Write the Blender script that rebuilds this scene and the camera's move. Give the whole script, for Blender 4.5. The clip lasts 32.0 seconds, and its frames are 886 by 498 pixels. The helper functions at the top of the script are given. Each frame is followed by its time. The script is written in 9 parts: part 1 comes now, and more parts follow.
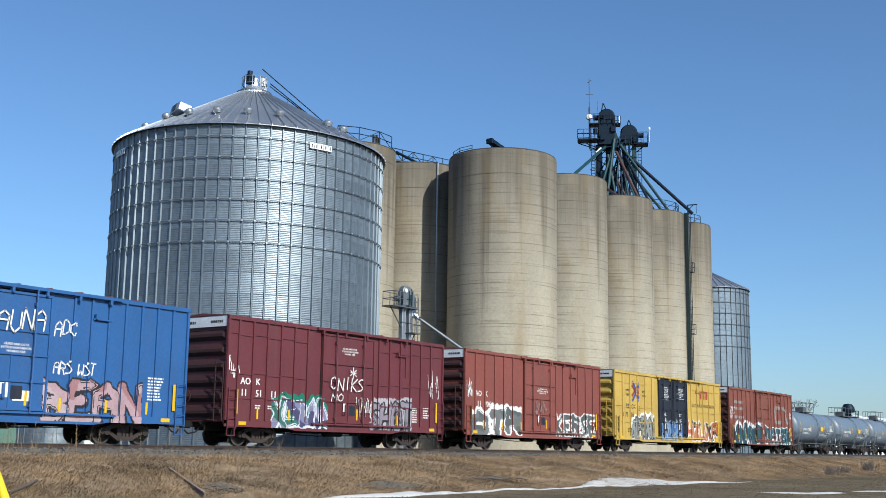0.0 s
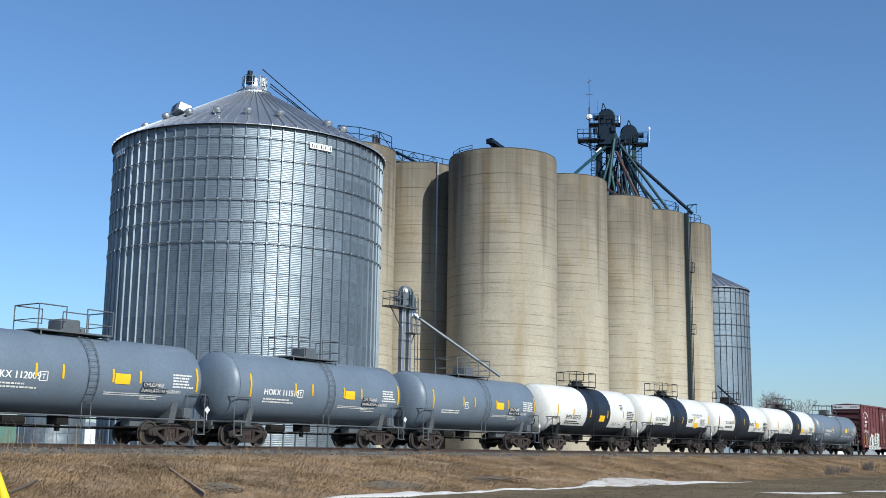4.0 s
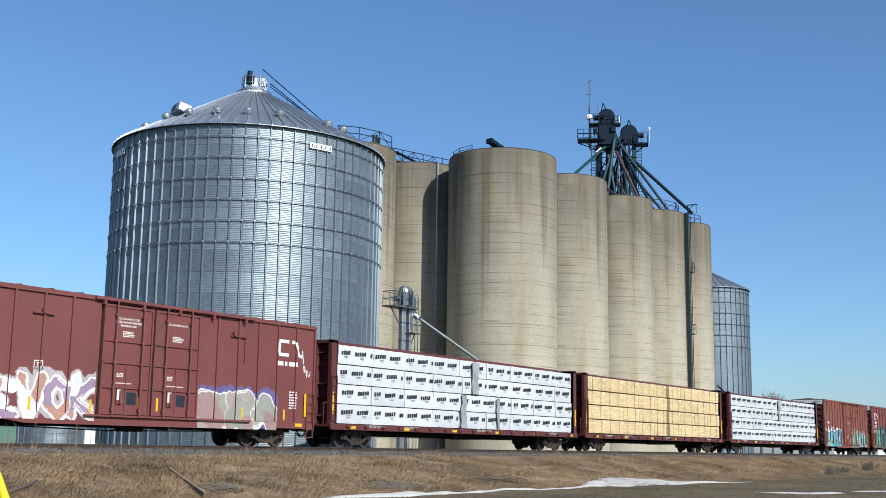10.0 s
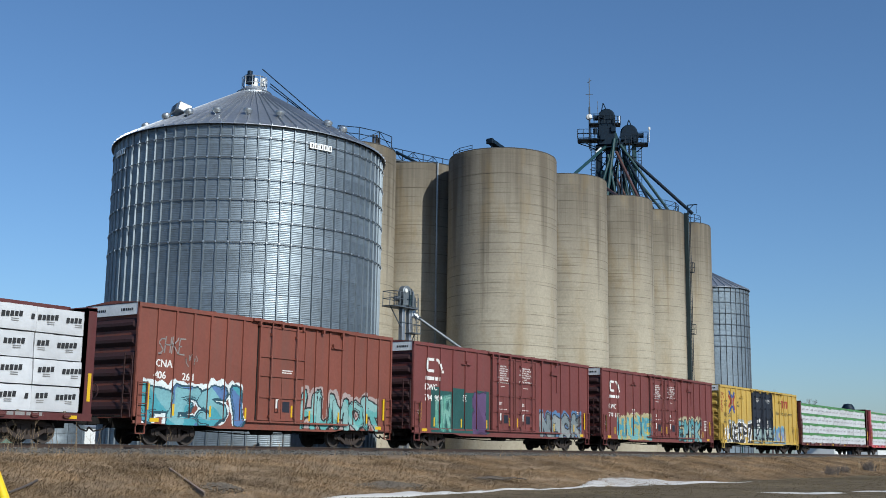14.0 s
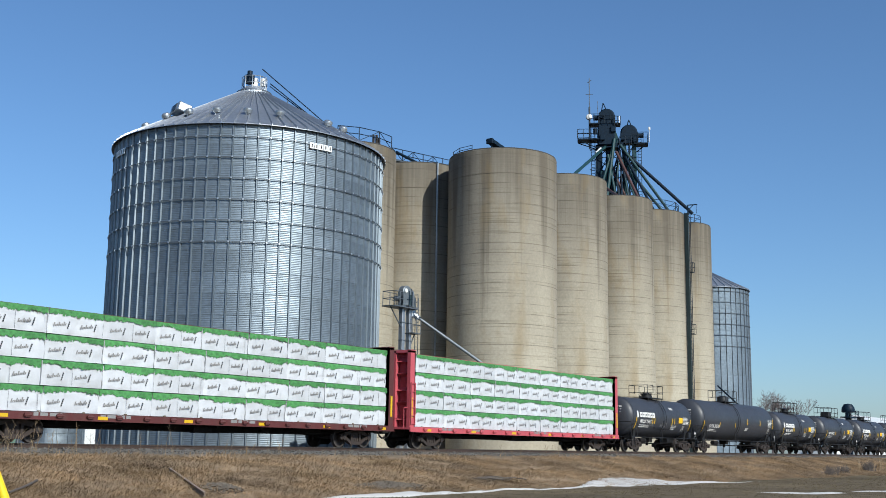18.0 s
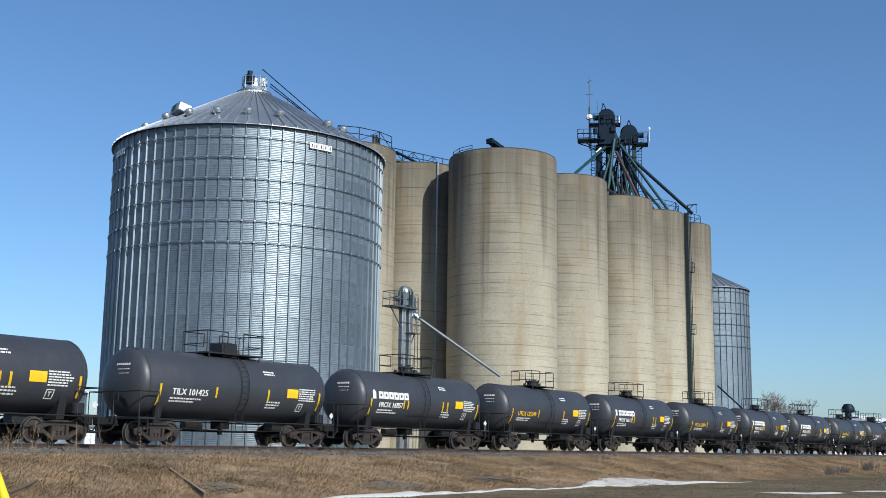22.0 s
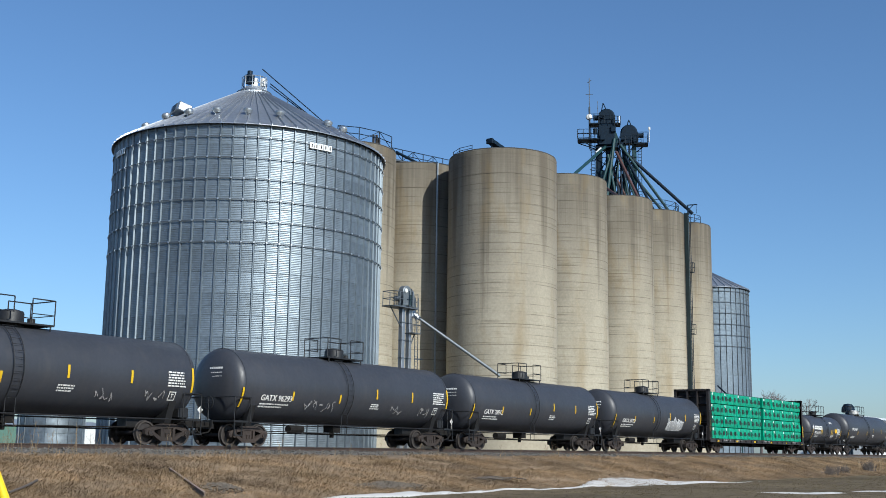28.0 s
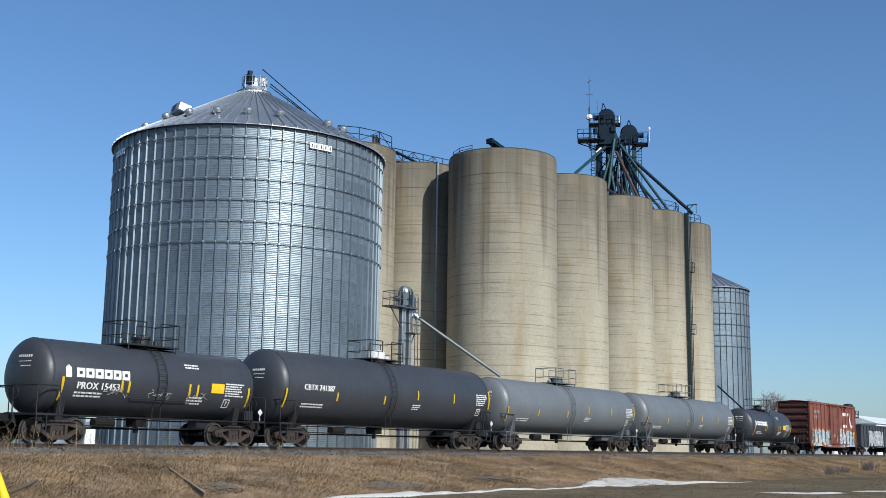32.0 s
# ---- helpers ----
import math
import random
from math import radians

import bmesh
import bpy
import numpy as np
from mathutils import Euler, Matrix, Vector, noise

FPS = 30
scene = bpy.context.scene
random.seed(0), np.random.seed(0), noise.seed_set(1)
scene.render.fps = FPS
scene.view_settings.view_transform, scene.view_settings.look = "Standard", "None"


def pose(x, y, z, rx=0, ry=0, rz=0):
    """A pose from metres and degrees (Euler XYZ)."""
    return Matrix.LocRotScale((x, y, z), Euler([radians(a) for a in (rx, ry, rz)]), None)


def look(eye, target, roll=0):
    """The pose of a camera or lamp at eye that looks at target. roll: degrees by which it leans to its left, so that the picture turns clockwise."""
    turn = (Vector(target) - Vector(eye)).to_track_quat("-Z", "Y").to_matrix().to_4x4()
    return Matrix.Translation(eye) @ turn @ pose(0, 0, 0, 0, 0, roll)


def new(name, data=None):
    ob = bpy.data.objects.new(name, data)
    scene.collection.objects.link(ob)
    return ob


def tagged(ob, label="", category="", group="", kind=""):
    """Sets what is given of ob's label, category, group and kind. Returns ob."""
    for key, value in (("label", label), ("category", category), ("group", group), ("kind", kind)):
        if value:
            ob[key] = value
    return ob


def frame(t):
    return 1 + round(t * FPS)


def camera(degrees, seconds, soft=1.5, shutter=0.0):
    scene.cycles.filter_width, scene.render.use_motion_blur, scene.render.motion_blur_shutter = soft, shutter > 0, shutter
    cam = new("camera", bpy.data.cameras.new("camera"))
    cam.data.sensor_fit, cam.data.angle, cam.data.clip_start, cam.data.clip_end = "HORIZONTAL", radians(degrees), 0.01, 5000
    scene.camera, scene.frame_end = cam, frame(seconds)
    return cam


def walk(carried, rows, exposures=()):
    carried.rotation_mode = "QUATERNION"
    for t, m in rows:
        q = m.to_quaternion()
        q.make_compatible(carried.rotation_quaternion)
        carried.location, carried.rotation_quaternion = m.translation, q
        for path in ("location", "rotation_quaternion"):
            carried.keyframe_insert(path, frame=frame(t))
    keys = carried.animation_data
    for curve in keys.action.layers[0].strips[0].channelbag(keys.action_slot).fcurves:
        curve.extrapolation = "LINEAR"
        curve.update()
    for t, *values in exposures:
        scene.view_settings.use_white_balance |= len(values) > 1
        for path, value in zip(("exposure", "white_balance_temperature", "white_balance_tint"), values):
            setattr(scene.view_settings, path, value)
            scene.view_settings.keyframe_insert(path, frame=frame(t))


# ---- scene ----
# Camera: held still beside the field, at rail height
cam = camera(42.741, 32.0, soft=0.9, shutter=0.0)
HEAD, PITCH, ROLL = 35.129, 10.014, 0.791
EYE = Matrix.Rotation(radians(HEAD - 90), 4, "Z") @ Matrix.Rotation(radians(90 + PITCH), 4, "X") @ Matrix.Rotation(radians(ROLL), 4, "Z")
walk(cam, [(0, EYE), (32, EYE)], exposures=[(t, e, 5890, 5) for t, e in ((0, 0.28), (6, 0.26), (10, 0.30), (11, 0.11), (13, -0.07), (13.5, -0.06), (14, -0.04), (14.5, 0.14), (17, 0.17), (19, 0.15), (22, 0.19), (32, 0.16))])

# Light: clear sky, sun behind the camera
SUN_AZ, SUN_EL = 254.0, 33.0
world = bpy.data.worlds.new("sky")
scene.world = world
world.use_nodes = True
wn = world.node_tree.nodes
sky = wn.new("ShaderNodeTexSky")
sky.sky_type = "NISHITA"
sky.sun_disc = False
sky.sun_elevation = radians(SUN_EL)
sky.sun_rotation = radians(90 - SUN_AZ)
sky.air_density, sky.dust_density, sky.ozone_density = 1.0, 1.0, 5.6
sky.altitude = 300
world.node_tree.links.new(sky.outputs[0], wn["Background"].inputs[0])
wn["Background"].inputs[1].default_value = 0.110
sun_data = bpy.data.lights.new("sun", "SUN")
sun_data.energy, sun_data.angle, sun_data.color = 5.0, radians(0.53), (1.0, 0.93, 0.82)
sun = new("sun", sun_data)
ca, ce = radians(SUN_AZ), radians(SUN_EL)
sun_dir = Vector((math.cos(ca) * math.cos(ce), math.sin(ca) * math.cos(ce), math.sin(ce)))
sun.matrix_world = look(sun_dir * 100, (0, 0, 0))


# Materials
ALBEDO, TONE = 0.68, 0.86


def mat(name, base, rough=0.6, metal=0.0, scale=6.0, var=0.15, big=0.6, bigvar=0.15, bump=0.1, bscale=40.0,
        streak=0.0, streak_col=(0.1, 0.08, 0.06), rnd=0.0, spec=0.5, stretch=(1, 1, 1), plain=False):
    """A painted or plain surface with grain, large stains, optional run-down streaks and a spread from piece to piece."""
    m = bpy.data.materials.new(name)
    m.use_nodes = True
    nt = m.node_tree
    N, L = nt.nodes, nt.links
    b = N["Principled BSDF"]
    tc = N.new("ShaderNodeTexCoord")
    mp = N.new("ShaderNodeMapping")
    mp.inputs["Scale"].default_value = stretch
    L.new(tc.outputs["Object"], mp.inputs[0])

    def noise_tex(s, det=4, vec=mp.outputs[0]):
        n = N.new("ShaderNodeTexNoise")
        n.inputs["Scale"].default_value = s
        n.inputs["Detail"].default_value = det
        L.new(vec, n.inputs["Vector"])
        return n.outputs[0]

    def mult(col, fac, amount):
        """col times 1 +- amount by fac."""
        r = N.new("ShaderNodeMapRange")
        r.inputs[1].default_value, r.inputs[2].default_value = 0.25, 0.75
        r.inputs[3].default_value, r.inputs[4].default_value = 1 - amount, 1 + amount
        L.new(fac, r.inputs[0])
        v = N.new("ShaderNodeVectorMath")
        v.operation = "SCALE"
        if isinstance(col, tuple):
            v.inputs[0].default_value = col
        else:
            L.new(col, v.inputs[0])
        L.new(r.outputs[0], v.inputs["Scale"])
        return v.outputs[0]

    base = tuple(c * TONE * (ALBEDO if metal < 0.5 and max(base) < 0.6 and not plain else 1.0) for c in base)
    col = mult(base, noise_tex(scale), var)
    col = mult(col, noise_tex(big, 3), bigvar)
    if rnd:
        oi = N.new("ShaderNodeObjectInfo")
        r = N.new("ShaderNodeMapRange")
        r.inputs[3].default_value, r.inputs[4].default_value = 1 - rnd, 1 + rnd
        L.new(oi.outputs["Random"], r.inputs[0])
        v = N.new("ShaderNodeVectorMath")
        v.operation = "SCALE"
        L.new(col, v.inputs[0])
        L.new(r.outputs[0], v.inputs["Scale"])
        col = v.outputs[0]
    if streak:
        ms = N.new("ShaderNodeMapping")
        ms.inputs["Scale"].default_value = (2.2, 2.2, 0.12)
        L.new(tc.outputs["Object"], ms.inputs[0])
        f = noise_tex(1.6, 5, ms.outputs[0])
        rp = N.new("ShaderNodeMapRange")
        rp.inputs[1].default_value, rp.inputs[2].default_value = 0.48, 0.78
        rp.inputs[4].default_value = streak
        L.new(f, rp.inputs[0])
        mx = N.new("ShaderNodeMix")
        mx.data_type = "RGBA"
        L.new(rp.outputs[0], mx.inputs["Factor"])
        L.new(col, mx.inputs["A"])
        mx.inputs["B"].default_value = (*(TONE * c for c in streak_col), 1)
        col = mx.outputs["Result"]
    L.new(col, b.inputs["Base Color"])
    rr = N.new("ShaderNodeMapRange")
    rr.inputs[3].default_value, rr.inputs[4].default_value = max(0.05, rough - 0.12), min(1, rough + 0.12)
    L.new(noise_tex(scale * 0.7, 3), rr.inputs[0])
    L.new(rr.outputs[0], b.inputs["Roughness"])
    b.inputs["Metallic"].default_value = metal
    b.inputs["Specular IOR Level"].default_value = spec
    if bump:
        bp = N.new("ShaderNodeBump")
        bp.inputs["Strength"].default_value = bump
        bp.inputs["Distance"].default_value = 0.02
        L.new(noise_tex(bscale, 4), bp.inputs["Height"])
        L.new(bp.outputs[0], b.inputs["Normal"])
    return m


def corrugate(m, period, strength, axis="Z"):
    """Fine rolled corrugation across the sheet, as relief."""
    nt = m.node_tree
    N, L = nt.nodes, nt.links
    tc = N.new("ShaderNodeTexCoord")
    w = N.new("ShaderNodeTexWave")
    w.bands_direction = axis
    w.inputs["Scale"].default_value = math.pi / (10 * period)
    L.new(tc.outputs["Object"], w.inputs["Vector"])
    bp = N.new("ShaderNodeBump")
    bp.inputs["Strength"].default_value = strength
    bp.inputs["Distance"].default_value = 0.012
    L.new(w.outputs["Fac"], bp.inputs["Height"])
    b = N["Principled BSDF"]
    old = b.inputs["Normal"].links
    if old:
        L.new(old[0].from_socket, bp.inputs["Normal"])
    L.new(bp.outputs[0], b.inputs["Normal"])
    return m


M = {}
M["galv"] = corrugate(mat("galvanised_sheet", (0.225, 0.266, 0.302), 0.50, 0.72, 3.0, 0.2, 0.5, 0.08, 0.10, 30, rnd=0.14), 0.10, 0.55)
M["galv_dull"] = corrugate(mat("dull_galvanised_sheet", (0.20, 0.25, 0.30), 0.66, 0.6, 3.0, 0.15, 0.5, 0.08, 0.10, 30, rnd=0.08), 0.10, 0.6)
M["galv_plain"] = mat("galvanised_steel", (0.48, 0.51, 0.54), 0.42, 0.8, 5, 0.10, 0.6, 0.1, 0.04, 40, rnd=0.06)
M["galv_stiff"] = mat("galvanised_stiffener", (0.21, 0.245, 0.275), 0.5, 0.75, 5, 0.10, 0.6, 0.1, 0.04, 40, rnd=0.06)
M["galv_roof"] = mat("galvanised_roof_sheet", (0.44, 0.46, 0.49), 0.42, 0.8, 4, 0.08, 0.5, 0.08, 0.04, 40, rnd=0.05)
M["galv_dull_plain"] = mat("dull_grey_steel", (0.20, 0.225, 0.245), 0.55, 0.5, 5, 0.12, 0.6, 0.1, 0.04, 40)
M["galv_dark"] = mat("weathered_galvanised_steel", (0.13, 0.15, 0.175), 0.6, 0.6, 5, 0.12, 0.6, 0.1, 0.04, 40)
M["white_panel"] = mat("white_enamel", (0.8, 0.8, 0.78), 0.4, 0, 8, 0.05, 1, 0.05, 0.02)
M["black_panel"] = mat("black_enamel", (0.03, 0.03, 0.035), 0.4, 0, 8, 0.05, 1, 0.05, 0.02)
M["green_steel"] = mat("dark_green_painted_steel", (0.012, 0.066, 0.074), 0.5, 0, 5, 0.2, 0.7, 0.2, 0.04)
M["navy_steel"] = mat("dark_navy_painted_steel", (0.007, 0.023, 0.046), 0.55, 0, 5, 0.3, 0.7, 0.25, 0.04, spec=0.2)
M["slate_steel"] = mat("slate_green_painted_steel", (0.022, 0.048, 0.055), 0.6, 0, 5, 0.2, 0.7, 0.2, 0.04)
M["rust_pipe"] = mat("rusty_red_pipe", (0.11, 0.05, 0.045), 0.6, 0, 5, 0.25, 0.8, 0.2, 0.05)
M["tie"] = mat("creosoted_wood", (0.07, 0.055, 0.045), 0.85, 0, 8, 0.3, 1, 0.2, 0.3, 30, rnd=0.25)
M["rail"] = mat("rusty_rail_steel", (0.10, 0.065, 0.05), 0.6, 0.3, 20, 0.2, 1, 0.2, 0.1)
M["old_iron"] = mat("flaking_rusty_iron", (0.34, 0.26, 0.205), 0.85, 0, 20, 0.3, 1, 0.2, 0.3)
M["rail_top"] = mat("polished_rail_head", (0.5, 0.5, 0.5), 0.25, 1.0, 20, 0.05, 1, 0.05, 0.02)
M["ballast"] = mat("crushed_stone", (0.17, 0.155, 0.14), 0.9, 0, 22, 0.55, 1.2, 0.2, 1.0, 28)
M["stone"] = mat("loose_ballast_stone", (0.19, 0.175, 0.16), 0.9, 0, 14, 0.4, 1.2, 0.25, 0.5, 28)
M["snow"] = mat("old_snow", (0.60, 0.575, 0.545), 0.7, 0, 8, 0.06, 1.0, 0.08, 0.4, 14)
M["yellow_post"] = mat("yellow_plastic", (0.85, 0.62, 0.01), 0.4, 0, 6, 0.06, 1, 0.06, 0.02)
M["bark"] = mat("grey_bark", (0.14, 0.115, 0.10), 0.9, 0, 10, 0.2, 1, 0.2, 0.2)
M["bark_far"] = mat("hazy_bare_twigs", (0.19, 0.155, 0.15), 0.9, 0, 10, 0.2, 1, 0.2, 0.1)
M["green_siding"] = corrugate(mat("green_metal_siding", (0.16, 0.30, 0.24), 0.5, 0, 4, 0.08, 0.5, 0.1, 0.02), 0.3, 0.9, "X")
M["white_siding"] = corrugate(mat("white_metal_siding", (0.72, 0.73, 0.72), 0.5, 0, 4, 0.06, 0.5, 0.08, 0.02), 0.3, 0.7, "X")
M["grey_roof"] = mat("grey_metal_roof", (0.42, 0.44, 0.47), 0.45, 0.3, 4, 0.08, 0.5, 0.1, 0.02)
M["wire"] = mat("dark_cable", (0.04, 0.04, 0.045), 0.6, 0, 5, 0.05, 1, 0.05, 0.0)


def concrete_mat():
    """Slip-formed concrete: cream grey, broken level lines, brown run-down stains below the rim."""
    m = mat("weathered_concrete", (0.440, 0.395, 0.305), 0.88, 0, 5, 0.12, 0.3, 0.08, 0.3, 9, plain=True,
            streak=0.05, streak_col=(0.22, 0.18, 0.12), spec=0.25, rnd=0.05)
    nt = m.node_tree
    N, L = nt.nodes, nt.links
    b = N["Principled BSDF"]
    tc = N.new("ShaderNodeTexCoord")
    sp = N.new("ShaderNodeSeparateXYZ")
    L.new(tc.outputs["Object"], sp.inputs[0])

    def stretched(scale, s, det=5, rough=0.55):
        mp = N.new("ShaderNodeMapping")
        mp.inputs["Scale"].default_value = scale
        L.new(tc.outputs["Object"], mp.inputs[0])
        n = N.new("ShaderNodeTexNoise")
        n.inputs["Scale"].default_value, n.inputs["Detail"].default_value = s, det
        n.inputs["Roughness"].default_value = rough
        L.new(mp.outputs[0], n.inputs["Vector"])
        return n.outputs[0]

    def span(fac, lo, hi, a, c):
        r = N.new("ShaderNodeMapRange")
        r.inputs[1].default_value, r.inputs[2].default_value = lo, hi
        r.inputs[3].default_value, r.inputs[4].default_value = a, c
        L.new(fac, r.inputs[0])
        return r.outputs[0]

    def combine(op, x, y, z=None):
        k = N.new("ShaderNodeMath")
        k.operation = op
        for i, q in enumerate((x, y, z)):
            if q is None:
                continue
            if isinstance(q, float):
                k.inputs[i].default_value = q
            else:
                L.new(q, k.inputs[i])
        return k.outputs[0]

    def stain(col, fac, rgb):
        mx = N.new("ShaderNodeMix")
        mx.data_type = "RGBA"
        L.new(fac, mx.inputs["Factor"])
        L.new(col, mx.inputs["A"])
        mx.inputs["B"].default_value = (*(TONE * c for c in rgb), 1)
        return mx.outputs["Result"]

    col = b.inputs["Base Color"].links[0].from_socket
    # grey-brown weathering that hangs from the rim: a soft veil, broad tongues and fine runs
    sg = N.new("ShaderNodeSeparateXYZ")
    L.new(tc.outputs["Generated"], sg.inputs[0])
    rise = combine("MULTIPLY", sg.outputs[2], 24.4)
    veil = combine("MULTIPLY_ADD", stretched((0.35, 0.35, 0.10), 0.8, 4), 14.0, rise)
    col = stain(col, span(veil, 15.0, 31.0, 0.0, 0.85), (0.165, 0.143, 0.112))
    drip = combine("MULTIPLY_ADD", stretched((0.85, 0.85, 0.030), 1.1, 5, 0.6), 52.0, rise)
    col = stain(col, span(drip, 45.0, 54.0, 0.0, 0.80), (0.130, 0.110, 0.083))
    runs = combine("MULTIPLY_ADD", stretched((3.2, 3.2, 0.06), 1.0, 3, 0.5), 34.0, rise)
    col = stain(col, span(runs, 38.0, 48.0, 0.0, 0.42), (0.105, 0.090, 0.070))
    # ochre blotches
    col = stain(col, span(stretched((0.9, 0.9, 0.25), 0.55, 5), 0.56, 0.74, 0.0, 0.5), (0.27, 0.19, 0.085))
    # pale wash lower down
    col = stain(col, span(stretched((0.5, 0.5, 0.6), 0.5, 4), 0.55, 0.75, 0.0, 0.18), (0.50, 0.46, 0.37))
    # level smears of the lifts, long and of uneven strength
    patchy = span(stretched((0.35, 0.35, 0.22), 1.0, 3), 0.42, 0.62, 0.05, 1.0)
    fine = span(stretched((0.20, 0.20, 8.0), 0.9, 3, 0.5), 0.57, 0.68, 0.0, 0.42)
    col = stain(col, combine("MULTIPLY", fine, patchy), (0.150, 0.124, 0.086))
    # evenly spaced level joints, broken by wear
    saw = combine("PINGPONG", sp.outputs[2], 0.41)
    joint = combine("MULTIPLY", span(saw, 0.0, 0.05, 0.8, 0.0), span(stretched((0.30, 0.30, 1.2), 0.8, 4), 0.42, 0.56, 0.0, 1.0))
    col = stain(col, joint, (0.115, 0.094, 0.066))
    L.new(col, b.inputs["Base Color"])
    bp = N.new("ShaderNodeBump")
    bp.inputs["Strength"].default_value = 0.35
    bp.inputs["Distance"].default_value = 0.03
    L.new(stretched((0.22, 0.22, 9.0), 0.9, 3, 0.5), bp.inputs["Height"])
    L.new(b.inputs["Normal"].links[0].from_socket, bp.inputs["Normal"])
    L.new(bp.outputs[0], b.inputs["Normal"])
    return m


M["concrete"] = concrete_mat()
M["roof_felt"] = mat("weathered_roof_felt", (0.085, 0.080, 0.072), 0.9, 0, 3, 0.25, 0.6, 0.2, 0.2, 20)


def ground_mat():
    """Dull spring field, straw-covered bank and pale yard by place."""
    m = mat("field_and_bank", (0.20, 0.155, 0.10), 0.95, 0, 1.3, 0.35, 0.12, 0.25, 0.8, 9, spec=0.1)
    nt = m.node_tree
    N, L = nt.nodes, nt.links
    b = N["Principled BSDF"]
    col = b.inputs["Base Color"].links[0].from_socket
    tc = N.new("ShaderNodeTexCoord")
    sp = N.new("ShaderNodeSeparateXYZ")
    L.new(tc.outputs["Object"], sp.inputs[0])
    n = N.new("ShaderNodeTexNoise")
    n.inputs["Scale"].default_value, n.inputs["Detail"].default_value = 0.5, 5
    L.new(tc.outputs["Object"], n.inputs["Vector"])
    ma = N.new("ShaderNodeMath")
    ma.operation = "MULTIPLY_ADD"
    L.new(n.outputs[0], ma.inputs[0])
    ma.inputs[1].default_value = 1.6
    L.new(sp.outputs[1], ma.inputs[2])

    def zone(prev, lo, hi, rgb, amount=0.4, s=2.5):
        r = N.new("ShaderNodeMapRange")
        r.inputs[1].default_value, r.inputs[2].default_value = lo, hi
        L.new(ma.outputs[0], r.inputs[0])
        nn = N.new("ShaderNodeTexNoise")
        nn.inputs["Scale"].default_value, nn.inputs["Detail"].default_value = s, 6
        L.new(tc.outputs["Object"], nn.inputs["Vector"])
        q = N.new("ShaderNodeMapRange")
        q.inputs[1].default_value, q.inputs[2].default_value = 0.3, 0.7
        q.inputs[3].default_value, q.inputs[4].default_value = 1 - amount, 1 + amount
        L.new(nn.outputs[0], q.inputs[0])
        v = N.new("ShaderNodeVectorMath")
        v.operation = "SCALE"
        v.inputs[0].default_value = rgb
        L.new(q.outputs[0], v.inputs["Scale"])
        mx = N.new("ShaderNodeMix")
        mx.data_type = "RGBA"
        L.new(r.outputs[0], mx.inputs["Factor"])
        L.new(prev, mx.inputs["A"])
        L.new(v.outputs[0], mx.inputs["B"])
        return mx.outputs["Result"]

    col = zone(col, 24.4, 25.2, (0.23, 0.165, 0.105), 0.4, 2.2)
    col = zone(col, 31.6, 32.6, (0.15, 0.125, 0.10))
    col = zone(col, 38.5, 41.0, (0.15, 0.135, 0.115), 0.25, 0.4)
    L.new(col, b.inputs["Base Color"])
    return m


M["ground"] = ground_mat()
M["straw"] = mat("dry_grass", (0.425, 0.294, 0.172), 0.9, 0, 1.1, 0.3, 0.3, 0.5, 0.0, spec=0.1)
M["weed"] = mat("dry_weed_stalk", (0.38, 0.28, 0.17), 0.9, 0, 0.8, 0.25, 0.25, 0.2, 0.0, spec=0.1)


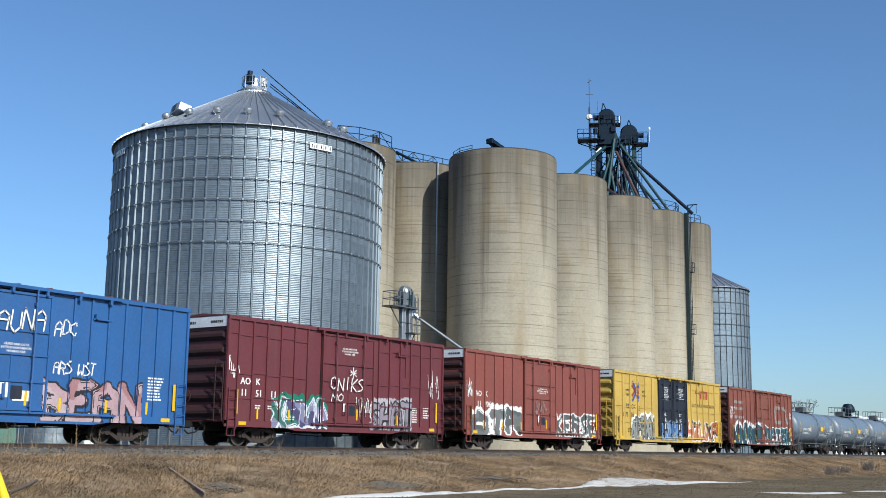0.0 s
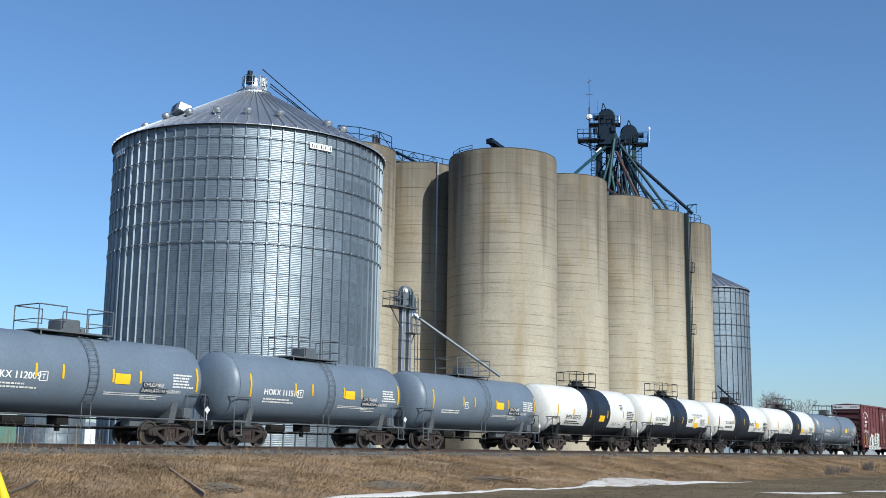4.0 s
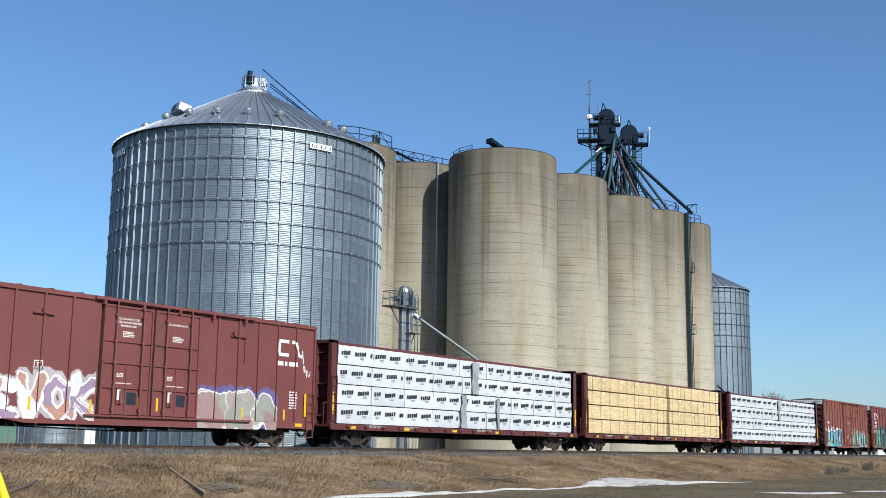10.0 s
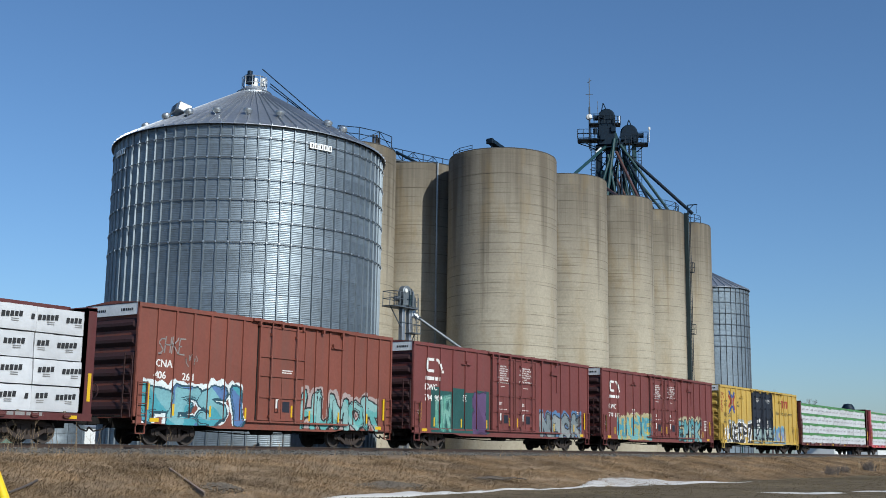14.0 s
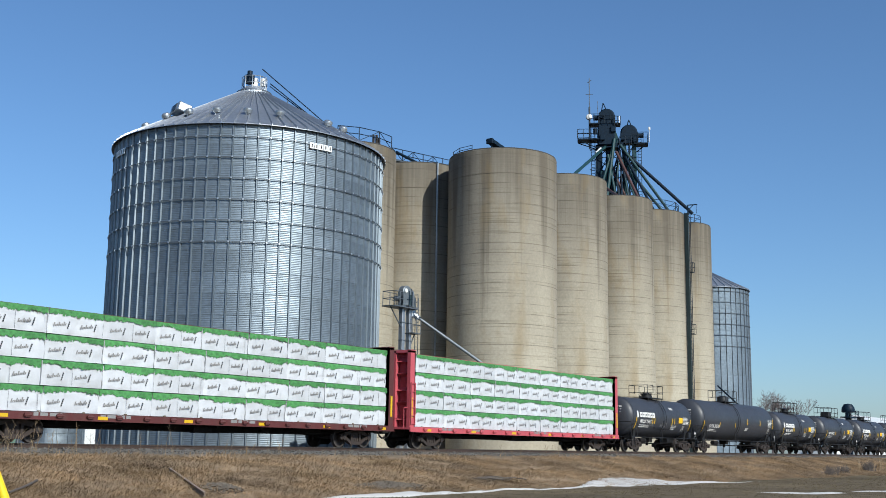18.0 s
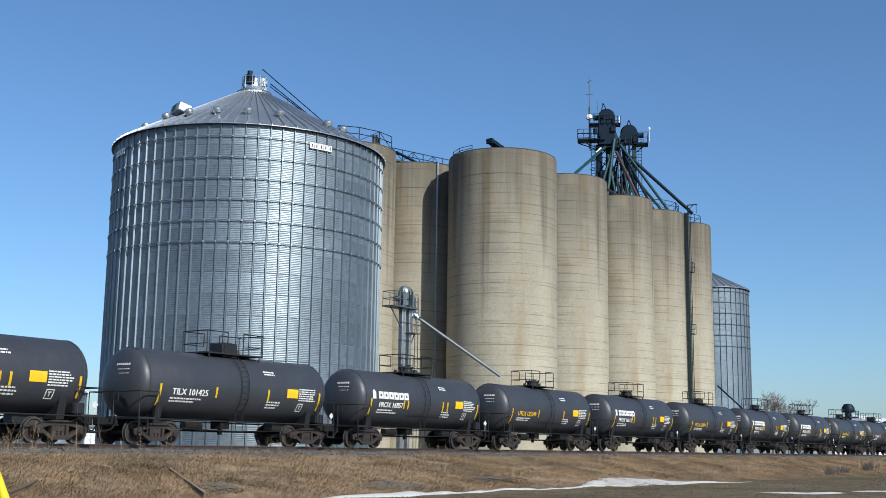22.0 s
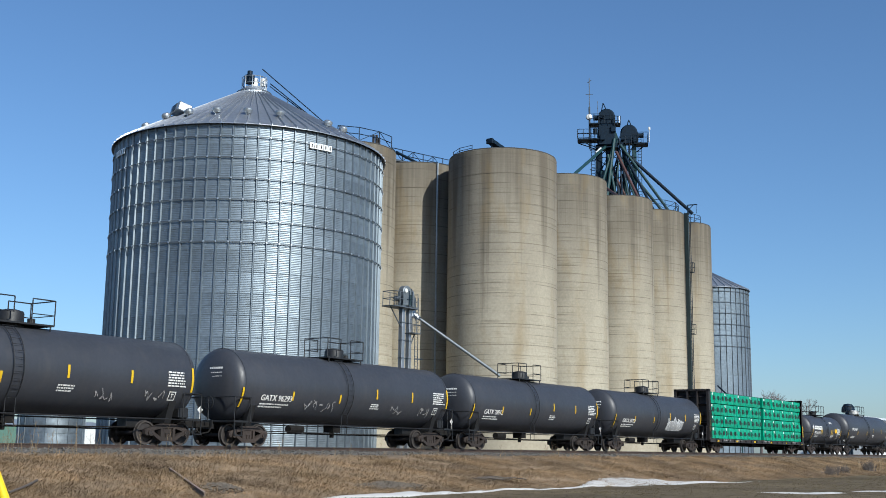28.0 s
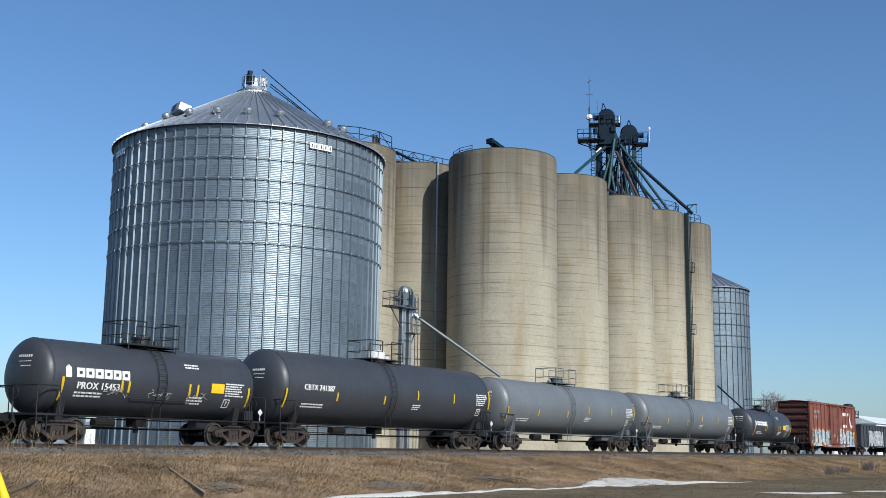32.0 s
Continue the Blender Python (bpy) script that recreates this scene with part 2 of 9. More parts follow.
# Mesh building
class Geo:
    """Collects vertices and faces for one mesh."""

    def __init__(self):
        self.v, self.f, self.mi, self.cur = [], [], [], 0

    def add(self, verts, faces):
        n = len(self.v)
        self.v += [tuple(p) for p in verts]
        self.f += [tuple(i + n for i in f) for f in faces]
        self.mi += [self.cur] * len(faces)
        return self

    def box(self, x0, x1, y0, y1, z0, z1, m=None):
        p = [(x, y, z) for x in (x0, x1) for y in (y0, y1) for z in (z0, z1)]
        if m is not None:
            p = [m @ Vector(q) for q in p]
        return self.add(p, [(0, 1, 3, 2), (4, 6, 7, 5), (0, 4, 5, 1), (2, 3, 7, 6), (0, 2, 6, 4), (1, 5, 7, 3)])

    def cbox(self, x0, x1, y0, y1, z0, z1, c=0.02):
        """A box with its edges cut off."""
        v, idx = [], {}
        lo, hi = (x0, y0, z0), (x1, y1, z1)
        for sx in (0, 1):
            for sy in (0, 1):
                for sz in (0, 1):
                    s = (sx, sy, sz)
                    for a in range(3):
                        p = []
                        for k in range(3):
                            e = hi[k] if s[k] else lo[k]
                            if k != a:
                                e += -c if s[k] else c
                            p.append(e)
                        idx[s, a] = len(v)
                        v.append(p)
        f = []
        for a in range(3):
            b, c2 = (a + 1) % 3, (a + 2) % 3
            for sa in (0, 1):
                ring = []
                for sb, sc in ((0, 0), (1, 0), (1, 1), (0, 1)):
                    s = [0, 0, 0]
                    s[a], s[b], s[c2] = sa, sb, sc
                    ring.append(idx[tuple(s), a])
                f.append(ring if sa else ring[::-1])
            for sb in (0, 1):
                for sc in (0, 1):
                    q = []
                    for sa in (0, 1):
                        s = [0, 0, 0]
                        s[a], s[b], s[c2] = sa, sb, sc
                        q.append((idx[tuple(s), b], idx[tuple(s), c2]))
                    ring = [q[0][0], q[1][0], q[1][1], q[0][1]]
                    f.append(ring if (sb == sc) else ring[::-1])
        for sx in (0, 1):
            for sy in (0, 1):
                for sz in (0, 1):
                    s = (sx, sy, sz)
                    t = [idx[s, 0], idx[s, 1], idx[s, 2]]
                    f.append(t if (sx + sy + sz) % 2 else t[::-1])
        return self.add(v, f)

    def cyl(self, p, q, r, n=8, r2=None, caps=True):
        p, q = Vector(p), Vector(q)
        d = (q - p).normalized()
        u = d.orthogonal().normalized()
        w = d.cross(u)
        r2 = r if r2 is None else r2
        v = []
        for k in range(n):
            a = 2 * math.pi * k / n
            o = u * math.cos(a) + w * math.sin(a)
            v += [p + o * r, q + o * r2]
        f = [(2 * k, 2 * ((k + 1) % n), 2 * ((k + 1) % n) + 1, 2 * k + 1) for k in range(n)]
        if caps:
            f += [tuple(2 * k for k in range(n))[::-1], tuple(2 * k + 1 for k in range(n))]
        return self.add(v, f)

    def path(self, pts, r, n=6):
        for a, b in zip(pts, pts[1:]):
            self.cyl(a, b, r, n)
        return self

    def lathe(self, prof, n=32, axis="Z", a0=0.0, a1=2 * math.pi, at=(0, 0, 0)):
        """Turns (radius, height) pairs about an axis."""
        full = abs(a1 - a0 - 2 * math.pi) < 1e-6
        cols = n if full else n + 1
        v = []
        for k in range(cols):
            a = a0 + (a1 - a0) * k / n
            c, s = math.cos(a), math.sin(a)
            for r, h in prof:
                p = (r * c, r * s, h) if axis == "Z" else ((h, r * c, r * s) if axis == "X" else (r * s, h, r * c))
                v.append((p[0] + at[0], p[1] + at[1], p[2] + at[2]))
        m = len(prof)
        f = []
        for k in range(n):
            k2 = (k + 1) % cols
            for j in range(m - 1):
                f.append((k * m + j, k2 * m + j, k2 * m + j + 1, k * m + j + 1))
        return self.add(v, f)

    def mesh(self, name, mats, smooth=False):
        me = bpy.data.meshes.new(name)
        me.from_pydata(self.v, [], self.f)
        for m in (mats if isinstance(mats, (list, tuple)) else [mats]):
            me.materials.append(m)
        if any(self.mi):
            me.polygons.foreach_set("material_index", self.mi)
        if smooth:
            me.polygons.foreach_set("use_smooth", [True] * len(self.f))
            me.set_sharp_from_angle(angle=radians(35))
        me.update()
        return me


def part(name, geo, material, parent=None, label="", smooth=False, at=None):
    """Links a Geo, or a mesh that is already made, as one object under its thing."""
    me = geo if isinstance(geo, bpy.types.Mesh) else geo.mesh(name, material, smooth)
    ob = new(name, me)
    if parent is not None:
        ob.parent = parent
    if at is not None:
        ob.matrix_basis = at if isinstance(at, Matrix) else Matrix.Translation(at)
    if label:
        ob["label"] = label
    if name in ("tag", "paint_layer", "data_lettering"):
        ob["kind"] = "stuff"
    return ob


def thing(name, label, category, group="", kind="", at=(0, 0, 0)):
    ob = new(name)
    ob.matrix_basis = at if isinstance(at, Matrix) else Matrix.Translation(at)
    return tagged(ob, label, category, group, kind)


CACHE = {}


def cached(key, make):
    if key not in CACHE:
        CACHE[key] = make()
    return CACHE[key]

# Ground: field, bank, track bed and yard in one sheet
TRACK_Y = 35.32


def ground_z(x, y):
    pts = [(-4000, -1.62), (22.6, -1.60), (24.0, -1.56), (26.0, -1.18), (29.0, -0.66), (31.2, -0.36), (33.0, -0.31), (39.0, -0.33), (60, -0.25), (4000, -0.4)]
    for (a, za), (b, zb) in zip(pts, pts[1:]):
        if a <= y <= b:
            z = za + (zb - za) * (y - a) / (b - a)
            break
    if -40 < x < 260 and 4 < y < 32:
        k = 1.0 if y > 23.5 else 0.5
        z += 0.10 * k * noise.noise((x * 0.22, y * 0.35, 0)) + 0.05 * k * noise.noise((x * 0.9, y * 0.9, 4))
    return z


def build_ground():
    xs = [-3500, -1200, -400, -150, -60] + [-40 + 1.2 * i for i in range(192)] + [200, 240, 300, 420, 700, 1400, 3800]
    ys = [-3500, -800, -200, -60, -20, -5, 2, 6, 9, 12, 14, 16, 18, 20, 21.5] + [22.5 + 0.6 * i for i in range(17)] + [33, 39, 41, 46, 52, 60, 90, 160, 400, 1200, 3800]
    g = Geo()
    v = [(x, y, ground_z(x, y)) for x in xs for y in ys]
    n = len(ys)
    f = [(i * n + j, (i + 1) * n + j, (i + 1) * n + j + 1, i * n + j + 1) for i in range(len(xs) - 1) for j in range(n - 1)]
    g.add(v, f)
    ob = part("ground", g, M["ground"], smooth=True)
    tagged(ob, "dull brown spring field rising to a straw-covered railway bank", "ground", kind="structure")


build_ground()


def build_track():
    g = Geo()
    prof = [(32.3, -0.40), (33.35, -0.20), (33.7, -0.175), (36.95, -0.175), (37.3, -0.20), (38.4, -0.40)]
    xs = [-900, -100] + [-20 + 2 * i for i in range(120)] + [300, 600, 1200]
    v = [(x, y, z + (0.03 * noise.noise((x, y * 2, 0)) if abs(y - TRACK_Y) > 1.5 else 0)) for x in xs for y, z in prof]
    n = len(prof)
    f = [(i * n + j, (i + 1) * n + j, (i + 1) * n + j + 1, i * n + j + 1) for i in range(len(xs) - 1) for j in range(n - 1)]
    g.add(v, f)
    bed = part("ballast", g, M["ballast"])
    tagged(bed, "grey crushed stone ballast under the railway track", "ballast", kind="structure")
    # loose stones on the near shoulder
    rng = random.Random(5)
    g = Geo()
    for _ in range(5200):
        x = rng.uniform(12, 120) if rng.random() < 0.7 else rng.uniform(12, 60)
        y = rng.uniform(32.2, 33.75)
        z = -0.40 + (y - 32.3) * 0.19 if y < 33.35 else -0.19
        s = rng.uniform(0.03, 0.075)
        o = [Vector((rng.uniform(-1, 1), rng.uniform(-1, 1), rng.uniform(-0.7, 1))).normalized() * s for _ in range(5)]
        c = Vector((x, y, z + 0.02))
        g.add([c + p for p in o] + [c + Vector((0, 0, -s))], [(0, 1, 2), (0, 2, 3), (0, 3, 4), (0, 4, 1), (1, 5, 2), (2, 5, 3), (3, 5, 4), (4, 5, 1)])
    st = part("ballast_stone", g, M["stone"])
    tagged(st, "loose grey ballast stones along the track shoulder", "stone", kind="stuff")
    tr = thing("railway_track", "rusty steel railway track on wooden ties and ballast", "railway track", kind="structure")
    for sy in (-0.755, 0.755):
        g = Geo()
        y = TRACK_Y + sy
        for x0, x1 in ((-900, 1200),):
            g.box(x0, x1, y - 0.07, y + 0.07, -0.175, -0.155)
            g.box(x0, x1, y - 0.009, y + 0.009, -0.155, -0.04)
            g.box(x0, x1, y - 0.037, y + 0.037, -0.04, -0.004)
        part("rail", g, M["rail"], tr)
        g = Geo().box(-900, 1200, y - 0.033, y + 0.033, -0.004, 0.0)
        part("rail_head", g, M["rail_top"], tr, "wheel-polished bright rail head")
    tie = Geo().cbox(-0.11, 0.11, -1.3, 1.3, -0.18, 0, 0.015).mesh("tie", M["tie"])
    for i in range(200):
        part("tie", tie, None, tr, at=pose(8 + i * 0.53 + rng.uniform(-0.03, 0.03), TRACK_Y + rng.uniform(-0.05, 0.05), -0.165, 0, 0, rng.uniform(-1, 1)))
    # old length of rail lying in the grass
    g = Geo()
    g.box(-2.0, 2.0, -0.05, 0.05, 0, 0.015).box(-2.0, 2.0, -0.012, 0.012, 0.015, 0.09).box(-2.0, 2.0, -0.032, 0.032, 0.09, 0.12)
    p = part("old_rail", g, M["old_iron"])
    a, b = Vector((24.91, 27.97, -0.82)), Vector((23.15, 24.5, -1.42))
    p.matrix_basis = Matrix.Translation((a + b) / 2) @ (b - a).to_track_quat("X", "Z").to_matrix().to_4x4()
    tagged(p, "discarded rusty length of rail lying on the bank", "rail")


build_track()


# Corrugated grain bin
def rails_round(g, r, z, n, a0, a1, h=1.05, tube=0.03):
    """A guard rail along an arc: posts and two rails."""
    pts = [(r * math.cos(a0 + (a1 - a0) * k / n), r * math.sin(a0 + (a1 - a0) * k / n)) for k in range(n + 1)]
    for x, y in pts:
        g.cyl((x, y, z), (x, y, z + h), tube, 5)
    for hh in (h, h * 0.55):
        g.path([(x, y, z + hh) for x, y in pts], tube * 0.9, 5)
    return g


def grain_bin(label, cx, cy, R, eave, ring, nst, roof_h, n_wind, face, near_cols, base=-0.4, vents=(-73, -49, -33.5, -18, -2.6, 13.2, 41.6, 54.4), detail=True, bays=3, wall=None, stiff=None):
    """Bolted steel bin: sheets, stiffeners, wind rings, ribbed cone roof. face: angle towards the viewer."""
    b = thing("grain_bin", label, "grain bin", "corrugated grain bins", at=(cx, cy, 0))
    n_ring = int((eave - base) / ring) + 1
    da = 2 * math.pi / nst
    ds = da * bays
    n_sh = nst // bays
    a_start = face - ds * near_cols / 2
    rest = Geo()
    sheet = Geo()
    k = 6
    v = []
    for i in range(k + 1):
        a = -ds / 2 + ds * i / k
        for z in (0.0, ring - 0.012):
            v.append((R * math.cos(a), R * math.sin(a), z))
    sheet.add(v, [(2 * i, 2 * i + 2, 2 * i + 3, 2 * i + 1) for i in range(k)])
    inner = [(x * (1 - 0.02 / R), y * (1 - 0.02 / R), z) for x, y, z in v]
    sheet.add(inner, [(2 * i, 2 * i + 1, 2 * i + 3, 2 * i + 2) for i in range(k)])
    wall = wall or M["galv"]
    sme = sheet.mesh("wall_sheet", wall, True)
    for j in range(n_ring):
        z0 = eave - ring * (j + 1)
        h = 1.0
        if z0 < base:
            h = (eave - ring * j - base) / ring
            z0 = base
        for i in range(n_sh):
            a = a_start + ds * (i + 0.5) + (da if j % 2 else 0)
            if i < near_cols and h > 0.99:
                part("wall_sheet", sme, None, b, at=Matrix.Translation((0, 0, z0)) @ Matrix.Rotation(a, 4, "Z"))
            else:
                m = Matrix.Translation((0, 0, z0)) @ Matrix.Rotation(a, 4, "Z") @ Matrix.Diagonal((1, 1, h, 1))
                rest.add([m @ Vector(p) for p in v], [(2 * q, 2 * q + 2, 2 * q + 3, 2 * q + 1) for q in range(k)])
    o = part("wall_sheet", rest, wall, b, smooth=True)
    o["kind"] = "stuff"
    # upright stiffeners, hat shaped
    g = Geo()
    w = 0.031 * R / 8.45 + 0.005
    g.add([(R, -w * 1.6, base), (R + 0.015, -w * 1.6, base), (R + 0.09, -w * 0.7, base), (R + 0.09, w * 0.7, base), (R + 0.015, w * 1.6, base), (R, w * 1.6, base)]
          + [(R, -w * 1.6, eave), (R + 0.015, -w * 1.6, eave), (R + 0.09, -w * 0.7, eave), (R + 0.09, w * 0.7, eave), (R + 0.015, w * 1.6, eave), (R, w * 1.6, eave)],
          [(i, i + 1, i + 7, i + 6) for i in range(5)] + [(6, 7, 8, 9, 10, 11), (5, 4, 3, 2, 1, 0)])
    me = g.mesh("stiffener", stiff or M["galv_stiff"])
    for i in range(nst):
        part("stiffener", me, None, b, at=Matrix.Rotation(a_start + da * i, 4, "Z"))
    for j in range(n_wind):
        z = eave - 0.75 - ring * j if detail else eave - ring * (j + 0.4)
        g = Geo().lathe([(R + 0.08, z - 0.022), (R + 0.125, z - 0.022), (R + 0.125, z + 0.022), (R + 0.08, z + 0.022)], 72)
        part("wind_ring", g, M["galv_dark"], b, "dark steel hoop round the bin", True)
        if detail:
            clip = cached("ring_clip", lambda: Geo().box(R + 0.09, R + 0.15, -0.045, 0.045, -0.05, 0.05).mesh("ring_clip", M["galv_plain"]))
            for i in range(-2, near_cols * bays + 3):
                part("ring_clip", clip, None, b, at=Matrix.Translation((0, 0, z)) @ Matrix.Rotation(a_start + da * i, 4, "Z"))
    # roof
    top_r = R * 0.12
    nr = 75 if detail else 36
    dr = 2 * math.pi / nr
    zc = eave + roof_h
    Re = R + 0.25
    z_low = eave - 0.02
    g = Geo()
    hw = math.tan(dr / 2)
    g.add([(Re, -Re * hw, z_low), (Re, Re * hw, z_low), (top_r, top_r * hw, zc), (top_r, -top_r * hw, zc),
           (Re, -Re * hw, z_low - 0.03), (Re, Re * hw, z_low - 0.03)], [(0, 1, 2, 3), (4, 5, 1, 0)])
    rib = 0.035
    g.add([(Re, -Re * hw, z_low), (Re, -Re * hw + rib, z_low + 0.12), (Re, -Re * hw + 2 * rib, z_low), (top_r, -top_r * hw, zc), (top_r, -top_r * hw + rib, zc + 0.11), (top_r, -top_r * hw + 2 * rib, zc)],
          [(0, 1, 4, 3), (1, 2, 5, 4), (0, 2, 1)])
    me = g.mesh("roof_panel", M["galv_roof"])
    for i in range(nr):
        part("roof_panel", me, None, b, at=Matrix.Rotation(face + dr * i, 4, "Z"))
    g = Geo().lathe([(top_r + 0.12, zc - 0.10), (top_r + 0.12, zc + 0.12), (top_r - 0.1, zc + 0.2), (top_r * 0.75, zc + 0.45), (0, zc + 0.5)], 32)
    part("roof_collar", g, M["galv_plain"], b, smooth=True)
    # round roof vents
    slope = roof_h / (Re - top_r)
    for turn in vents:
        a = face + radians(turn)
        r = R * 0.80
        z = z_low + (Re - r) * slope
        g = Geo()
        g.lathe([(0.15, -0.1), (0.16, 0.10), (0.24, 0.12), (0.28, 0.25), (0.25, 0.38), (0.14, 0.45), (0, 0.46)], 18)
        part("roof_vent", g, M["galv_plain"], b, "round galvanised roof vent cap", True, at=Matrix.Translation((r * math.cos(a), r * math.sin(a), z)) @ Matrix.Rotation(a, 4, "Z") @ Matrix.Rotation(0.35, 4, "Y"))
    return b, zc, top_r, z_low, slope, Re


BX, BY, BR = 51.1, 51.25, 8.45
FACE = math.atan2(-BY, -BX)
BIN, BZC, BTOP, BZL, BSL, BRE = grain_bin("huge galvanised corrugated steel grain bin with a conical roof", BX, BY, BR, 18.25, 1.23, 75, 4.35, 6, FACE, 13)
FAR_BIN = grain_bin("smaller galvanised grain bin behind the concrete silos", 142.8, 57.4, 5.4, 21.1, 1.42, 42, 2.6, 6, math.atan2(-57, -141.5), 8, vents=(), detail=False, wall=M["galv_dull"], stiff=M["galv_dark"])[0]


def bin_fittings():
    b = BIN
    # catwalk and motor on the peak
    g = rails_round(Geo(), BTOP * 0.80, BZC + 0.15, 10, 0, 2 * math.pi, 1.0, 0.03)
    part("peak_railing", g, M["galv_plain"], b)
    g = Geo().lathe([(BTOP - 0.5, BZC + 0.08), (BTOP + 0.14, BZC + 0.08), (BTOP + 0.14, BZC + 0.14), (BTOP - 0.5, BZC + 0.14)], 20)
    part("peak_platform", g, M["galv_dark"], b)
    g = Geo().cbox(-0.7, -0.2, -0.25, 0.3, BZC + 0.7, BZC + 1.3, 0.06).cyl((-0.45, 0, BZC + 1.3), (-0.45, 0, BZC + 1.55), 0.17, 12)
    part("drive_motor", g, M["navy_steel"], b, "dark blue motor housing")
    g = Geo().cyl((0.45, -0.35, BZC + 0.7), (0.45, -0.35, BZC + 1.2), 0.2, 14).cyl((0.3, 0.3, BZC + 0.7), (0.3, 0.3, BZC + 1.3), 0.24, 12)
    part("gearbox", g, M["white_panel"], b, "pale round gear housing", True)
    # slanting pipes and a short rail down the far side of the cone
    a = FACE + radians(86)
    c, s = math.cos(a), math.sin(a)
    px, py = -s, c
    def on(r, off, h):
        z = BZL + (BRE - r) * BSL + h
        return (r * c + px * off, r * s + py * off, z)
    for k, (off, h0, r1) in enumerate(((-0.35, 1.45, 5.5), (0.35, 1.0, 5.2), (0.0, 0.7, 4.6))):
        part("slant_pipe", Geo().cyl(on(0.5 if k == 0 else 1.0, off, h0), on(r1, off, 0.12), 0.035, 6), M["navy_steel"], b, "thin dark pipe down the roof")
    for r in (2.2, 3.2, 4.2):
        part("pipe_post", Geo().cyl(on(r, 0, -0.05), on(r, 0, 0.75 * (5.0 - r) / 3), 0.03, 5), M["galv_dark"], b)
    # hatch and loose hood near the eave
    a = FACE - radians(46)
    m = Matrix.Translation((6.1 * math.cos(a), 6.1 * math.sin(a), BZL + (BRE - 6.1) * BSL + 0.1)) @ Matrix.Rotation(a + 1.2, 4, "Z") @ Matrix.Rotation(radians(-14), 4, "X")
    g = Geo()
    g.cbox(-0.72, 0.72, -0.42, 0.42, 0, 0.55, 0.05)
    part("roof_hood", g, M["galv_plain"], b, "tilted galvanised box hood on the roof", at=m)
    # the hood is closed: a black plate paints the shade inside its mouth
    part("hood_mouth", Geo().box(-0.35, 0.35, -0.45, -0.424, 0.08, 0.47), M["black_panel"], b, "black plate painting the shaded inside of the hood's mouth", at=m)
    # maker's plate: one small white square for each sign, with a dark bar
    for off in (28, -66):
        aa = FACE + radians(off)
        z = 18.25 - 1.06
        for k in range(5):
            t = aa + (k - 2) * 0.036
            m = Matrix.Translation((0, 0, z)) @ Matrix.Rotation(t, 4, "Z")
            pl = part("name_plate", cached("name_plate", lambda: Geo().cbox(BR + 0.10, BR + 0.135, -0.145, 0.145, 0, 0.36, 0.01).mesh("name_plate", M["white_panel"])), None, b, "small white plate with a dark bar", at=m)
            part("plate_mark", cached("plate_mark", lambda: Geo().box(BR + 0.135, BR + 0.142, -0.035, 0.035, 0.08, 0.28).mesh("plate_mark", M["black_panel"])), None, pl)


bin_fittings()


# Concrete silos
def silo(x, y, R, H, label, seed, base=-0.4, lift=1.25):
    s = thing("concrete_silo", label, "silo", "concrete grain silos", at=(x, y, 0))
    rng = random.Random(seed)
    prof = [(R, base)]
    z = base + lift
    while z < H - 1.0:
        prof += [(R, z - 0.014), (R - 0.014, z - 0.009), (R - 0.014, z + 0.009), (R + rng.uniform(-0.005, 0.005), z + 0.014)]
        z += lift
    prof += [(R, H - 0.05), (R - 0.05, H)]
    g = Geo().lathe(prof, 64)
    part("wall", g, M["concrete"], s, smooth=True)
    g = Geo().lathe([(R - 0.05, H), (R - 0.03, H + 0.01), (R - 0.05, H + 0.09), (R - 0.25, H + 0.11), (0, H + 0.22)], 64)
    part("roof_slab", g, M["roof_felt"], s, "thin dark-edged roof slab", True)
    return s


SILOS = {
    "big": silo(79.7, 49.98, 4.6, 24.2, "large streaked concrete silo standing in front of the row", 1),
    "s2": silo(101.2, 56.0, 4.5, 27.35, "tall cream concrete grain silo in the row", 2),
    "s3": silo(113.1, 56.0, 4.2, 27.5, "tall cream concrete grain silo in the row", 3),
    "s4": silo(122.0, 56.0, 4.2, 27.55, "tall cream concrete grain silo beside a dark leg", 4),
    "s5": silo(131.2, 56.5, 4.25, 27.7, "last concrete grain silo of the row", 5),
    "r1": silo(71.6, 60.5, 4.2, 24.6, "concrete silo half hidden behind the steel bin", 6),
    "r2": silo(79.68, 59.02, 4.13, 24.35, "shaded concrete silo between the steel bin and the large silo", 7),
    "r3": silo(92.5, 65.2, 4.2, 27.0, "concrete silo of the rear row", 8),
    "r4": silo(103.0, 65.2, 4.2, 27.0, "concrete silo of the rear row", 9),
    "r5": silo(113.0, 65.2, 4.2, 27.0, "concrete silo of the rear row", 10),
    "r6": silo(122.5, 65.2, 4.2, 27.0, "concrete silo of the rear row", 11),
}

# Fittings of the elevator
def tube(name, a, b, r, material, parent, label="", n=10):
    return part(name, Geo().cyl(a, b, r, n), material, parent, label, True)


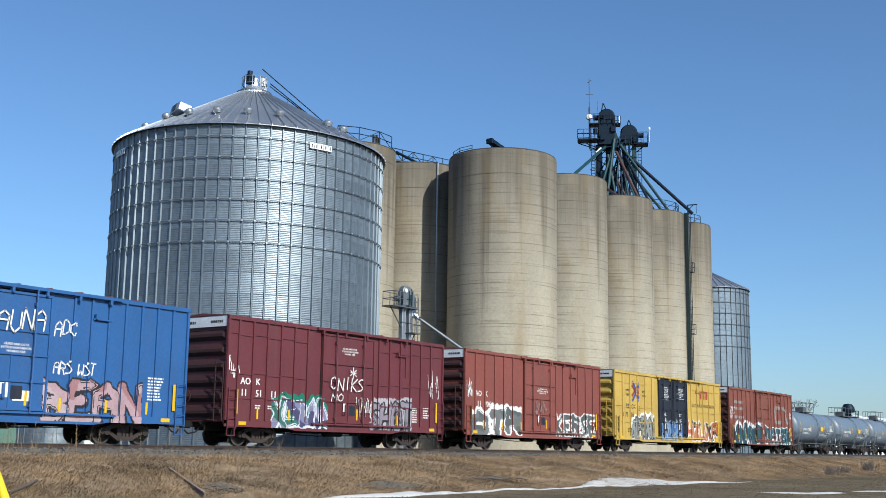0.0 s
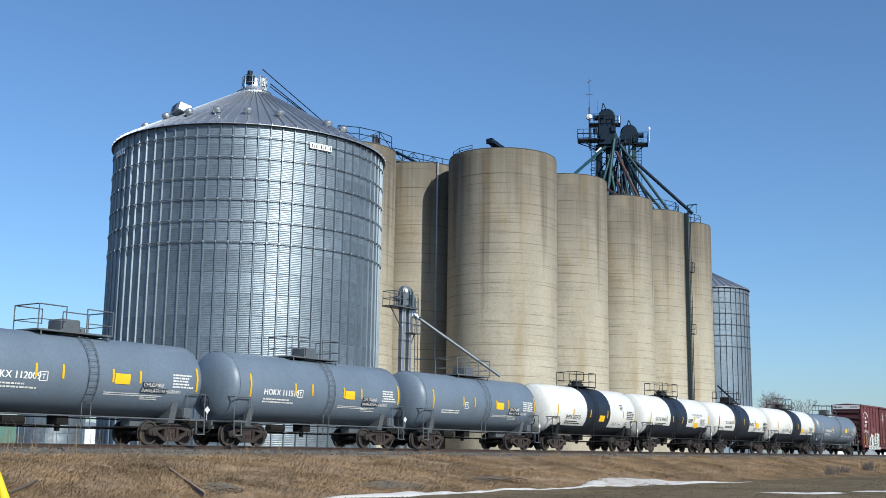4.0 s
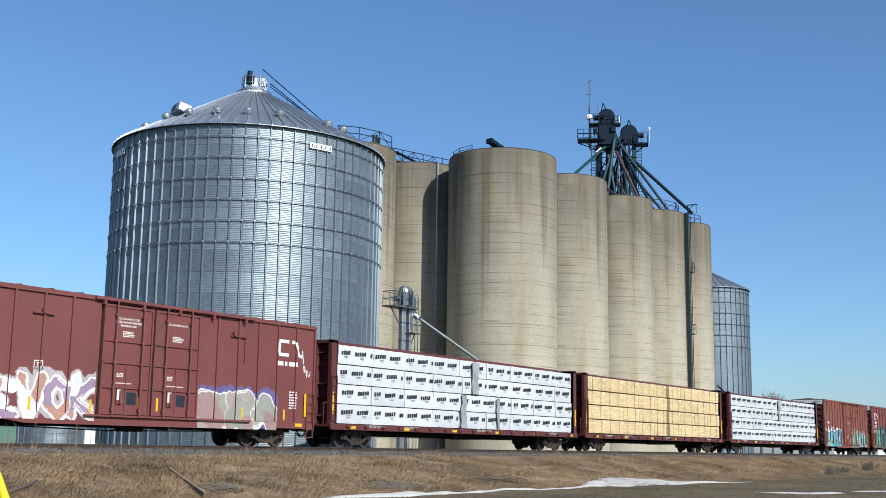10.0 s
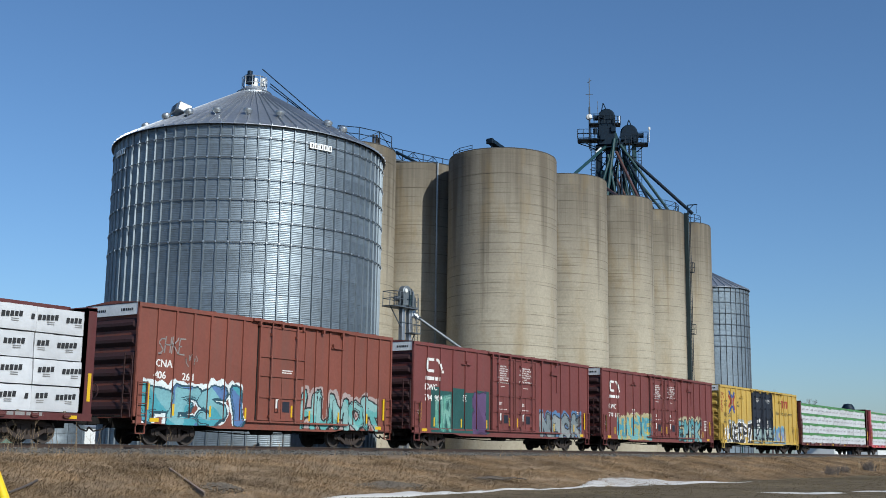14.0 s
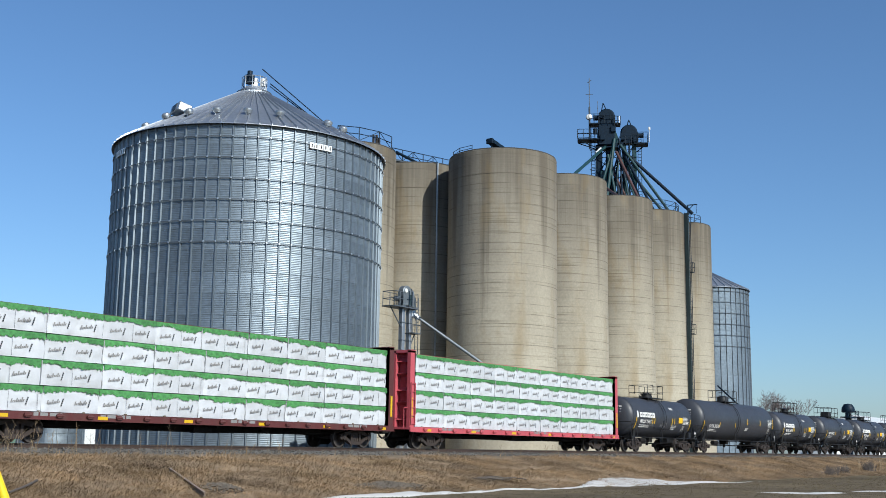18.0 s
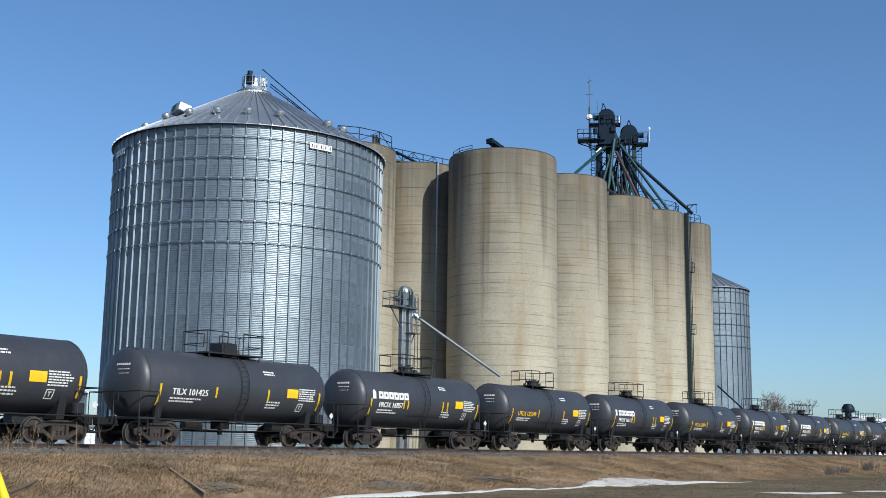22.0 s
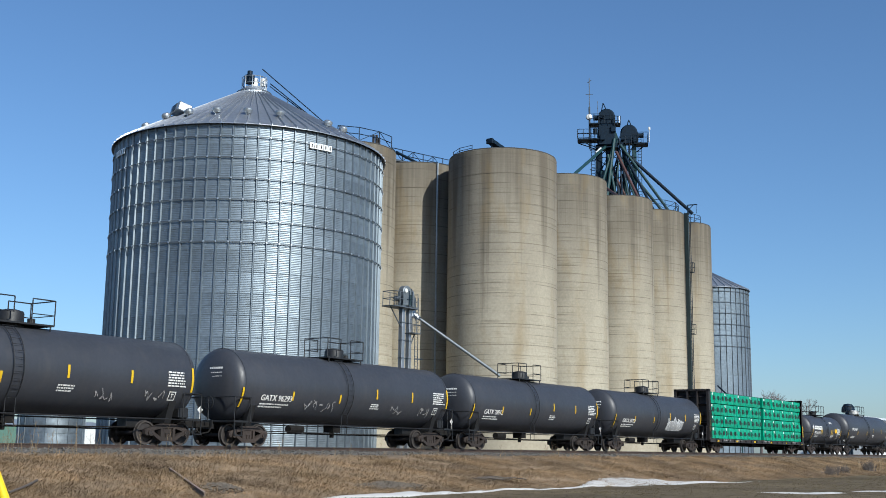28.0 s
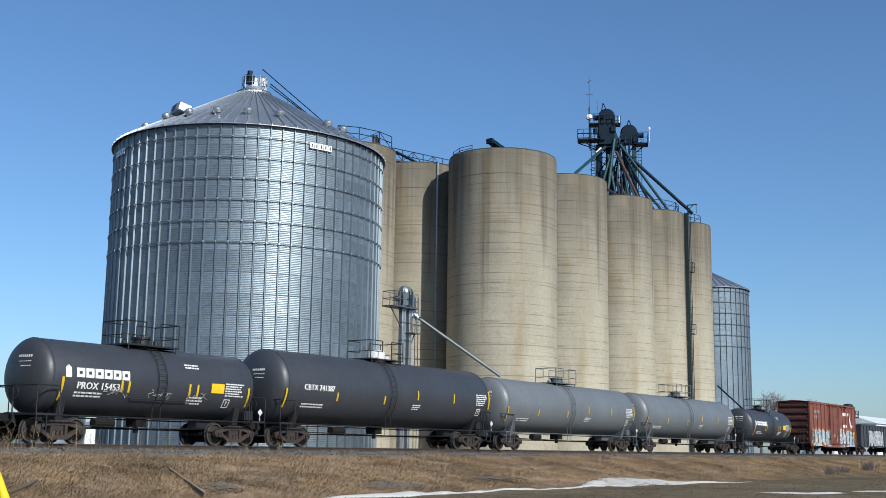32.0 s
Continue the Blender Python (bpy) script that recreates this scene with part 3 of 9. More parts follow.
def guard_rail(parent, pts, material, h=1.05, r=0.045, cross=False, name="guard_rail"):
    """Top rail with its posts, mid rail and braces as pieces of their own where the depth allows."""
    top = part(name, Geo().path([(x, y, z + h) for x, y, z in pts], r * 0.9, 5), material, parent)
    below = top if parent.parent is None else parent
    part("mid_rail", Geo().path([(x, y, z + h * 0.5) for x, y, z in pts], r * 0.9, 5), material, below)
    pm = Geo().cyl((0, 0, 0), (0, 0, h), r, 5).mesh("post", material)
    for p in pts:
        part("post", pm, None, below, at=tuple(p))
    if cross:
        for i, (p, q) in enumerate(zip(pts, pts[1:])):
            lo, hi = (p, q) if i % 2 else (q, p)
            part("brace", Geo().cyl(lo, (hi[0], hi[1], hi[2] + h), r * 0.7, 5), material, below)
    return top


def leg_tower():
    """Two bucket elevator heads over the silos, with a fan of spouts. Local x runs across the two legs."""
    at = Matrix.Translation((119.75, 60.35, 0)) @ Matrix.Rotation(radians(-63), 4, "Z")
    back = at.inverted()
    t = thing("elevator_tower", "dark green and navy bucket elevator tower with a fan of spouts", "elevator tower", at=at)
    N, G, R = M["navy_steel"], M["green_steel"], M["rust_pipe"]

    def head(x, z, r, w):
        g = Geo().lathe([(0, -w), (r - 0.16, -w), (r, -w + 0.16), (r, w - 0.16), (r - 0.16, w), (0, w)], 24, "Y", a0=-math.pi / 2, a1=math.pi / 2, at=(x, 0, z))
        g.box(x - r, x + r, -w, w, z - 1.3, z)
        part("head_housing", g, N, t, "rounded dark head housing", True)
    # first leg
    for x, w in ((-0.75, 0.30), (0.35, 0.38)):
        part("leg_casing", Geo().cbox(x - w, x + w, -0.4, 0.4, 27.0, 38.0, 0.03), N, t)
    head(0.1, 39.9, 1.0, 0.62)
    part("hopper_body", Geo().cbox(-0.95, 1.05, -0.8, 0.6, 36.3, 38.9, 0.1), N, t)
    part("hoist_frame", Geo().path([(-0.55, 0, 40.5), (-0.3, 0, 41.75), (0.15, 0, 40.7)], 0.06, 6), N, t)
    part("drive_motor", Geo().cyl((-1.5, 0, 39.9), (-0.9, 0, 39.9), 0.32, 12).cyl((-0.4, -0.9, 40.0), (-0.4, -0.6, 40.0), 0.4, 14), N, t, smooth=True)
    part("platform", Geo().box(-3.4, -0.7, -1.0, 0.8, 36.95, 37.1), N, t)
    guard_rail(t, [(-3.4, -1.0, 37.1), (-2.7, -1.0, 37.1), (-2.0, -1.0, 37.1), (-1.3, -1.0, 37.1)], N, 1.15, 0.04)
    guard_rail(t, [(-3.4, -1.0, 37.1), (-3.4, 0.8, 37.1), (-2.0, 0.8, 37.1)], N, 1.15, 0.04)
    part("platform_brace", Geo().path([(-3.3, -0.9, 36.95), (-1.0, -0.4, 36.0)], 0.06, 6).path([(-3.3, 0.7, 36.95), (-1.0, 0.4, 36.0)], 0.06, 6), N, t)
    part("upper_platform", Geo().box(-2.0, -0.7, -1.0, 0.8, 38.9, 39.02), N, t)
    guard_rail(t, [(-2.0, -1.0, 39.02), (-1.4, -1.0, 39.02), (-0.8, -1.0, 39.02)], N, 1.1, 0.04)
    part("side_platform", Geo().box(1.0, 1.75, -0.9, 0.8, 38.9, 39.0), N, t)
    guard_rail(t, [(1.05, -0.9, 38.7), (1.4, -0.9, 38.7), (1.75, -0.9, 38.7)], N, 1.1, 0.04)
    part("aerial_box", Geo().cbox(1.55, 1.67, -1.0, -0.88, 38.9, 39.8, 0.02), M["white_panel"], t, "narrow white panel aerial")
    g = Geo()
    for dx in (-0.22, 0.22):
        g.cyl((-1.55 + dx, -0.2, 27.2), (-1.55 + dx, -0.2, 38.9), 0.04, 5)
    for k in range(28):
        g.cyl((-1.77, -0.2, 27.6 + k * 0.38), (-1.33, -0.2, 27.6 + k * 0.38), 0.03, 5)
    for k in range(8):
        g.lathe([(0.36, 28.5 + k * 1.2), (0.40, 28.5 + k * 1.2), (0.40, 28.57 + k * 1.2), (0.36, 28.57 + k * 1.2)], 10, at=(-1.55, -0.5, 0))
    part("caged_ladder", g, N, t)
    part("mast", Geo().cyl((-1.95, 0, 36.0), (-1.95, 0, 41.3), 0.12, 6).cyl((-1.95, 0, 41.3), (-1.95, 0, 45.0), 0.05, 6).cyl((-2.4, 0, 42.9), (-1.5, 0, 42.9), 0.03, 5).cyl((-2.15, 0, 44.4), (-1.7, 0, 44.7), 0.04, 5), M["galv_dark"], t, "slim aerial mast")
    part("dish", Geo().lathe([(0, -0.25), (0.30, -0.18), (0.40, 0.0), (0.30, 0.06), (0, 0.08)], 18, "Y", at=(-2.0, -0.3, 39.95)), M["white_panel"], t, "small round white dish", True)
    part("aerial", Geo().cyl((-0.95, 0, 39.6), (-0.95, 0, 42.0), 0.03, 5), M["galv_dark"], t)
    # second leg
    for x, w in ((2.15, 0.24), (3.35, 0.26)):
        part("leg_casing", Geo().cbox(x - w, x + w, -0.35, 0.35, 27.0, 36.6, 0.03), G, t)
    head(2.75, 37.8, 1.03, 0.6)
    part("hoist_frame", Geo().path([(2.45, 0, 38.5), (2.75, 0, 39.55), (3.2, 0, 38.5)], 0.06, 6), N, t)
    part("drive_motor", Geo().cyl((3.7, -0.2, 37.5), (4.5, -0.2, 37.5), 0.28, 12), N, t, smooth=True)
    part("platform", Geo().box(3.3, 5.0, -1.0, 0.8, 36.3, 36.42), N, t)
    guard_rail(t, [(3.8, -1.0, 36.45), (4.4, -1.0, 36.45), (5.0, -1.0, 36.45), (5.0, 0.8, 36.45)], N, 1.25, 0.04)
    part("platform_brace", Geo().path([(4.9, -0.9, 36.3), (3.6, -0.4, 35.4)], 0.06, 6), N, t)
    part("aerial_box", Geo().cbox(5.02, 5.27, -0.95, -0.75, 37.95, 38.35, 0.05).cyl((5.15, -0.85, 36.45), (5.15, -0.85, 38.0), 0.025, 5), M["white_panel"], t, "small white aerial")
    part("brace_frame", Geo().path([(2.15, 0, 29), (3.35, 0, 31.5), (2.15, 0, 34), (3.35, 0, 36.5)], 0.05, 5).path([(-0.75, 0.2, 28), (0.35, 0.2, 30.5), (-0.75, 0.2, 33), (0.35, 0.2, 35.5)], 0.05, 5).path([(0.4, 0.3, 29.5), (2.1, 0.3, 31)], 0.05, 5).path([(0.4, 0.3, 33.5), (2.1, 0.3, 34.5)], 0.05, 5), N, t)
    part("mid_platform", Geo().box(2.4, 3.2, -0.9, -0.1, 33.9, 34.0), N, t)
    guard_rail(t, [(2.4, -0.9, 34.0), (2.8, -0.9, 34.0), (3.2, -0.9, 34.0)], N, 1.6, 0.035)
    g = Geo()
    for dx in (-0.2, 0.2):
        g.cyl((4.0 + dx, 0, 27.2), (4.0 + dx, 0, 37.6), 0.035, 5)
    for k in range(26):
        g.cyl((3.8, 0, 27.6 + k * 0.38), (4.2, 0, 27.6 + k * 0.38), 0.025, 5)
    part("ladder", g, N, t)
    # spouts fanning out to the silos
    def reach(x, y, z):
        return back @ Vector((x, y, z))
    for src, dst, r, m in (((-0.1, -0.9, 36.0), reach(102.2, 55.4, 28.4), 0.17, G), ((1.0, -0.8, 36.6), (-1.0, -2.0, 29.5), 0.16, G), ((1.0, -0.8, 37.0), (-0.2, -2.4, 27.6), 0.20, G),
                           ((1.2, -0.8, 35.4), reach(116.5, 54.2, 27.6), 0.17, R), ((-0.2, -1.0, 31.0), reach(112.5, 54.8, 27.8), 0.17, R), ((1.5, -0.6, 35.8), (3.0, -2.2, 27.6), 0.16, N),
                           ((1.6, -0.6, 34.6), reach(123.0, 54.2, 27.7), 0.17, G), ((2.0, -0.6, 35.4), reach(119.0, 54.0, 27.7), 0.16, N), ((0.6, -0.8, 34.0), (2.2, -2.0, 27.6), 0.15, N), ((1.3, -0.7, 33.4), (0.2, -2.2, 27.5), 0.15, N),
                           ((2.4, -0.7, 34.0), (4.4, -2.6, 27.6), 0.15, G), ((0.8, -1.0, 32.8), (3.2, -2.2, 27.6), 0.16, R), ((0.2, -1.0, 35.0), (1.4, -2.4, 27.6), 0.16, G), ((1.8, -0.8, 32.5), (1.2, -2.4, 27.5), 0.14, N),
                           ((1.7, -0.9, 36.2), reach(121.5, 53.0, 27.6), 0.17, G), ((0.9, -0.9, 30.6), (2.9, -2.6, 27.5), 0.18, R)):
        tube("spout", src, dst, r, m, t, "rust-red spout pipe" if m is R else "")
    tube("spout", (1.9, -0.8, 35.6), reach(124.6, 51.5, 27.9), 0.20, N, t)
    tube("spout_sleeve", (-1.15, -1.25, 35.1), (-0.55, -1.05, 35.75), 0.24, M["white_panel"], t, "short white spout sleeve")
    # clutter round the heads: braces, junction boxes, cross rails and cables
    for p in ((-1.25, -0.75, 38.0), (0.9, -0.85, 38.2), (-0.4, -0.95, 37.2), (1.05, -0.6, 36.4), (1.75, -0.7, 36.2), (3.5, -0.75, 36.9), (2.0, -0.75, 37.2)):
        part("junction_box", cached("junction", lambda: Geo().cbox(-0.28, 0.28, -0.18, 0.18, -0.35, 0.35, 0.03).mesh("junction_box", N)), None, t, at=p)
    guard_rail(t, [(-0.9, -1.05, 38.9), (-0.2, -1.05, 38.9), (0.5, -1.05, 38.9), (1.1, -1.05, 38.9)], N, 1.0, 0.035)
    guard_rail(t, [(1.6, -0.95, 36.3), (2.3, -0.95, 36.3), (3.0, -0.95, 36.3), (3.7, -0.95, 36.3)], N, 1.0, 0.035)
    part("lower_platform", Geo().box(-1.2, 1.4, -1.1, 0.7, 35.9, 36.0), N, t)
    for k in range(5):
        z = 28.4 + k * 1.6
        part("lattice_brace", Geo().path([(-1.1, -0.45, z), (0.75, -0.45, z + 1.5)], 0.05, 5).path([(0.75, -0.45, z), (-1.1, -0.45, z + 1.5)], 0.05, 5).cyl((-1.1, -0.45, z), (3.7, -0.4, z), 0.045, 5), N, t)
        part("lattice_brace", Geo().path([(0.7, 0.2, z), (2.1, 0.2, z + 1.4)], 0.05, 5).path([(2.1, -0.4, z + 0.2), (3.4, -0.4, z + 1.4)], 0.04, 5), N, t)
    for x, y0 in ((1.35, -0.5), (2.75, -0.55), (-1.15, -0.3)):
        tube("down_pipe", (x, y0, 27.2), (x, y0, 36.4), 0.11, N, t)
    part("head_chute", Geo().add([(0.9, -0.6, 38.6), (1.7, -0.6, 36.7), (1.2, -0.6, 36.3), (0.5, -0.6, 37.2), (0.9, 0.5, 38.6), (1.7, 0.5, 36.7), (1.2, 0.5, 36.3), (0.5, 0.5, 37.2)], [(0, 3, 2, 1), (4, 5, 6, 7), (0, 1, 5, 4), (1, 2, 6, 5), (2, 3, 7, 6)]), G, t)
    for k, (sx, sz, ex) in enumerate(((1.3, 34.6, -0.6), (1.5, 34.2, 0.6), (1.7, 34.0, 1.9), (1.9, 34.4, 2.8), (1.2, 33.0, 1.5), (2.1, 33.2, 3.9))):
        tube("spout", (sx, -0.75, sz), (ex, -2.3 - 0.1 * k, 27.5), 0.10, (N, G)[k % 2], t)
    part("gusset", Geo().cbox(-0.7, 0.1, -1.1, -0.6, 29.6, 33.0, 0.08), G, t)
    return t


leg_tower()


def silo_top_fittings():
    g = guard_rail
    N = M["navy_steel"]
    s = SILOS
    def rim(key, pts, h=1.0, cross=True):
        ob = s[key]
        o = ob.matrix_basis.translation
        g(ob, [(x - o.x, y - o.y, z) for x, y, z in pts], N, h, 0.04, cross)
    # railing along the silos of the row and walkways between them
    rim("s4", [(117.4, 54.0, 27.65), (119.2, 52.6, 27.65), (121.0, 52.1, 27.65), (122.8, 52.5, 27.65), (124.4, 53.8, 27.65)])
    rim("s5", [(126.6, 53.4, 27.65), (128.0, 52.7, 27.65), (129.4, 52.5, 27.65)], 0.9)
    rim("r1", [(67.9, 58.4, 24.75), (69.3, 57.3, 24.75), (71.2, 56.7, 24.75), (73.0, 56.8, 24.75)], 1.1)
    # cross-braced walkway from the rear silos to the large one
    w = thing("walkway", "narrow steel walkway with cross-braced railings between silo roofs", "walkway")
    part("deck", Geo().add([(73.6, 57.2, 24.2), (73.6, 58.2, 24.2), (82.0, 57.8, 24.85), (82.0, 56.8, 24.85), (73.6, 57.2, 24.05), (73.6, 58.2, 24.05), (82.0, 57.8, 24.70), (82.0, 56.8, 24.70)], [(0, 1, 2, 3), (7, 6, 5, 4), (0, 3, 7, 4), (1, 5, 6, 2), (0, 4, 5, 1), (3, 2, 6, 7)]), M["galv_dark"], w)
    n = 6
    guard_rail(w, [(73.6 + 8.4 * k / n, 57.2 - 0.4 * k / n, 24.15 + 0.65 * k / n) for k in range(n + 1)], N, 0.95, 0.04, True)
    part("support", Geo().cyl((75.0, 57.4, 23.0), (75.0, 57.4, 24.2), 0.08, 6).cyl((80.6, 57.0, 24.2), (80.6, 57.0, 24.8), 0.08, 6), N, w)
    tube("chute", (73.9, 56.95, 24.75), (77.3, 57.0, 24.45), 0.12, N, w)
    w.matrix_basis = Matrix.Scale(1.022, 4)
    # conveyor stub on the large silo
    c = thing("roof_conveyor", "short dark blue conveyor trough on the silo roof", "conveyor", at=(79.7, 49.98, 24.3))
    m = Matrix.Translation((-3.1, -1.0, 0.70)) @ Matrix.Rotation(radians(9), 4, "Y")
    part("trough", Geo().box(-0.4, 3.4, -0.3, 0.3, -0.14, 0.16, m), N, c)
    part("inlet", Geo().cbox(-3.7, -3.45, -1.3, -0.7, 0.55, 0.98, 0.03), N, c)
    part("support", Geo().cyl((-3.3, -1.0, -0.1), (-3.3, -1.0, 0.6), 0.06, 6).cyl((0.0, -1.0, -0.05), (0.0, -1.0, 0.4), 0.06, 6), N, c)
    ob = s["big"]
    g(ob, [(-4.4, 0.2, 24.2), (-4.0, 1.7, 24.25), (-3.2, 2.9, 24.25)], N, 0.5, 0.03)
    # white pipe down the shaded silo
    ob = s["r2"]
    part("down_pipe", Geo().cyl((-2.05, -3.72, -0.3), (-2.05, -3.72, 24.4), 0.085, 8), M["galv_plain"], ob, "thin pale pipe running down the wall", True)
    # timber bits on the first rear silo
    part("timber", Geo().box(-0.9, -0.75, -3.6, -3.45, 24.7, 25.5).box(-0.5, -0.35, -3.6, -3.45, 24.7, 25.6).box(-0.15, 0.0, -3.6, -3.45, 24.7, 25.45), M["tie"], s["r1"], "short upright timbers")
    # dark leg with caged ladder between the last two silos
    t = thing("outside_leg", "dark green bucket leg with caged ladder on the silo wall", "bucket elevator")
    x, y = 122.8, 51.55
    part("casing", Geo().cbox(x - 0.10, x + 0.06, y - 0.25, y + 0.25, -0.4, 27.6, 0.03), M["slate_steel"], t)
    part("ladder", Geo().box(x + 0.20, x + 0.26, y - 0.25, y - 0.19, -0.4, 27.9).box(x + 0.58, x + 0.64, y - 0.25, y - 0.19, -0.4, 27.9), M["navy_steel"], t)
    g2 = Geo()
    for k in range(60):
        g2.cyl((x + 0.23, y - 0.22, 0.2 + k * 0.46), (x + 0.61, y - 0.22, 0.2 + k * 0.46), 0.014, 5)
    part("rung", g2, M["navy_steel"], t)
    for z in (20.6, 13.4):
        p = part("rest_platform", Geo().box(x + 0.15, x + 0.75, y - 0.55, y + 0.2, z, z + 0.08), M["navy_steel"], t)
        guard_rail(p, [(x + 0.15, y - 0.55, z + 0.08), (x + 0.75, y - 0.55, z + 0.08), (x + 0.75, y + 0.2, z + 0.08)], M["navy_steel"], 1.1, 0.03)
    part("hoist_arm", Geo().path([(122.9, 51.4, 27.3), (122.9, 51.4, 28.6), (125.2, 51.2, 29.1)], 0.07, 6).path([(122.9, 51.4, 27.9), (124.4, 51.3, 28.95)], 0.05, 6).cyl((125.0, 51.2, 29.1), (125.0, 51.2, 28.0), 0.025, 5), M["navy_steel"], t, "small hoist arm")
    # inclined spout from the row to the far bin
    k = thing("inclined_spout", "dark inclined spout leading down beside the far bin", "spout")
    part("pipe", Geo().cyl((132.2, 52.0, 8.0), (137.2, 50.8, 5.4), 0.10, 10), M["navy_steel"], k, smooth=True)
    part("post", Geo().cyl((136.9, 50.9, -0.4), (136.9, 50.9, 5.5), 0.08, 8), M["green_steel"], k)


silo_top_fittings()


def yard_leg():
    """Galvanised leg with a platform and the long spout towards the track."""
    t = thing("loading_elevator", "galvanised grain leg with a railed platform and a long loading spout", "grain leg")
    y = 48.0
    D = M["galv_dark"]
    for x, w in ((63.32, 0.17), (64.12, 0.13)):
        part("leg_casing", Geo().cbox(x - w, x + w, y - 0.17, y + 0.17, -0.4, 10.0, 0.02), M["galv_roof"], t)
        for k in range(7):
            part("flange", cached(("flange", w), lambda: Geo().box(-w - 0.03, w + 0.03, -0.2, 0.2, 0, 0.05).mesh("flange", D)), None, t, at=(x, y, 1.2 + 1.25 * k))
    g = Geo().lathe([(0, -0.25), (0.46, -0.25), (0.52, -0.20), (0.52, 0.20), (0.46, 0.25), (0, 0.25)], 20, "Y", a0=-math.pi / 2, a1=math.pi / 2, at=(63.62, y, 10.85))
    g.box(63.10, 64.14, y - 0.25, y + 0.25, 9.95, 10.85)
    part("head_housing", g, M["galv_dull_plain"], t, smooth=True)
    part("head_cheek", Geo().add([(64.14, y - 0.24, 9.95), (64.75, y - 0.24, 9.75), (64.35, y - 0.24, 11.0), (64.08, y - 0.24, 11.2), (64.14, y + 0.24, 9.95), (64.75, y + 0.24, 9.75), (64.35, y + 0.24, 11.0), (64.08, y + 0.24, 11.2)], [(0, 1, 2, 3), (7, 6, 5, 4), (1, 5, 6, 2), (2, 6, 7, 3)]), M["galv_dull_plain"], t, "sloping grey cheek of the head")
    for xa in (63.72, 64.06):
        part("cheek_rib", Geo().box(xa, xa + 0.07, y - 0.30, y - 0.25, 9.95, 11.0), M["navy_steel"], t)
    part("cheek_rib", Geo().box(63.5, 64.1, y - 0.30, y - 0.25, 10.35, 10.41), M["navy_steel"], t)
    part("inspection_door", Geo().cbox(63.78, 64.04, y - 0.28, y - 0.25, 10.0, 10.75, 0.01), M["slate_steel"], t, "dark inspection door of the head")
    part("name_plate", Geo().lathe([(0, -0.012), (0.15, -0.012), (0.15, 0.012), (0, 0.012)], 16, "Y", at=(63.42, y - 0.27, 11.0)), M["white_panel"], t, "small round white plate")
    part("drive_motor", Geo().cyl((63.05, y + 0.1, 10.4), (62.6, y + 0.1, 10.4), 0.16, 12), D, t, smooth=True)
    part("platform", Geo().box(61.75, 64.5, y - 0.55, y + 0.6, 9.72, 9.80), D, t)
    guard_rail(t, [(61.8, y - 0.5, 9.8), (62.4, y - 0.5, 9.8), (63.0, y - 0.5, 9.8)], D, 1.0, 0.03)
    guard_rail(t, [(61.8, y - 0.5, 9.8), (61.8, y + 0.55, 9.8), (62.6, y + 0.55, 9.8), (63.4, y + 0.55, 9.8)], D, 1.0, 0.03)
    guard_rail(t, [(64.2, y + 0.55, 9.8), (64.5, y + 0.55, 9.8), (64.5, y - 0.5, 9.8)], D, 1.0, 0.03)
    part("platform_brace", Geo().cyl((62.0, y, 9.7), (63.2, y, 8.4), 0.045, 6), D, t)
    part("rest_platform", Geo().box(63.9, 64.9, y - 0.5, y + 0.3, 8.0, 8.07), D, t)
    guard_rail(t, [(63.95, y - 0.5, 8.07), (64.4, y - 0.5, 8.07), (64.9, y - 0.5, 8.07), (64.9, y + 0.3, 8.07)], D, 1.15, 0.03)
    part("platform_brace", Geo().cyl((64.8, y, 8.0), (64.2, y, 6.9), 0.045, 6), D, t)
    for xx in (64.42, 64.78):
        part("ladder_rail", Geo().box(xx - 0.02, xx + 0.02, y - 0.36, y - 0.32, -0.4, 10.6), D, t)
    rung = Geo().cyl((64.42, y - 0.34, 0), (64.78, y - 0.34, 0), 0.016, 5).mesh("rung", D)
    for k in range(30):
        part("rung", rung, None, t, at=(0, 0, 0.1 + k * 0.35))
    for k in range(5):
        part("cage_hoop", Geo().lathe([(0.30, 0), (0.33, 0), (0.33, 0.05), (0.30, 0.05)], 12, at=(64.6, y - 0.55, 2.4 + k * 0.95)), D, t)
    part("discharge", Geo().cbox(64.3, 64.75, y - 0.2, y + 0.2, 9.2, 9.9, 0.05).cyl((64.55, y - 0.05, 9.5), (64.85, y - 0.3, 9.15), 0.2, 10), M["galv_plain"], t, smooth=True)
    tube("spout", (64.7, y - 0.2, 9.3), (69.6, 43.8, 5.25), 0.11, M["galv_dull_plain"], t, "long pale loading spout", 12)


yard_leg()


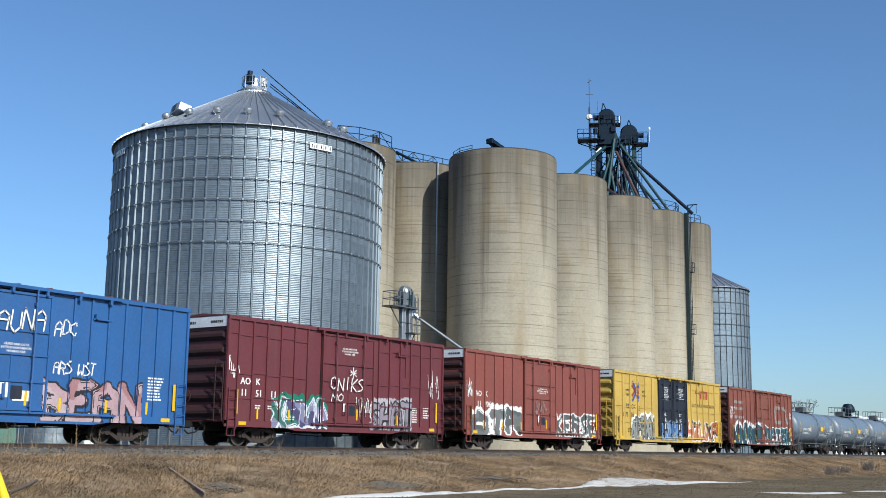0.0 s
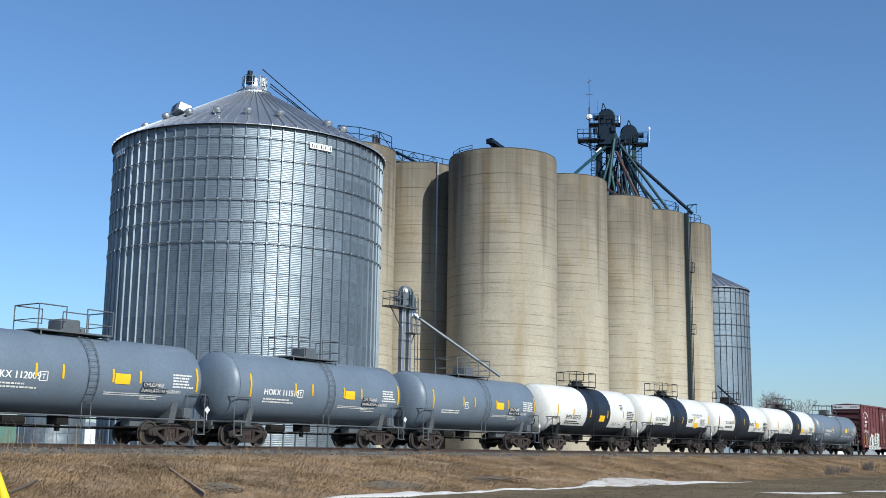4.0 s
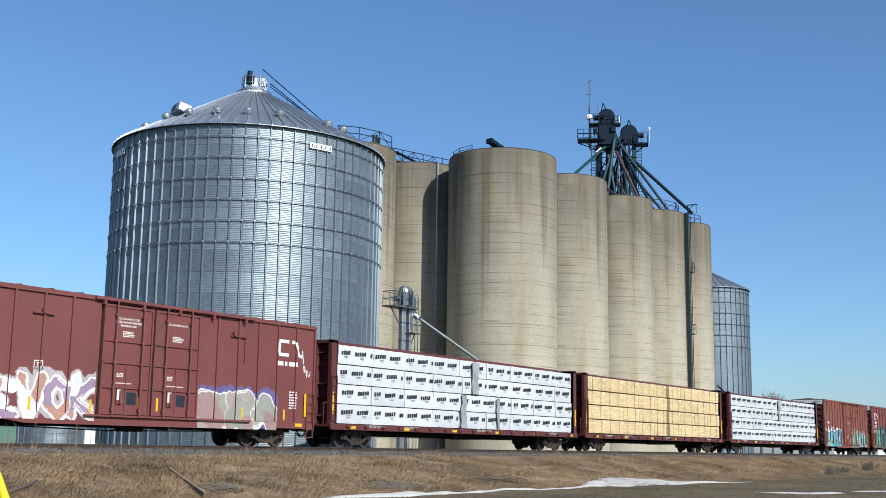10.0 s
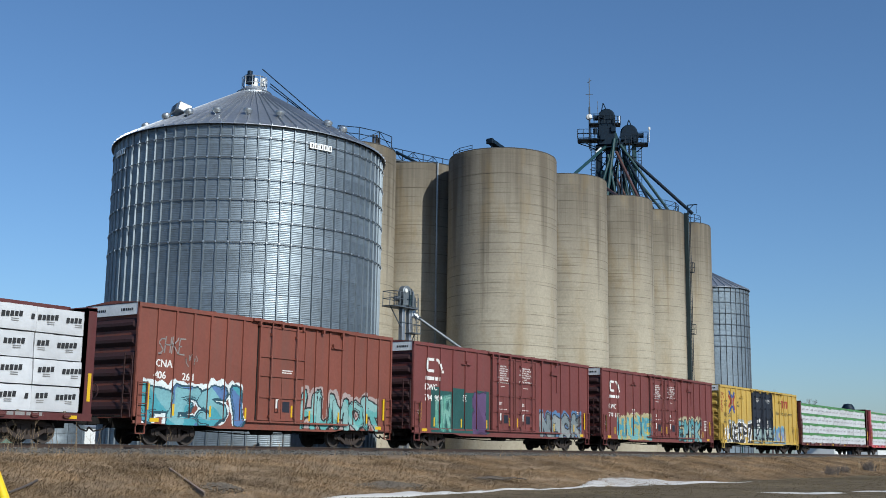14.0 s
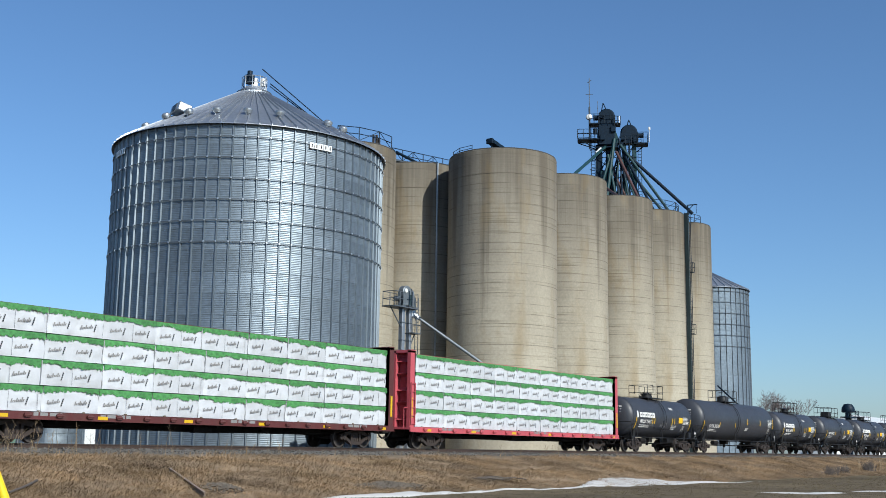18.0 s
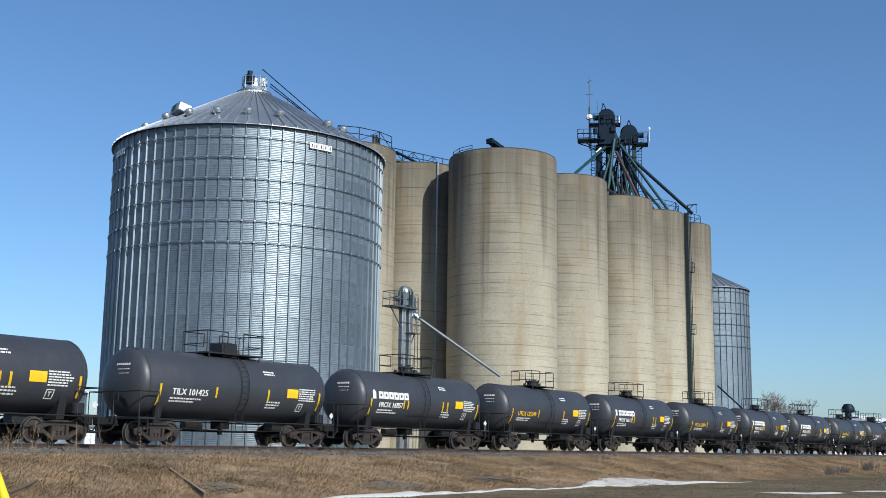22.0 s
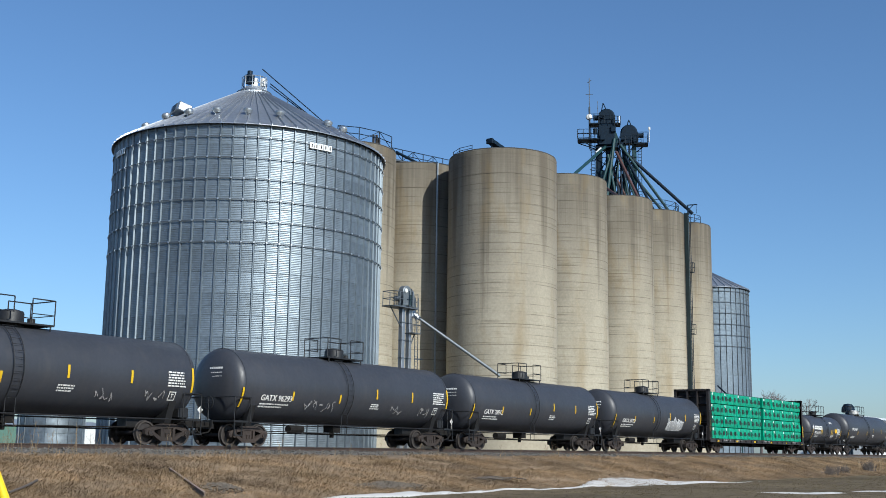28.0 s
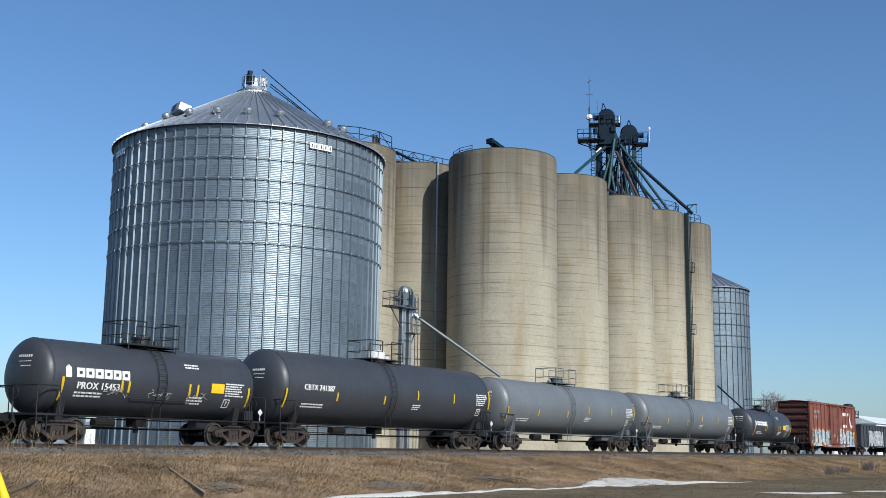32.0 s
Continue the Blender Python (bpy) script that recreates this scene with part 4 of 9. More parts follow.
def bare_tree(x, y, h, seed, material):
    """Leafless tree: tapered limbs that fork down to fine twigs."""
    rng = random.Random(seed)
    t = thing("bare_tree", "leafless grey tree in the distance", "tree", "bare trees", at=(x, y, -0.5))
    trunk, crown = Geo(), Geo()

    def grow(p, d, l, r, depth):
        q = p + d * l
        (trunk if depth < 2 else crown).cyl(p, q, max(r, 0.024), 6 if depth < 2 else 3, max(r * 0.68, 0.02), False)
        if depth >= 7:
            return
        for _ in range(3 if depth in (1, 2, 3) else 2):
            nd = (d + Vector((rng.uniform(-1, 1), rng.uniform(-1, 1), rng.uniform(-0.15, 0.6))) * (0.40 + 0.06 * depth)).normalized()
            grow(q - d * l * rng.uniform(0, 0.25), nd, l * rng.uniform(0.62, 0.86), r * rng.uniform(0.5, 0.66), depth + 1)

    grow(Vector((0, 0, 0)), Vector((rng.uniform(-0.05, 0.05), 0, 1)).normalized(), h * 0.36, h * 0.024, 0)
    part("trunk", trunk, material, t, smooth=True)
    part("crown", crown, material, t)


for i, (x, y, h) in enumerate(((327.6, 116.1, 15.5), (334.6, 115.1, 14.5), (339.6, 120.1, 11), (353, 118.2, 14.0), (360, 116.2, 14.5), (366, 120.2, 12), (374, 123.5, 9), (420, 130, 10), (395, 124, 8))):
    bare_tree(x, y, h, 40 + i, M["bark_far"])


def distance():
    # dark elevator head on posts beyond the yard
    t = thing("distant_leg_head", "dark domed elevator head on posts far beyond the yard", "elevator head", at=(288.5, 80.0, 0))
    part("dome", Geo().lathe([(1.45, 10.2), (1.6, 10.5), (1.5, 11.4), (1.0, 12.2), (0, 12.4)], 20), M["navy_steel"], t, smooth=True)
    part("platform", Geo().box(-3.0, 4.6, -1.2, 1.2, 8.9, 9.15), M["navy_steel"], t)
    for x in (-1.2, 1.2):
        part("post", Geo().cbox(x - 0.35, x + 0.35, -0.35, 0.35, -0.5, 10.4, 0.04), M["navy_steel"], t)
    guard_rail(t, [(-3.0, -1.2, 9.1), (-1.8, -1.2, 9.1)], M["navy_steel"], 1.6, 0.09)
    guard_rail(t, [(2.2, -1.2, 9.1), (3.4, -1.2, 9.1), (4.6, -1.2, 9.1)], M["navy_steel"], 1.6, 0.09)

    def shed(x0, x1, y0, y1, h, rise, wall, label, posts=0):
        s = thing("shed", label, "shed", at=(x0, y0, -0.4))
        w, d = x1 - x0, y1 - y0
        part("wall", Geo().box(0, w, 0, d, 0, h), wall, s)
        g = Geo().add([(-0.3, -0.4, h), (w + 0.3, -0.4, h), (w + 0.3, d / 2, h + rise), (-0.3, d / 2, h + rise), (-0.3, d + 0.4, h), (w + 0.3, d + 0.4, h), (0, -0.2, h - 0.02), (w, -0.2, h - 0.02), (w, d, h - 0.02), (0, d, h - 0.02)], [(0, 1, 2, 3), (3, 2, 5, 4), (0, 3, 4), (1, 5, 2), (6, 9, 8, 7)])
        part("roof", g, M["white_siding"] if x0 > 200 else M["grey_roof"], s)
        g = Geo().box(-0.05, w + 0.05, -0.06, 0, 0, 0.35)
        part("base_trim", g, M["white_siding"], s, "white base trim")
        for k in range(posts):
            part("post", Geo().box(w * (k + 0.4) / posts, w * (k + 0.4) / posts + 0.45, -0.12, 0, 0, h), M["white_siding"], s, "white trim post")
        return s

    shed(66.0, 106.0, 140, 152, 2.9, 0.9, M["green_siding"], "long low green metal shed with white trim", 4)
    shed(106.4, 110.0, 138, 144, 2.8, 0.8, M["white_siding"], "small white metal shed beside the green one")
    shed(330, 372, 84, 98, 9.0, 2.5, M["white_siding"], "large pale metal shed in the distance")
    shed(296, 312, 86, 96, 4.0, 1.2, M["white_siding"], "low white shed in the distance")
    grain_bin("small grey grain bin far behind the green shed", 83.2, 114.0, 3.7, 5.9, 0.95, 18, 1.7, 0, math.atan2(-114, -83), 9, vents=(), detail=False)


distance()


# Winter remains and plants along the bank
def snow_patch(path, label, rise=0.07):
    """A thin uneven snow drift along a path of (x, y, half width)."""
    g = Geo()
    n = len(path)
    pts = []
    m = (n - 1) * 10
    for i in range(m + 1):
        f = i / 10
        k = min(int(f), n - 2)
        u = f - k
        a, b = path[k], path[k + 1]
        pts.append([a[j] + (b[j] - a[j]) * u for j in range(3)])
    cols = 7
    v = []
    for i, (x, y, w) in enumerate(pts):
        x2, y2, _ = pts[min(i + 1, m)]
        x1, y1, _ = pts[max(i - 1, 0)]
        d = Vector((x2 - x1, y2 - y1)).normalized()
        o = Vector((-d.y, d.x))
        wl = w * (1 + 0.5 * noise.noise((x * 1.3, y, 3))) + 0.02
        wr = w * (1 + 0.5 * noise.noise((x * 1.3, y, 9))) + 0.02
        for c in range(cols):
            t = c / (cols - 1) * 2 - 1
            s = t * (wr if t > 0 else wl)
            px_, py_ = x + o.x * s, y + o.y * s
            v.append((px_, py_, ground_z(px_, py_) - 0.02 + (rise + 0.03) * (1 - t * t) ** 0.5 * min(1, w * 3)))
    g.add(v, [(i * cols + c, (i + 1) * cols + c, (i + 1) * cols + c + 1, i * cols + c + 1) for i in range(m) for c in range(cols - 1)])
    ob = part("snow_patch", g, M["snow"], smooth=True)
    tagged(ob, label, "snow", "snow patches")


snow_patch([(26.6, 23.9, 0.06), (28.1, 23.85, 0.22), (29.4, 23.55, 0.36), (30.7, 23.45, 0.36), (32.7, 23.5, 0.24), (36.3, 23.65, 0.18), (40.1, 23.55, 0.16), (44.9, 23.8, 0.20), (47.0, 24.2, 0.5), (49.3, 24.5, 0.9), (51.9, 24.75, 1.15), (54.0, 24.4, 0.85), (57.0, 23.6, 0.3), (60.9, 23.2, 0.12), (66.0, 23.0, 0.05)], "long thin strip of old snow at the foot of the bank", 0.07)
snow_patch([(46.6, 16.9, 0.05), (46.6, 16.0, 0.30), (47.2, 14.9, 0.5), (48.4, 14.3, 0.35), (49.4, 13.9, 0.08)], "flat melting snow patch on the field", 0.04)
snow_patch([(51.6, 14.6, 0.05), (53.1, 13.8, 0.35), (53.7, 13.2, 0.45), (54.2, 12.6, 0.1)], "small melting snow patch on the field", 0.04)
snow_patch([(62, 22.9, 0.03), (64, 22.8, 0.10), (67, 22.9, 0.03)], "thin sliver of snow at the foot of the bank", 0.03)


def gravel_patch(x0, y0, rx, ry, n, seed, label):
    """A bare heap of small stones and clods on the bank."""
    rng = random.Random(seed)
    g = Geo()
    for k in range(n):
        a, r = rng.uniform(0, 2 * math.pi), rng.random() ** 0.6
        x, y = x0 + rx * r * math.cos(a), y0 + ry * r * math.sin(a)
        s = rng.uniform(0.025, 0.075) * (1.4 - 0.7 * r)
        z = ground_z(x, y) + 0.06 * (1 - r * r) + s * 0.2
        v = []
        for p in ((1, 0, 0), (0, 1, 0), (-1, 0, 0), (0, -1, 0), (0, 0, 0.8), (0, 0, -0.6)):
            v.append((x + p[0] * s * rng.uniform(0.7, 1.3), y + p[1] * s * rng.uniform(0.7, 1.3), z + p[2] * s))
        g.add(v, [(0, 1, 4), (1, 2, 4), (2, 3, 4), (3, 0, 4), (1, 0, 5), (2, 1, 5), (3, 2, 5), (0, 3, 5)])
    tagged(part("gravel", g, M["gravel"]), label, "gravel", kind="stuff")


M["gravel"] = mat("dull_grey_gravel", (0.17, 0.14, 0.11), 0.95, 0, 9, 0.4, 1.5, 0.3, 0.3, 28)
gravel_patch(32.6, 25.0, 1.9, 0.75, 900, 5, "dark bare heap of gravel and clods on the bank")
gravel_patch(24.6, 25.3, 0.8, 0.6, 300, 6, "small bare gravel patch beside the old rail")
gravel_patch(40.6, 25.7, 1.6, 0.5, 260, 7, "thin scatter of gravel on the bank")


def branch(points, r, label):
    ob = part("fallen_branch", Geo().path(points, r, 6), M["bark"], smooth=True)
    tagged(ob, label, "branch")


branch([(17.4, 25.35, -1.22), (18.3, 26.0, -1.10), (19.2, 26.75, -0.98)], 0.035, "dark fallen branch lying in the dry grass")
for i, (x, y) in enumerate(((39.6, 25.5), (40.6, 25.7), (41.6, 25.6))):
    z = ground_z(x, y) + 0.06
    branch([(x - 0.6, y + 0.3, z + 0.05), (x, y, z + 0.08), (x + 0.7, y - 0.35, z)], 0.02, "thin dry stick on the bank")


def low_bush(x, y, h, n, seed, label):
    """Leafless scrub: many thin stems from one foot."""
    rng = random.Random(seed)
    t = thing("bush", label, "bush", at=(x, y, ground_z(x, y) - 0.03))
    g = Geo()
    for k in range(n):
        p = Vector((rng.uniform(-1.0, 1.0), rng.uniform(-0.3, 0.3), 0))
        d = Vector((rng.uniform(-0.7, 0.7), rng.uniform(-0.4, 0.4), 1)).normalized()
        q = p + d * h * rng.uniform(0.4, 1.0)
        g.cyl(p, q, 0.016, 3, 0.008, False)
        for j in range(3):
            m = p.lerp(q, rng.uniform(0.3, 0.9))
            g.cyl(m, m + Vector((rng.uniform(-0.3, 0.3), rng.uniform(-0.2, 0.2), rng.uniform(0.05, 0.3))), 0.010, 3, 0.005, False)
    part("stems", g, M["bark"], t)


low_bush(84.0, 24.7, 0.75, 70, 3, "low dark leafless scrub at the foot of the bank")
low_bush(87.5, 24.8, 0.6, 60, 4, "low dark leafless scrub at the foot of the bank")
low_bush(97.0, 25.4, 0.9, 90, 5, "low grey leafless scrub at the foot of the bank")

post = thing("guy_guard", "bright yellow plastic guy wire guard leaning beside the field", "post", at=(0, 0, 0))
part("tube", Geo().cyl((4.40, 5.475, -1.62), (3.895, 5.815, -0.17), 0.029, 12), M["yellow_post"], post, smooth=True)
part("guy_wire", Geo().cyl((3.895, 5.815, -0.16), (3.56, 6.04, 0.80), 0.006, 5), M["wire"], post)


def blades(name, count, material, label, region, height, width, lean, seed, dens=None, cat="grass"):
    """Many bent blades in one mesh."""
    rng = np.random.RandomState(seed)
    (xa, xb), (ya, yb) = region
    u = rng.rand(count)
    x = xa + (xb - xa) * u ** 1.6
    y = rng.uniform(ya, yb, count)
    z = np.array([ground_z(a, b) for a, b in zip(x, y)]) - 0.01
    keep = np.ones(count, bool)
    if dens is not None:
        keep = np.array([dens(a, b) for a, b in zip(x, y)]) > rng.rand(count)
    x, y, z = x[keep], y[keep], z[keep]
    n = len(x)
    h = height * rng.uniform(0.45, 1.25, n)
    a = rng.uniform(0, 2 * np.pi, n)
    ln = lean * rng.uniform(0.3, 1.3, n)
    w = width * rng.uniform(0.6, 1.4, n) * (1 + x / 70)
    dx, dy = np.cos(a) * 0.7 + 0.35, np.sin(a) * 0.6 - 0.45
    # blades face the viewer's side roughly
    fa = rng.uniform(-0.7, 0.7, n) + np.radians(-55)
    wx, wy = np.cos(fa) * w, np.sin(fa) * w
    base = np.stack([x, y, z], -1)
    mid = base + np.stack([dx * h * ln * 0.4, dy * h * ln * 0.4, h * 0.6], -1)
    top = base + np.stack([dx * h * ln * 1.2, dy * h * ln * 1.2, h * (1 - 0.25 * ln)], -1)
    side = np.stack([wx, wy, np.zeros(n)], -1)
    V = np.stack([base - side, base + side, mid + side * 0.7, mid - side * 0.7, top], 1).reshape(-1, 3)
    me = bpy.data.meshes.new(name)
    me.vertices.add(5 * n)
    me.vertices.foreach_set("co", V.astype(np.float32).ravel())
    i = np.arange(n) * 5
    loops = np.stack([i, i + 1, i + 2, i + 3, i + 3, i + 2, i + 4], -1).ravel()
    me.loops.add(7 * n)
    me.loops.foreach_set("vertex_index", loops.astype(np.int32))
    me.polygons.add(2 * n)
    st = np.stack([np.arange(n) * 7, np.arange(n) * 7 + 4], -1).ravel()
    me.polygons.foreach_set("loop_start", st.astype(np.int32))
    me.update(calc_edges=True)
    me.validate()
    me.materials.append(material)
    tagged(new(name, me), label, cat, kind="stuff")


def straw_random(m, lo, hi):
    """Spread of tone from blade to blade."""
    nt = m.node_tree
    N, L = nt.nodes, nt.links
    b = N["Principled BSDF"]
    col = b.inputs["Base Color"].links[0].from_socket
    ge = N.new("ShaderNodeNewGeometry")
    r = N.new("ShaderNodeMapRange")
    r.inputs[3].default_value, r.inputs[4].default_value = lo, hi
    L.new(ge.outputs["Random Per Island"], r.inputs[0])
    v = N.new("ShaderNodeVectorMath")
    v.operation = "SCALE"
    L.new(col, v.inputs[0])
    L.new(r.outputs[0], v.inputs["Scale"])
    # grey weathered patches among the fresher straw
    tc = N.new("ShaderNodeTexCoord")
    n = N.new("ShaderNodeTexNoise")
    n.inputs["Scale"].default_value, n.inputs["Detail"].default_value = 0.45, 4
    L.new(tc.outputs["Object"], n.inputs["Vector"])
    f = N.new("ShaderNodeMapRange")
    f.inputs[1].default_value, f.inputs[2].default_value = 0.45, 0.62
    f.inputs[4].default_value = 0.75
    L.new(n.outputs[0], f.inputs[0])
    h = N.new("ShaderNodeHueSaturation")
    h.inputs["Saturation"].default_value, h.inputs["Value"].default_value = 0.8, 0.8
    L.new(f.outputs[0], h.inputs["Fac"])
    L.new(v.outputs[0], h.inputs["Color"])
    L.new(h.outputs[0], b.inputs["Base Color"])


straw_random(M["straw"], 0.7, 1.3)
straw_random(M["weed"], 0.6, 1.3)
M["stubble"] = mat("field_grass", (0.19, 0.155, 0.09), 0.9, 0, 0.8, 0.25, 0.25, 0.22, 0.0, spec=0.1)
straw_random(M["stubble"], 0.55, 1.4)
clump = lambda x, y: 0.72 + 1.0 * noise.noise((x * 0.45, y * 0.8, 2)) - 0.5 * max(0.0, y - 30.4)
blades("dry_grass", 260000, M["straw"], "matted dry straw-coloured grass on the railway bank", ((12, 125), (23.8, 31.9)), 0.13, 0.0055, 2.6, 3, clump)
blades("dry_grass", 26000, M["straw"], "longer dry grass tufts along the bank", ((12, 110), (25.0, 31.9)), 0.27, 0.0055, 1.3, 4, lambda x, y: 2.0 * noise.noise((x * 0.35, y * 0.6, 7)))
blades("field_grass", 30000, M["stubble"], "short brown-green grass on the field", ((20, 120), (7, 24.2)), 0.06, 0.007, 1.2, 5)


def weeds():
    rng = random.Random(8)
    g = Geo()
    for k in range(120):
        x = rng.choice((rng.uniform(17, 34), rng.uniform(17, 24), rng.uniform(30, 70)))
        y = rng.uniform(29.5, 32.9)
        z = ground_z(x, y)
        h = rng.uniform(0.25, 0.9) * (1.3 if x < 30 else 0.9)
        top = Vector((x + rng.uniform(-0.2, 0.2), y + rng.uniform(-0.15, 0.15), z + h))
        b = Vector((x, y, z))
        g.cyl(b, top, 0.006, 3, 0.003, False)
        for q in range(rng.randint(2, 6)):
            t = rng.uniform(0.4, 0.95)
            p = b.lerp(top, t)
            g.cyl(p, p + Vector((rng.uniform(-0.16, 0.16), rng.uniform(-0.1, 0.1), rng.uniform(0.05, 0.22))), 0.004, 3, 0.002, False)
    for k in range(140):
        x = rng.uniform(95, 175)
        y = rng.uniform(23.5, 27)
        z = ground_z(x, y)
        top = Vector((x + rng.uniform(-0.4, 0.4), y, z + rng.uniform(0.5, 1.2)))
        g.cyl((x, y, z), top, 0.02, 3, 0.008, False)
    tagged(part("dry_weed", g, M["weed"]), "thin dry weed stalks along the top of the bank", "weeds", kind="stuff")


weeds()

# Railway cars. Local axes: x along the track, near side faces -y, rail head at z = 0
def paint(name, rgb, rough=0.5, dirt=0.35, dcol=(0.10, 0.075, 0.06), **k):
    return mat(name, rgb, rough, 0, 9, 0.10, 0.5, 0.12, 0.05, 30, streak=dirt, streak_col=dcol, **k)


def creased(m):
    """Sharp folds of stretched plastic film, as relief."""
    nt = m.node_tree
    N, L = nt.nodes, nt.links
    b = N["Principled BSDF"]
    tc = N.new("ShaderNodeTexCoord")
    oi = N.new("ShaderNodeObjectInfo")
    of = N.new("ShaderNodeVectorMath")
    of.operation = "MULTIPLY_ADD"
    L.new(oi.outputs["Random"], of.inputs[0])
    of.inputs[1].default_value = (40, 40, 40)
    L.new(tc.outputs["Object"], of.inputs[2])
    mp = N.new("ShaderNodeMapping")
    mp.inputs["Scale"].default_value = (1.0, 0.3, 0.55)
    mp.inputs["Rotation"].default_value = (0, 0.5, 0)
    L.new(of.outputs[0], mp.inputs[0])
    n = N.new("ShaderNodeTexNoise")
    n.noise_type = "RIDGED_MULTIFRACTAL"
    n.inputs["Scale"].default_value, n.inputs["Detail"].default_value = 2.4, 3
    L.new(mp.outputs[0], n.inputs["Vector"])
    bp = N.new("ShaderNodeBump")
    bp.inputs["Strength"].default_value, bp.inputs["Distance"].default_value = 0.7, 0.05
    L.new(n.outputs[0], bp.inputs["Height"])
    L.new(b.inputs["Normal"].links[0].from_socket, bp.inputs["Normal"])
    L.new(bp.outputs[0], b.inputs["Normal"])
    return m


SPRAY = {}
M["blue_paint"] = paint("blue_car_paint", (0.040, 0.148, 0.41), 0.45, 0.15)
M["maroon_paint"] = paint("maroon_car_paint", (0.175, 0.036, 0.045), 0.5, 0.25)
M["brown_paint"] = paint("brown_red_car_paint", (0.185, 0.045, 0.046), 0.5, 0.25)
M["faded_brown_paint"] = paint("faded_brown_red_car_paint", (0.235, 0.064, 0.057), 0.55, 0.25)
M["red_paint"] = paint("faded_red_car_paint", (0.31, 0.085, 0.064), 0.55, 0.3)
M["oxide_paint"] = paint("oxide_red_car_paint", (0.285, 0.085, 0.056), 0.6, 0.35)
M["yellow_paint"] = paint("yellow_car_paint", (0.50, 0.335, 0.07), 0.5, 0.35, (0.24, 0.15, 0.05), plain=True)
M["black_door"] = paint("black_door_paint", (0.020, 0.025, 0.042), 0.5, 0.15)
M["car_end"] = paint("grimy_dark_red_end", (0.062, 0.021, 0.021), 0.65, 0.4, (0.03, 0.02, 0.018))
M["fascia"] = mat("pale_end_fascia", (0.80, 0.81, 0.81), 0.45, 0.1, 8, 0.08, 1, 0.1, 0.03)
M["under"] = mat("grimy_underframe_and_gap_shade", (0.020, 0.018, 0.017), 0.9, 0, 8, 0.3, 1, 0.2, 0.2, spec=0.2)
M["bogie"] = mat("rusty_cast_truck", (0.044, 0.030, 0.024), 0.8, 0, 7, 0.3, 1, 0.25, 0.2, rnd=0.25)
M["wheel"] = mat("dark_wheel_steel", (0.045, 0.037, 0.034), 0.65, 0.2, 7, 0.3, 1, 0.25, 0.15, rnd=0.2)
M["wheel_rim"] = mat("worn_wheel_rim", (0.10, 0.085, 0.075), 0.5, 0.5, 7, 0.1, 1, 0.1, 0.05)
M["tank_black"] = paint("black_tank_paint", (0.056, 0.060, 0.074), 0.46, 0.25, (0.085, 0.078, 0.072))
M["band_black"] = paint("blue_black_tank_paint", (0.018, 0.027, 0.048), 0.45, 0.2, (0.05, 0.047, 0.045))
M["tank_grey"] = paint("grey_tank_paint", (0.205, 0.26, 0.33), 0.42, 0.25, (0.11, 0.12, 0.13))
M["tank_light"] = paint("light_grey_tank_paint", (0.205, 0.221, 0.238), 0.45, 0.3, (0.09, 0.085, 0.08))
M["tank_white"] = paint("white_tank_paint", (0.68, 0.67, 0.635), 0.4, 0.12, (0.45, 0.36, 0.26))
M["fit_black"] = mat("black_fittings", (0.018, 0.018, 0.02), 0.55, 0, 8, 0.2, 1, 0.15, 0.05)
M["fit_grey"] = mat("grey_fittings", (0.14, 0.155, 0.17), 0.5, 0, 8, 0.15, 1, 0.15, 0.05)
M["fit_white"] = mat("white_fittings", (0.62, 0.61, 0.58), 0.5, 0, 8, 0.1, 1, 0.1, 0.03)
M["ink_white"] = mat("white_lettering", (0.72, 0.71, 0.68), 0.6, 0, 30, 0.12, 2, 0.1, 0.0)
M["ink_grey"] = mat("faded_lettering", (0.36, 0.35, 0.34), 0.6, 0, 30, 0.2, 2, 0.15, 0.0)
M["ink_black"] = mat("black_lettering", (0.03, 0.03, 0.033), 0.6, 0, 30, 0.12, 2, 0.1, 0.0)
M["ink_red"] = mat("red_lettering", (0.42, 0.055, 0.03), 0.6, 0, 30, 0.12, 2, 0.1, 0.0)
M["ink_blue"] = mat("blue_lettering", (0.03, 0.10, 0.42), 0.6, 0, 30, 0.12, 2, 0.1, 0.0)
M["ink_yellow"] = mat("yellow_lettering", (0.72, 0.43, 0.02), 0.6, 0, 30, 0.12, 2, 0.1, 0.0)
M["reflector"] = mat("yellow_reflector_tape", (0.66, 0.42, 0.01), 0.35, 0, 20, 0.06, 2, 0.06, 0.0)
M["placard"] = mat("orange_yellow_placard", (0.85, 0.50, 0.01), 0.45, 0, 20, 0.06, 2, 0.06, 0.0)
M["beam_maroon"] = paint("maroon_centrebeam_paint", (0.14, 0.032, 0.03), 0.55, 0.3)
M["beam_red"] = paint("bright_red_centrebeam_paint", (0.48, 0.085, 0.105), 0.5, 0.25, plain=True)
M["beam_black"] = paint("black_centrebeam_paint", (0.035, 0.03, 0.03), 0.55, 0.3)
M["wrap_white"] = creased(mat("white_lumber_wrap", (0.56, 0.57, 0.59), 0.40, 0, 3, 0.07, 0.7, 0.06, 0.5, 5, rnd=0.07, plain=True))
M["wrap_green"] = creased(mat("green_lumber_wrap", (0.01, 0.44, 0.25), 0.34, 0, 3, 0.12, 0.7, 0.08, 0.4, 5, rnd=0.10))
M["wrap_leaf"] = creased(mat("leaf_green_wrap_print", (0.11, 0.34, 0.10), 0.42, 0, 9, 0.42, 1.1, 0.25, 0.3, 6, rnd=0.14))
M["wrap_grey"] = mat("torn_grey_wrap", (0.40, 0.41, 0.44), 0.45, 0, 3, 0.15, 1, 0.15, 0.5, 6)
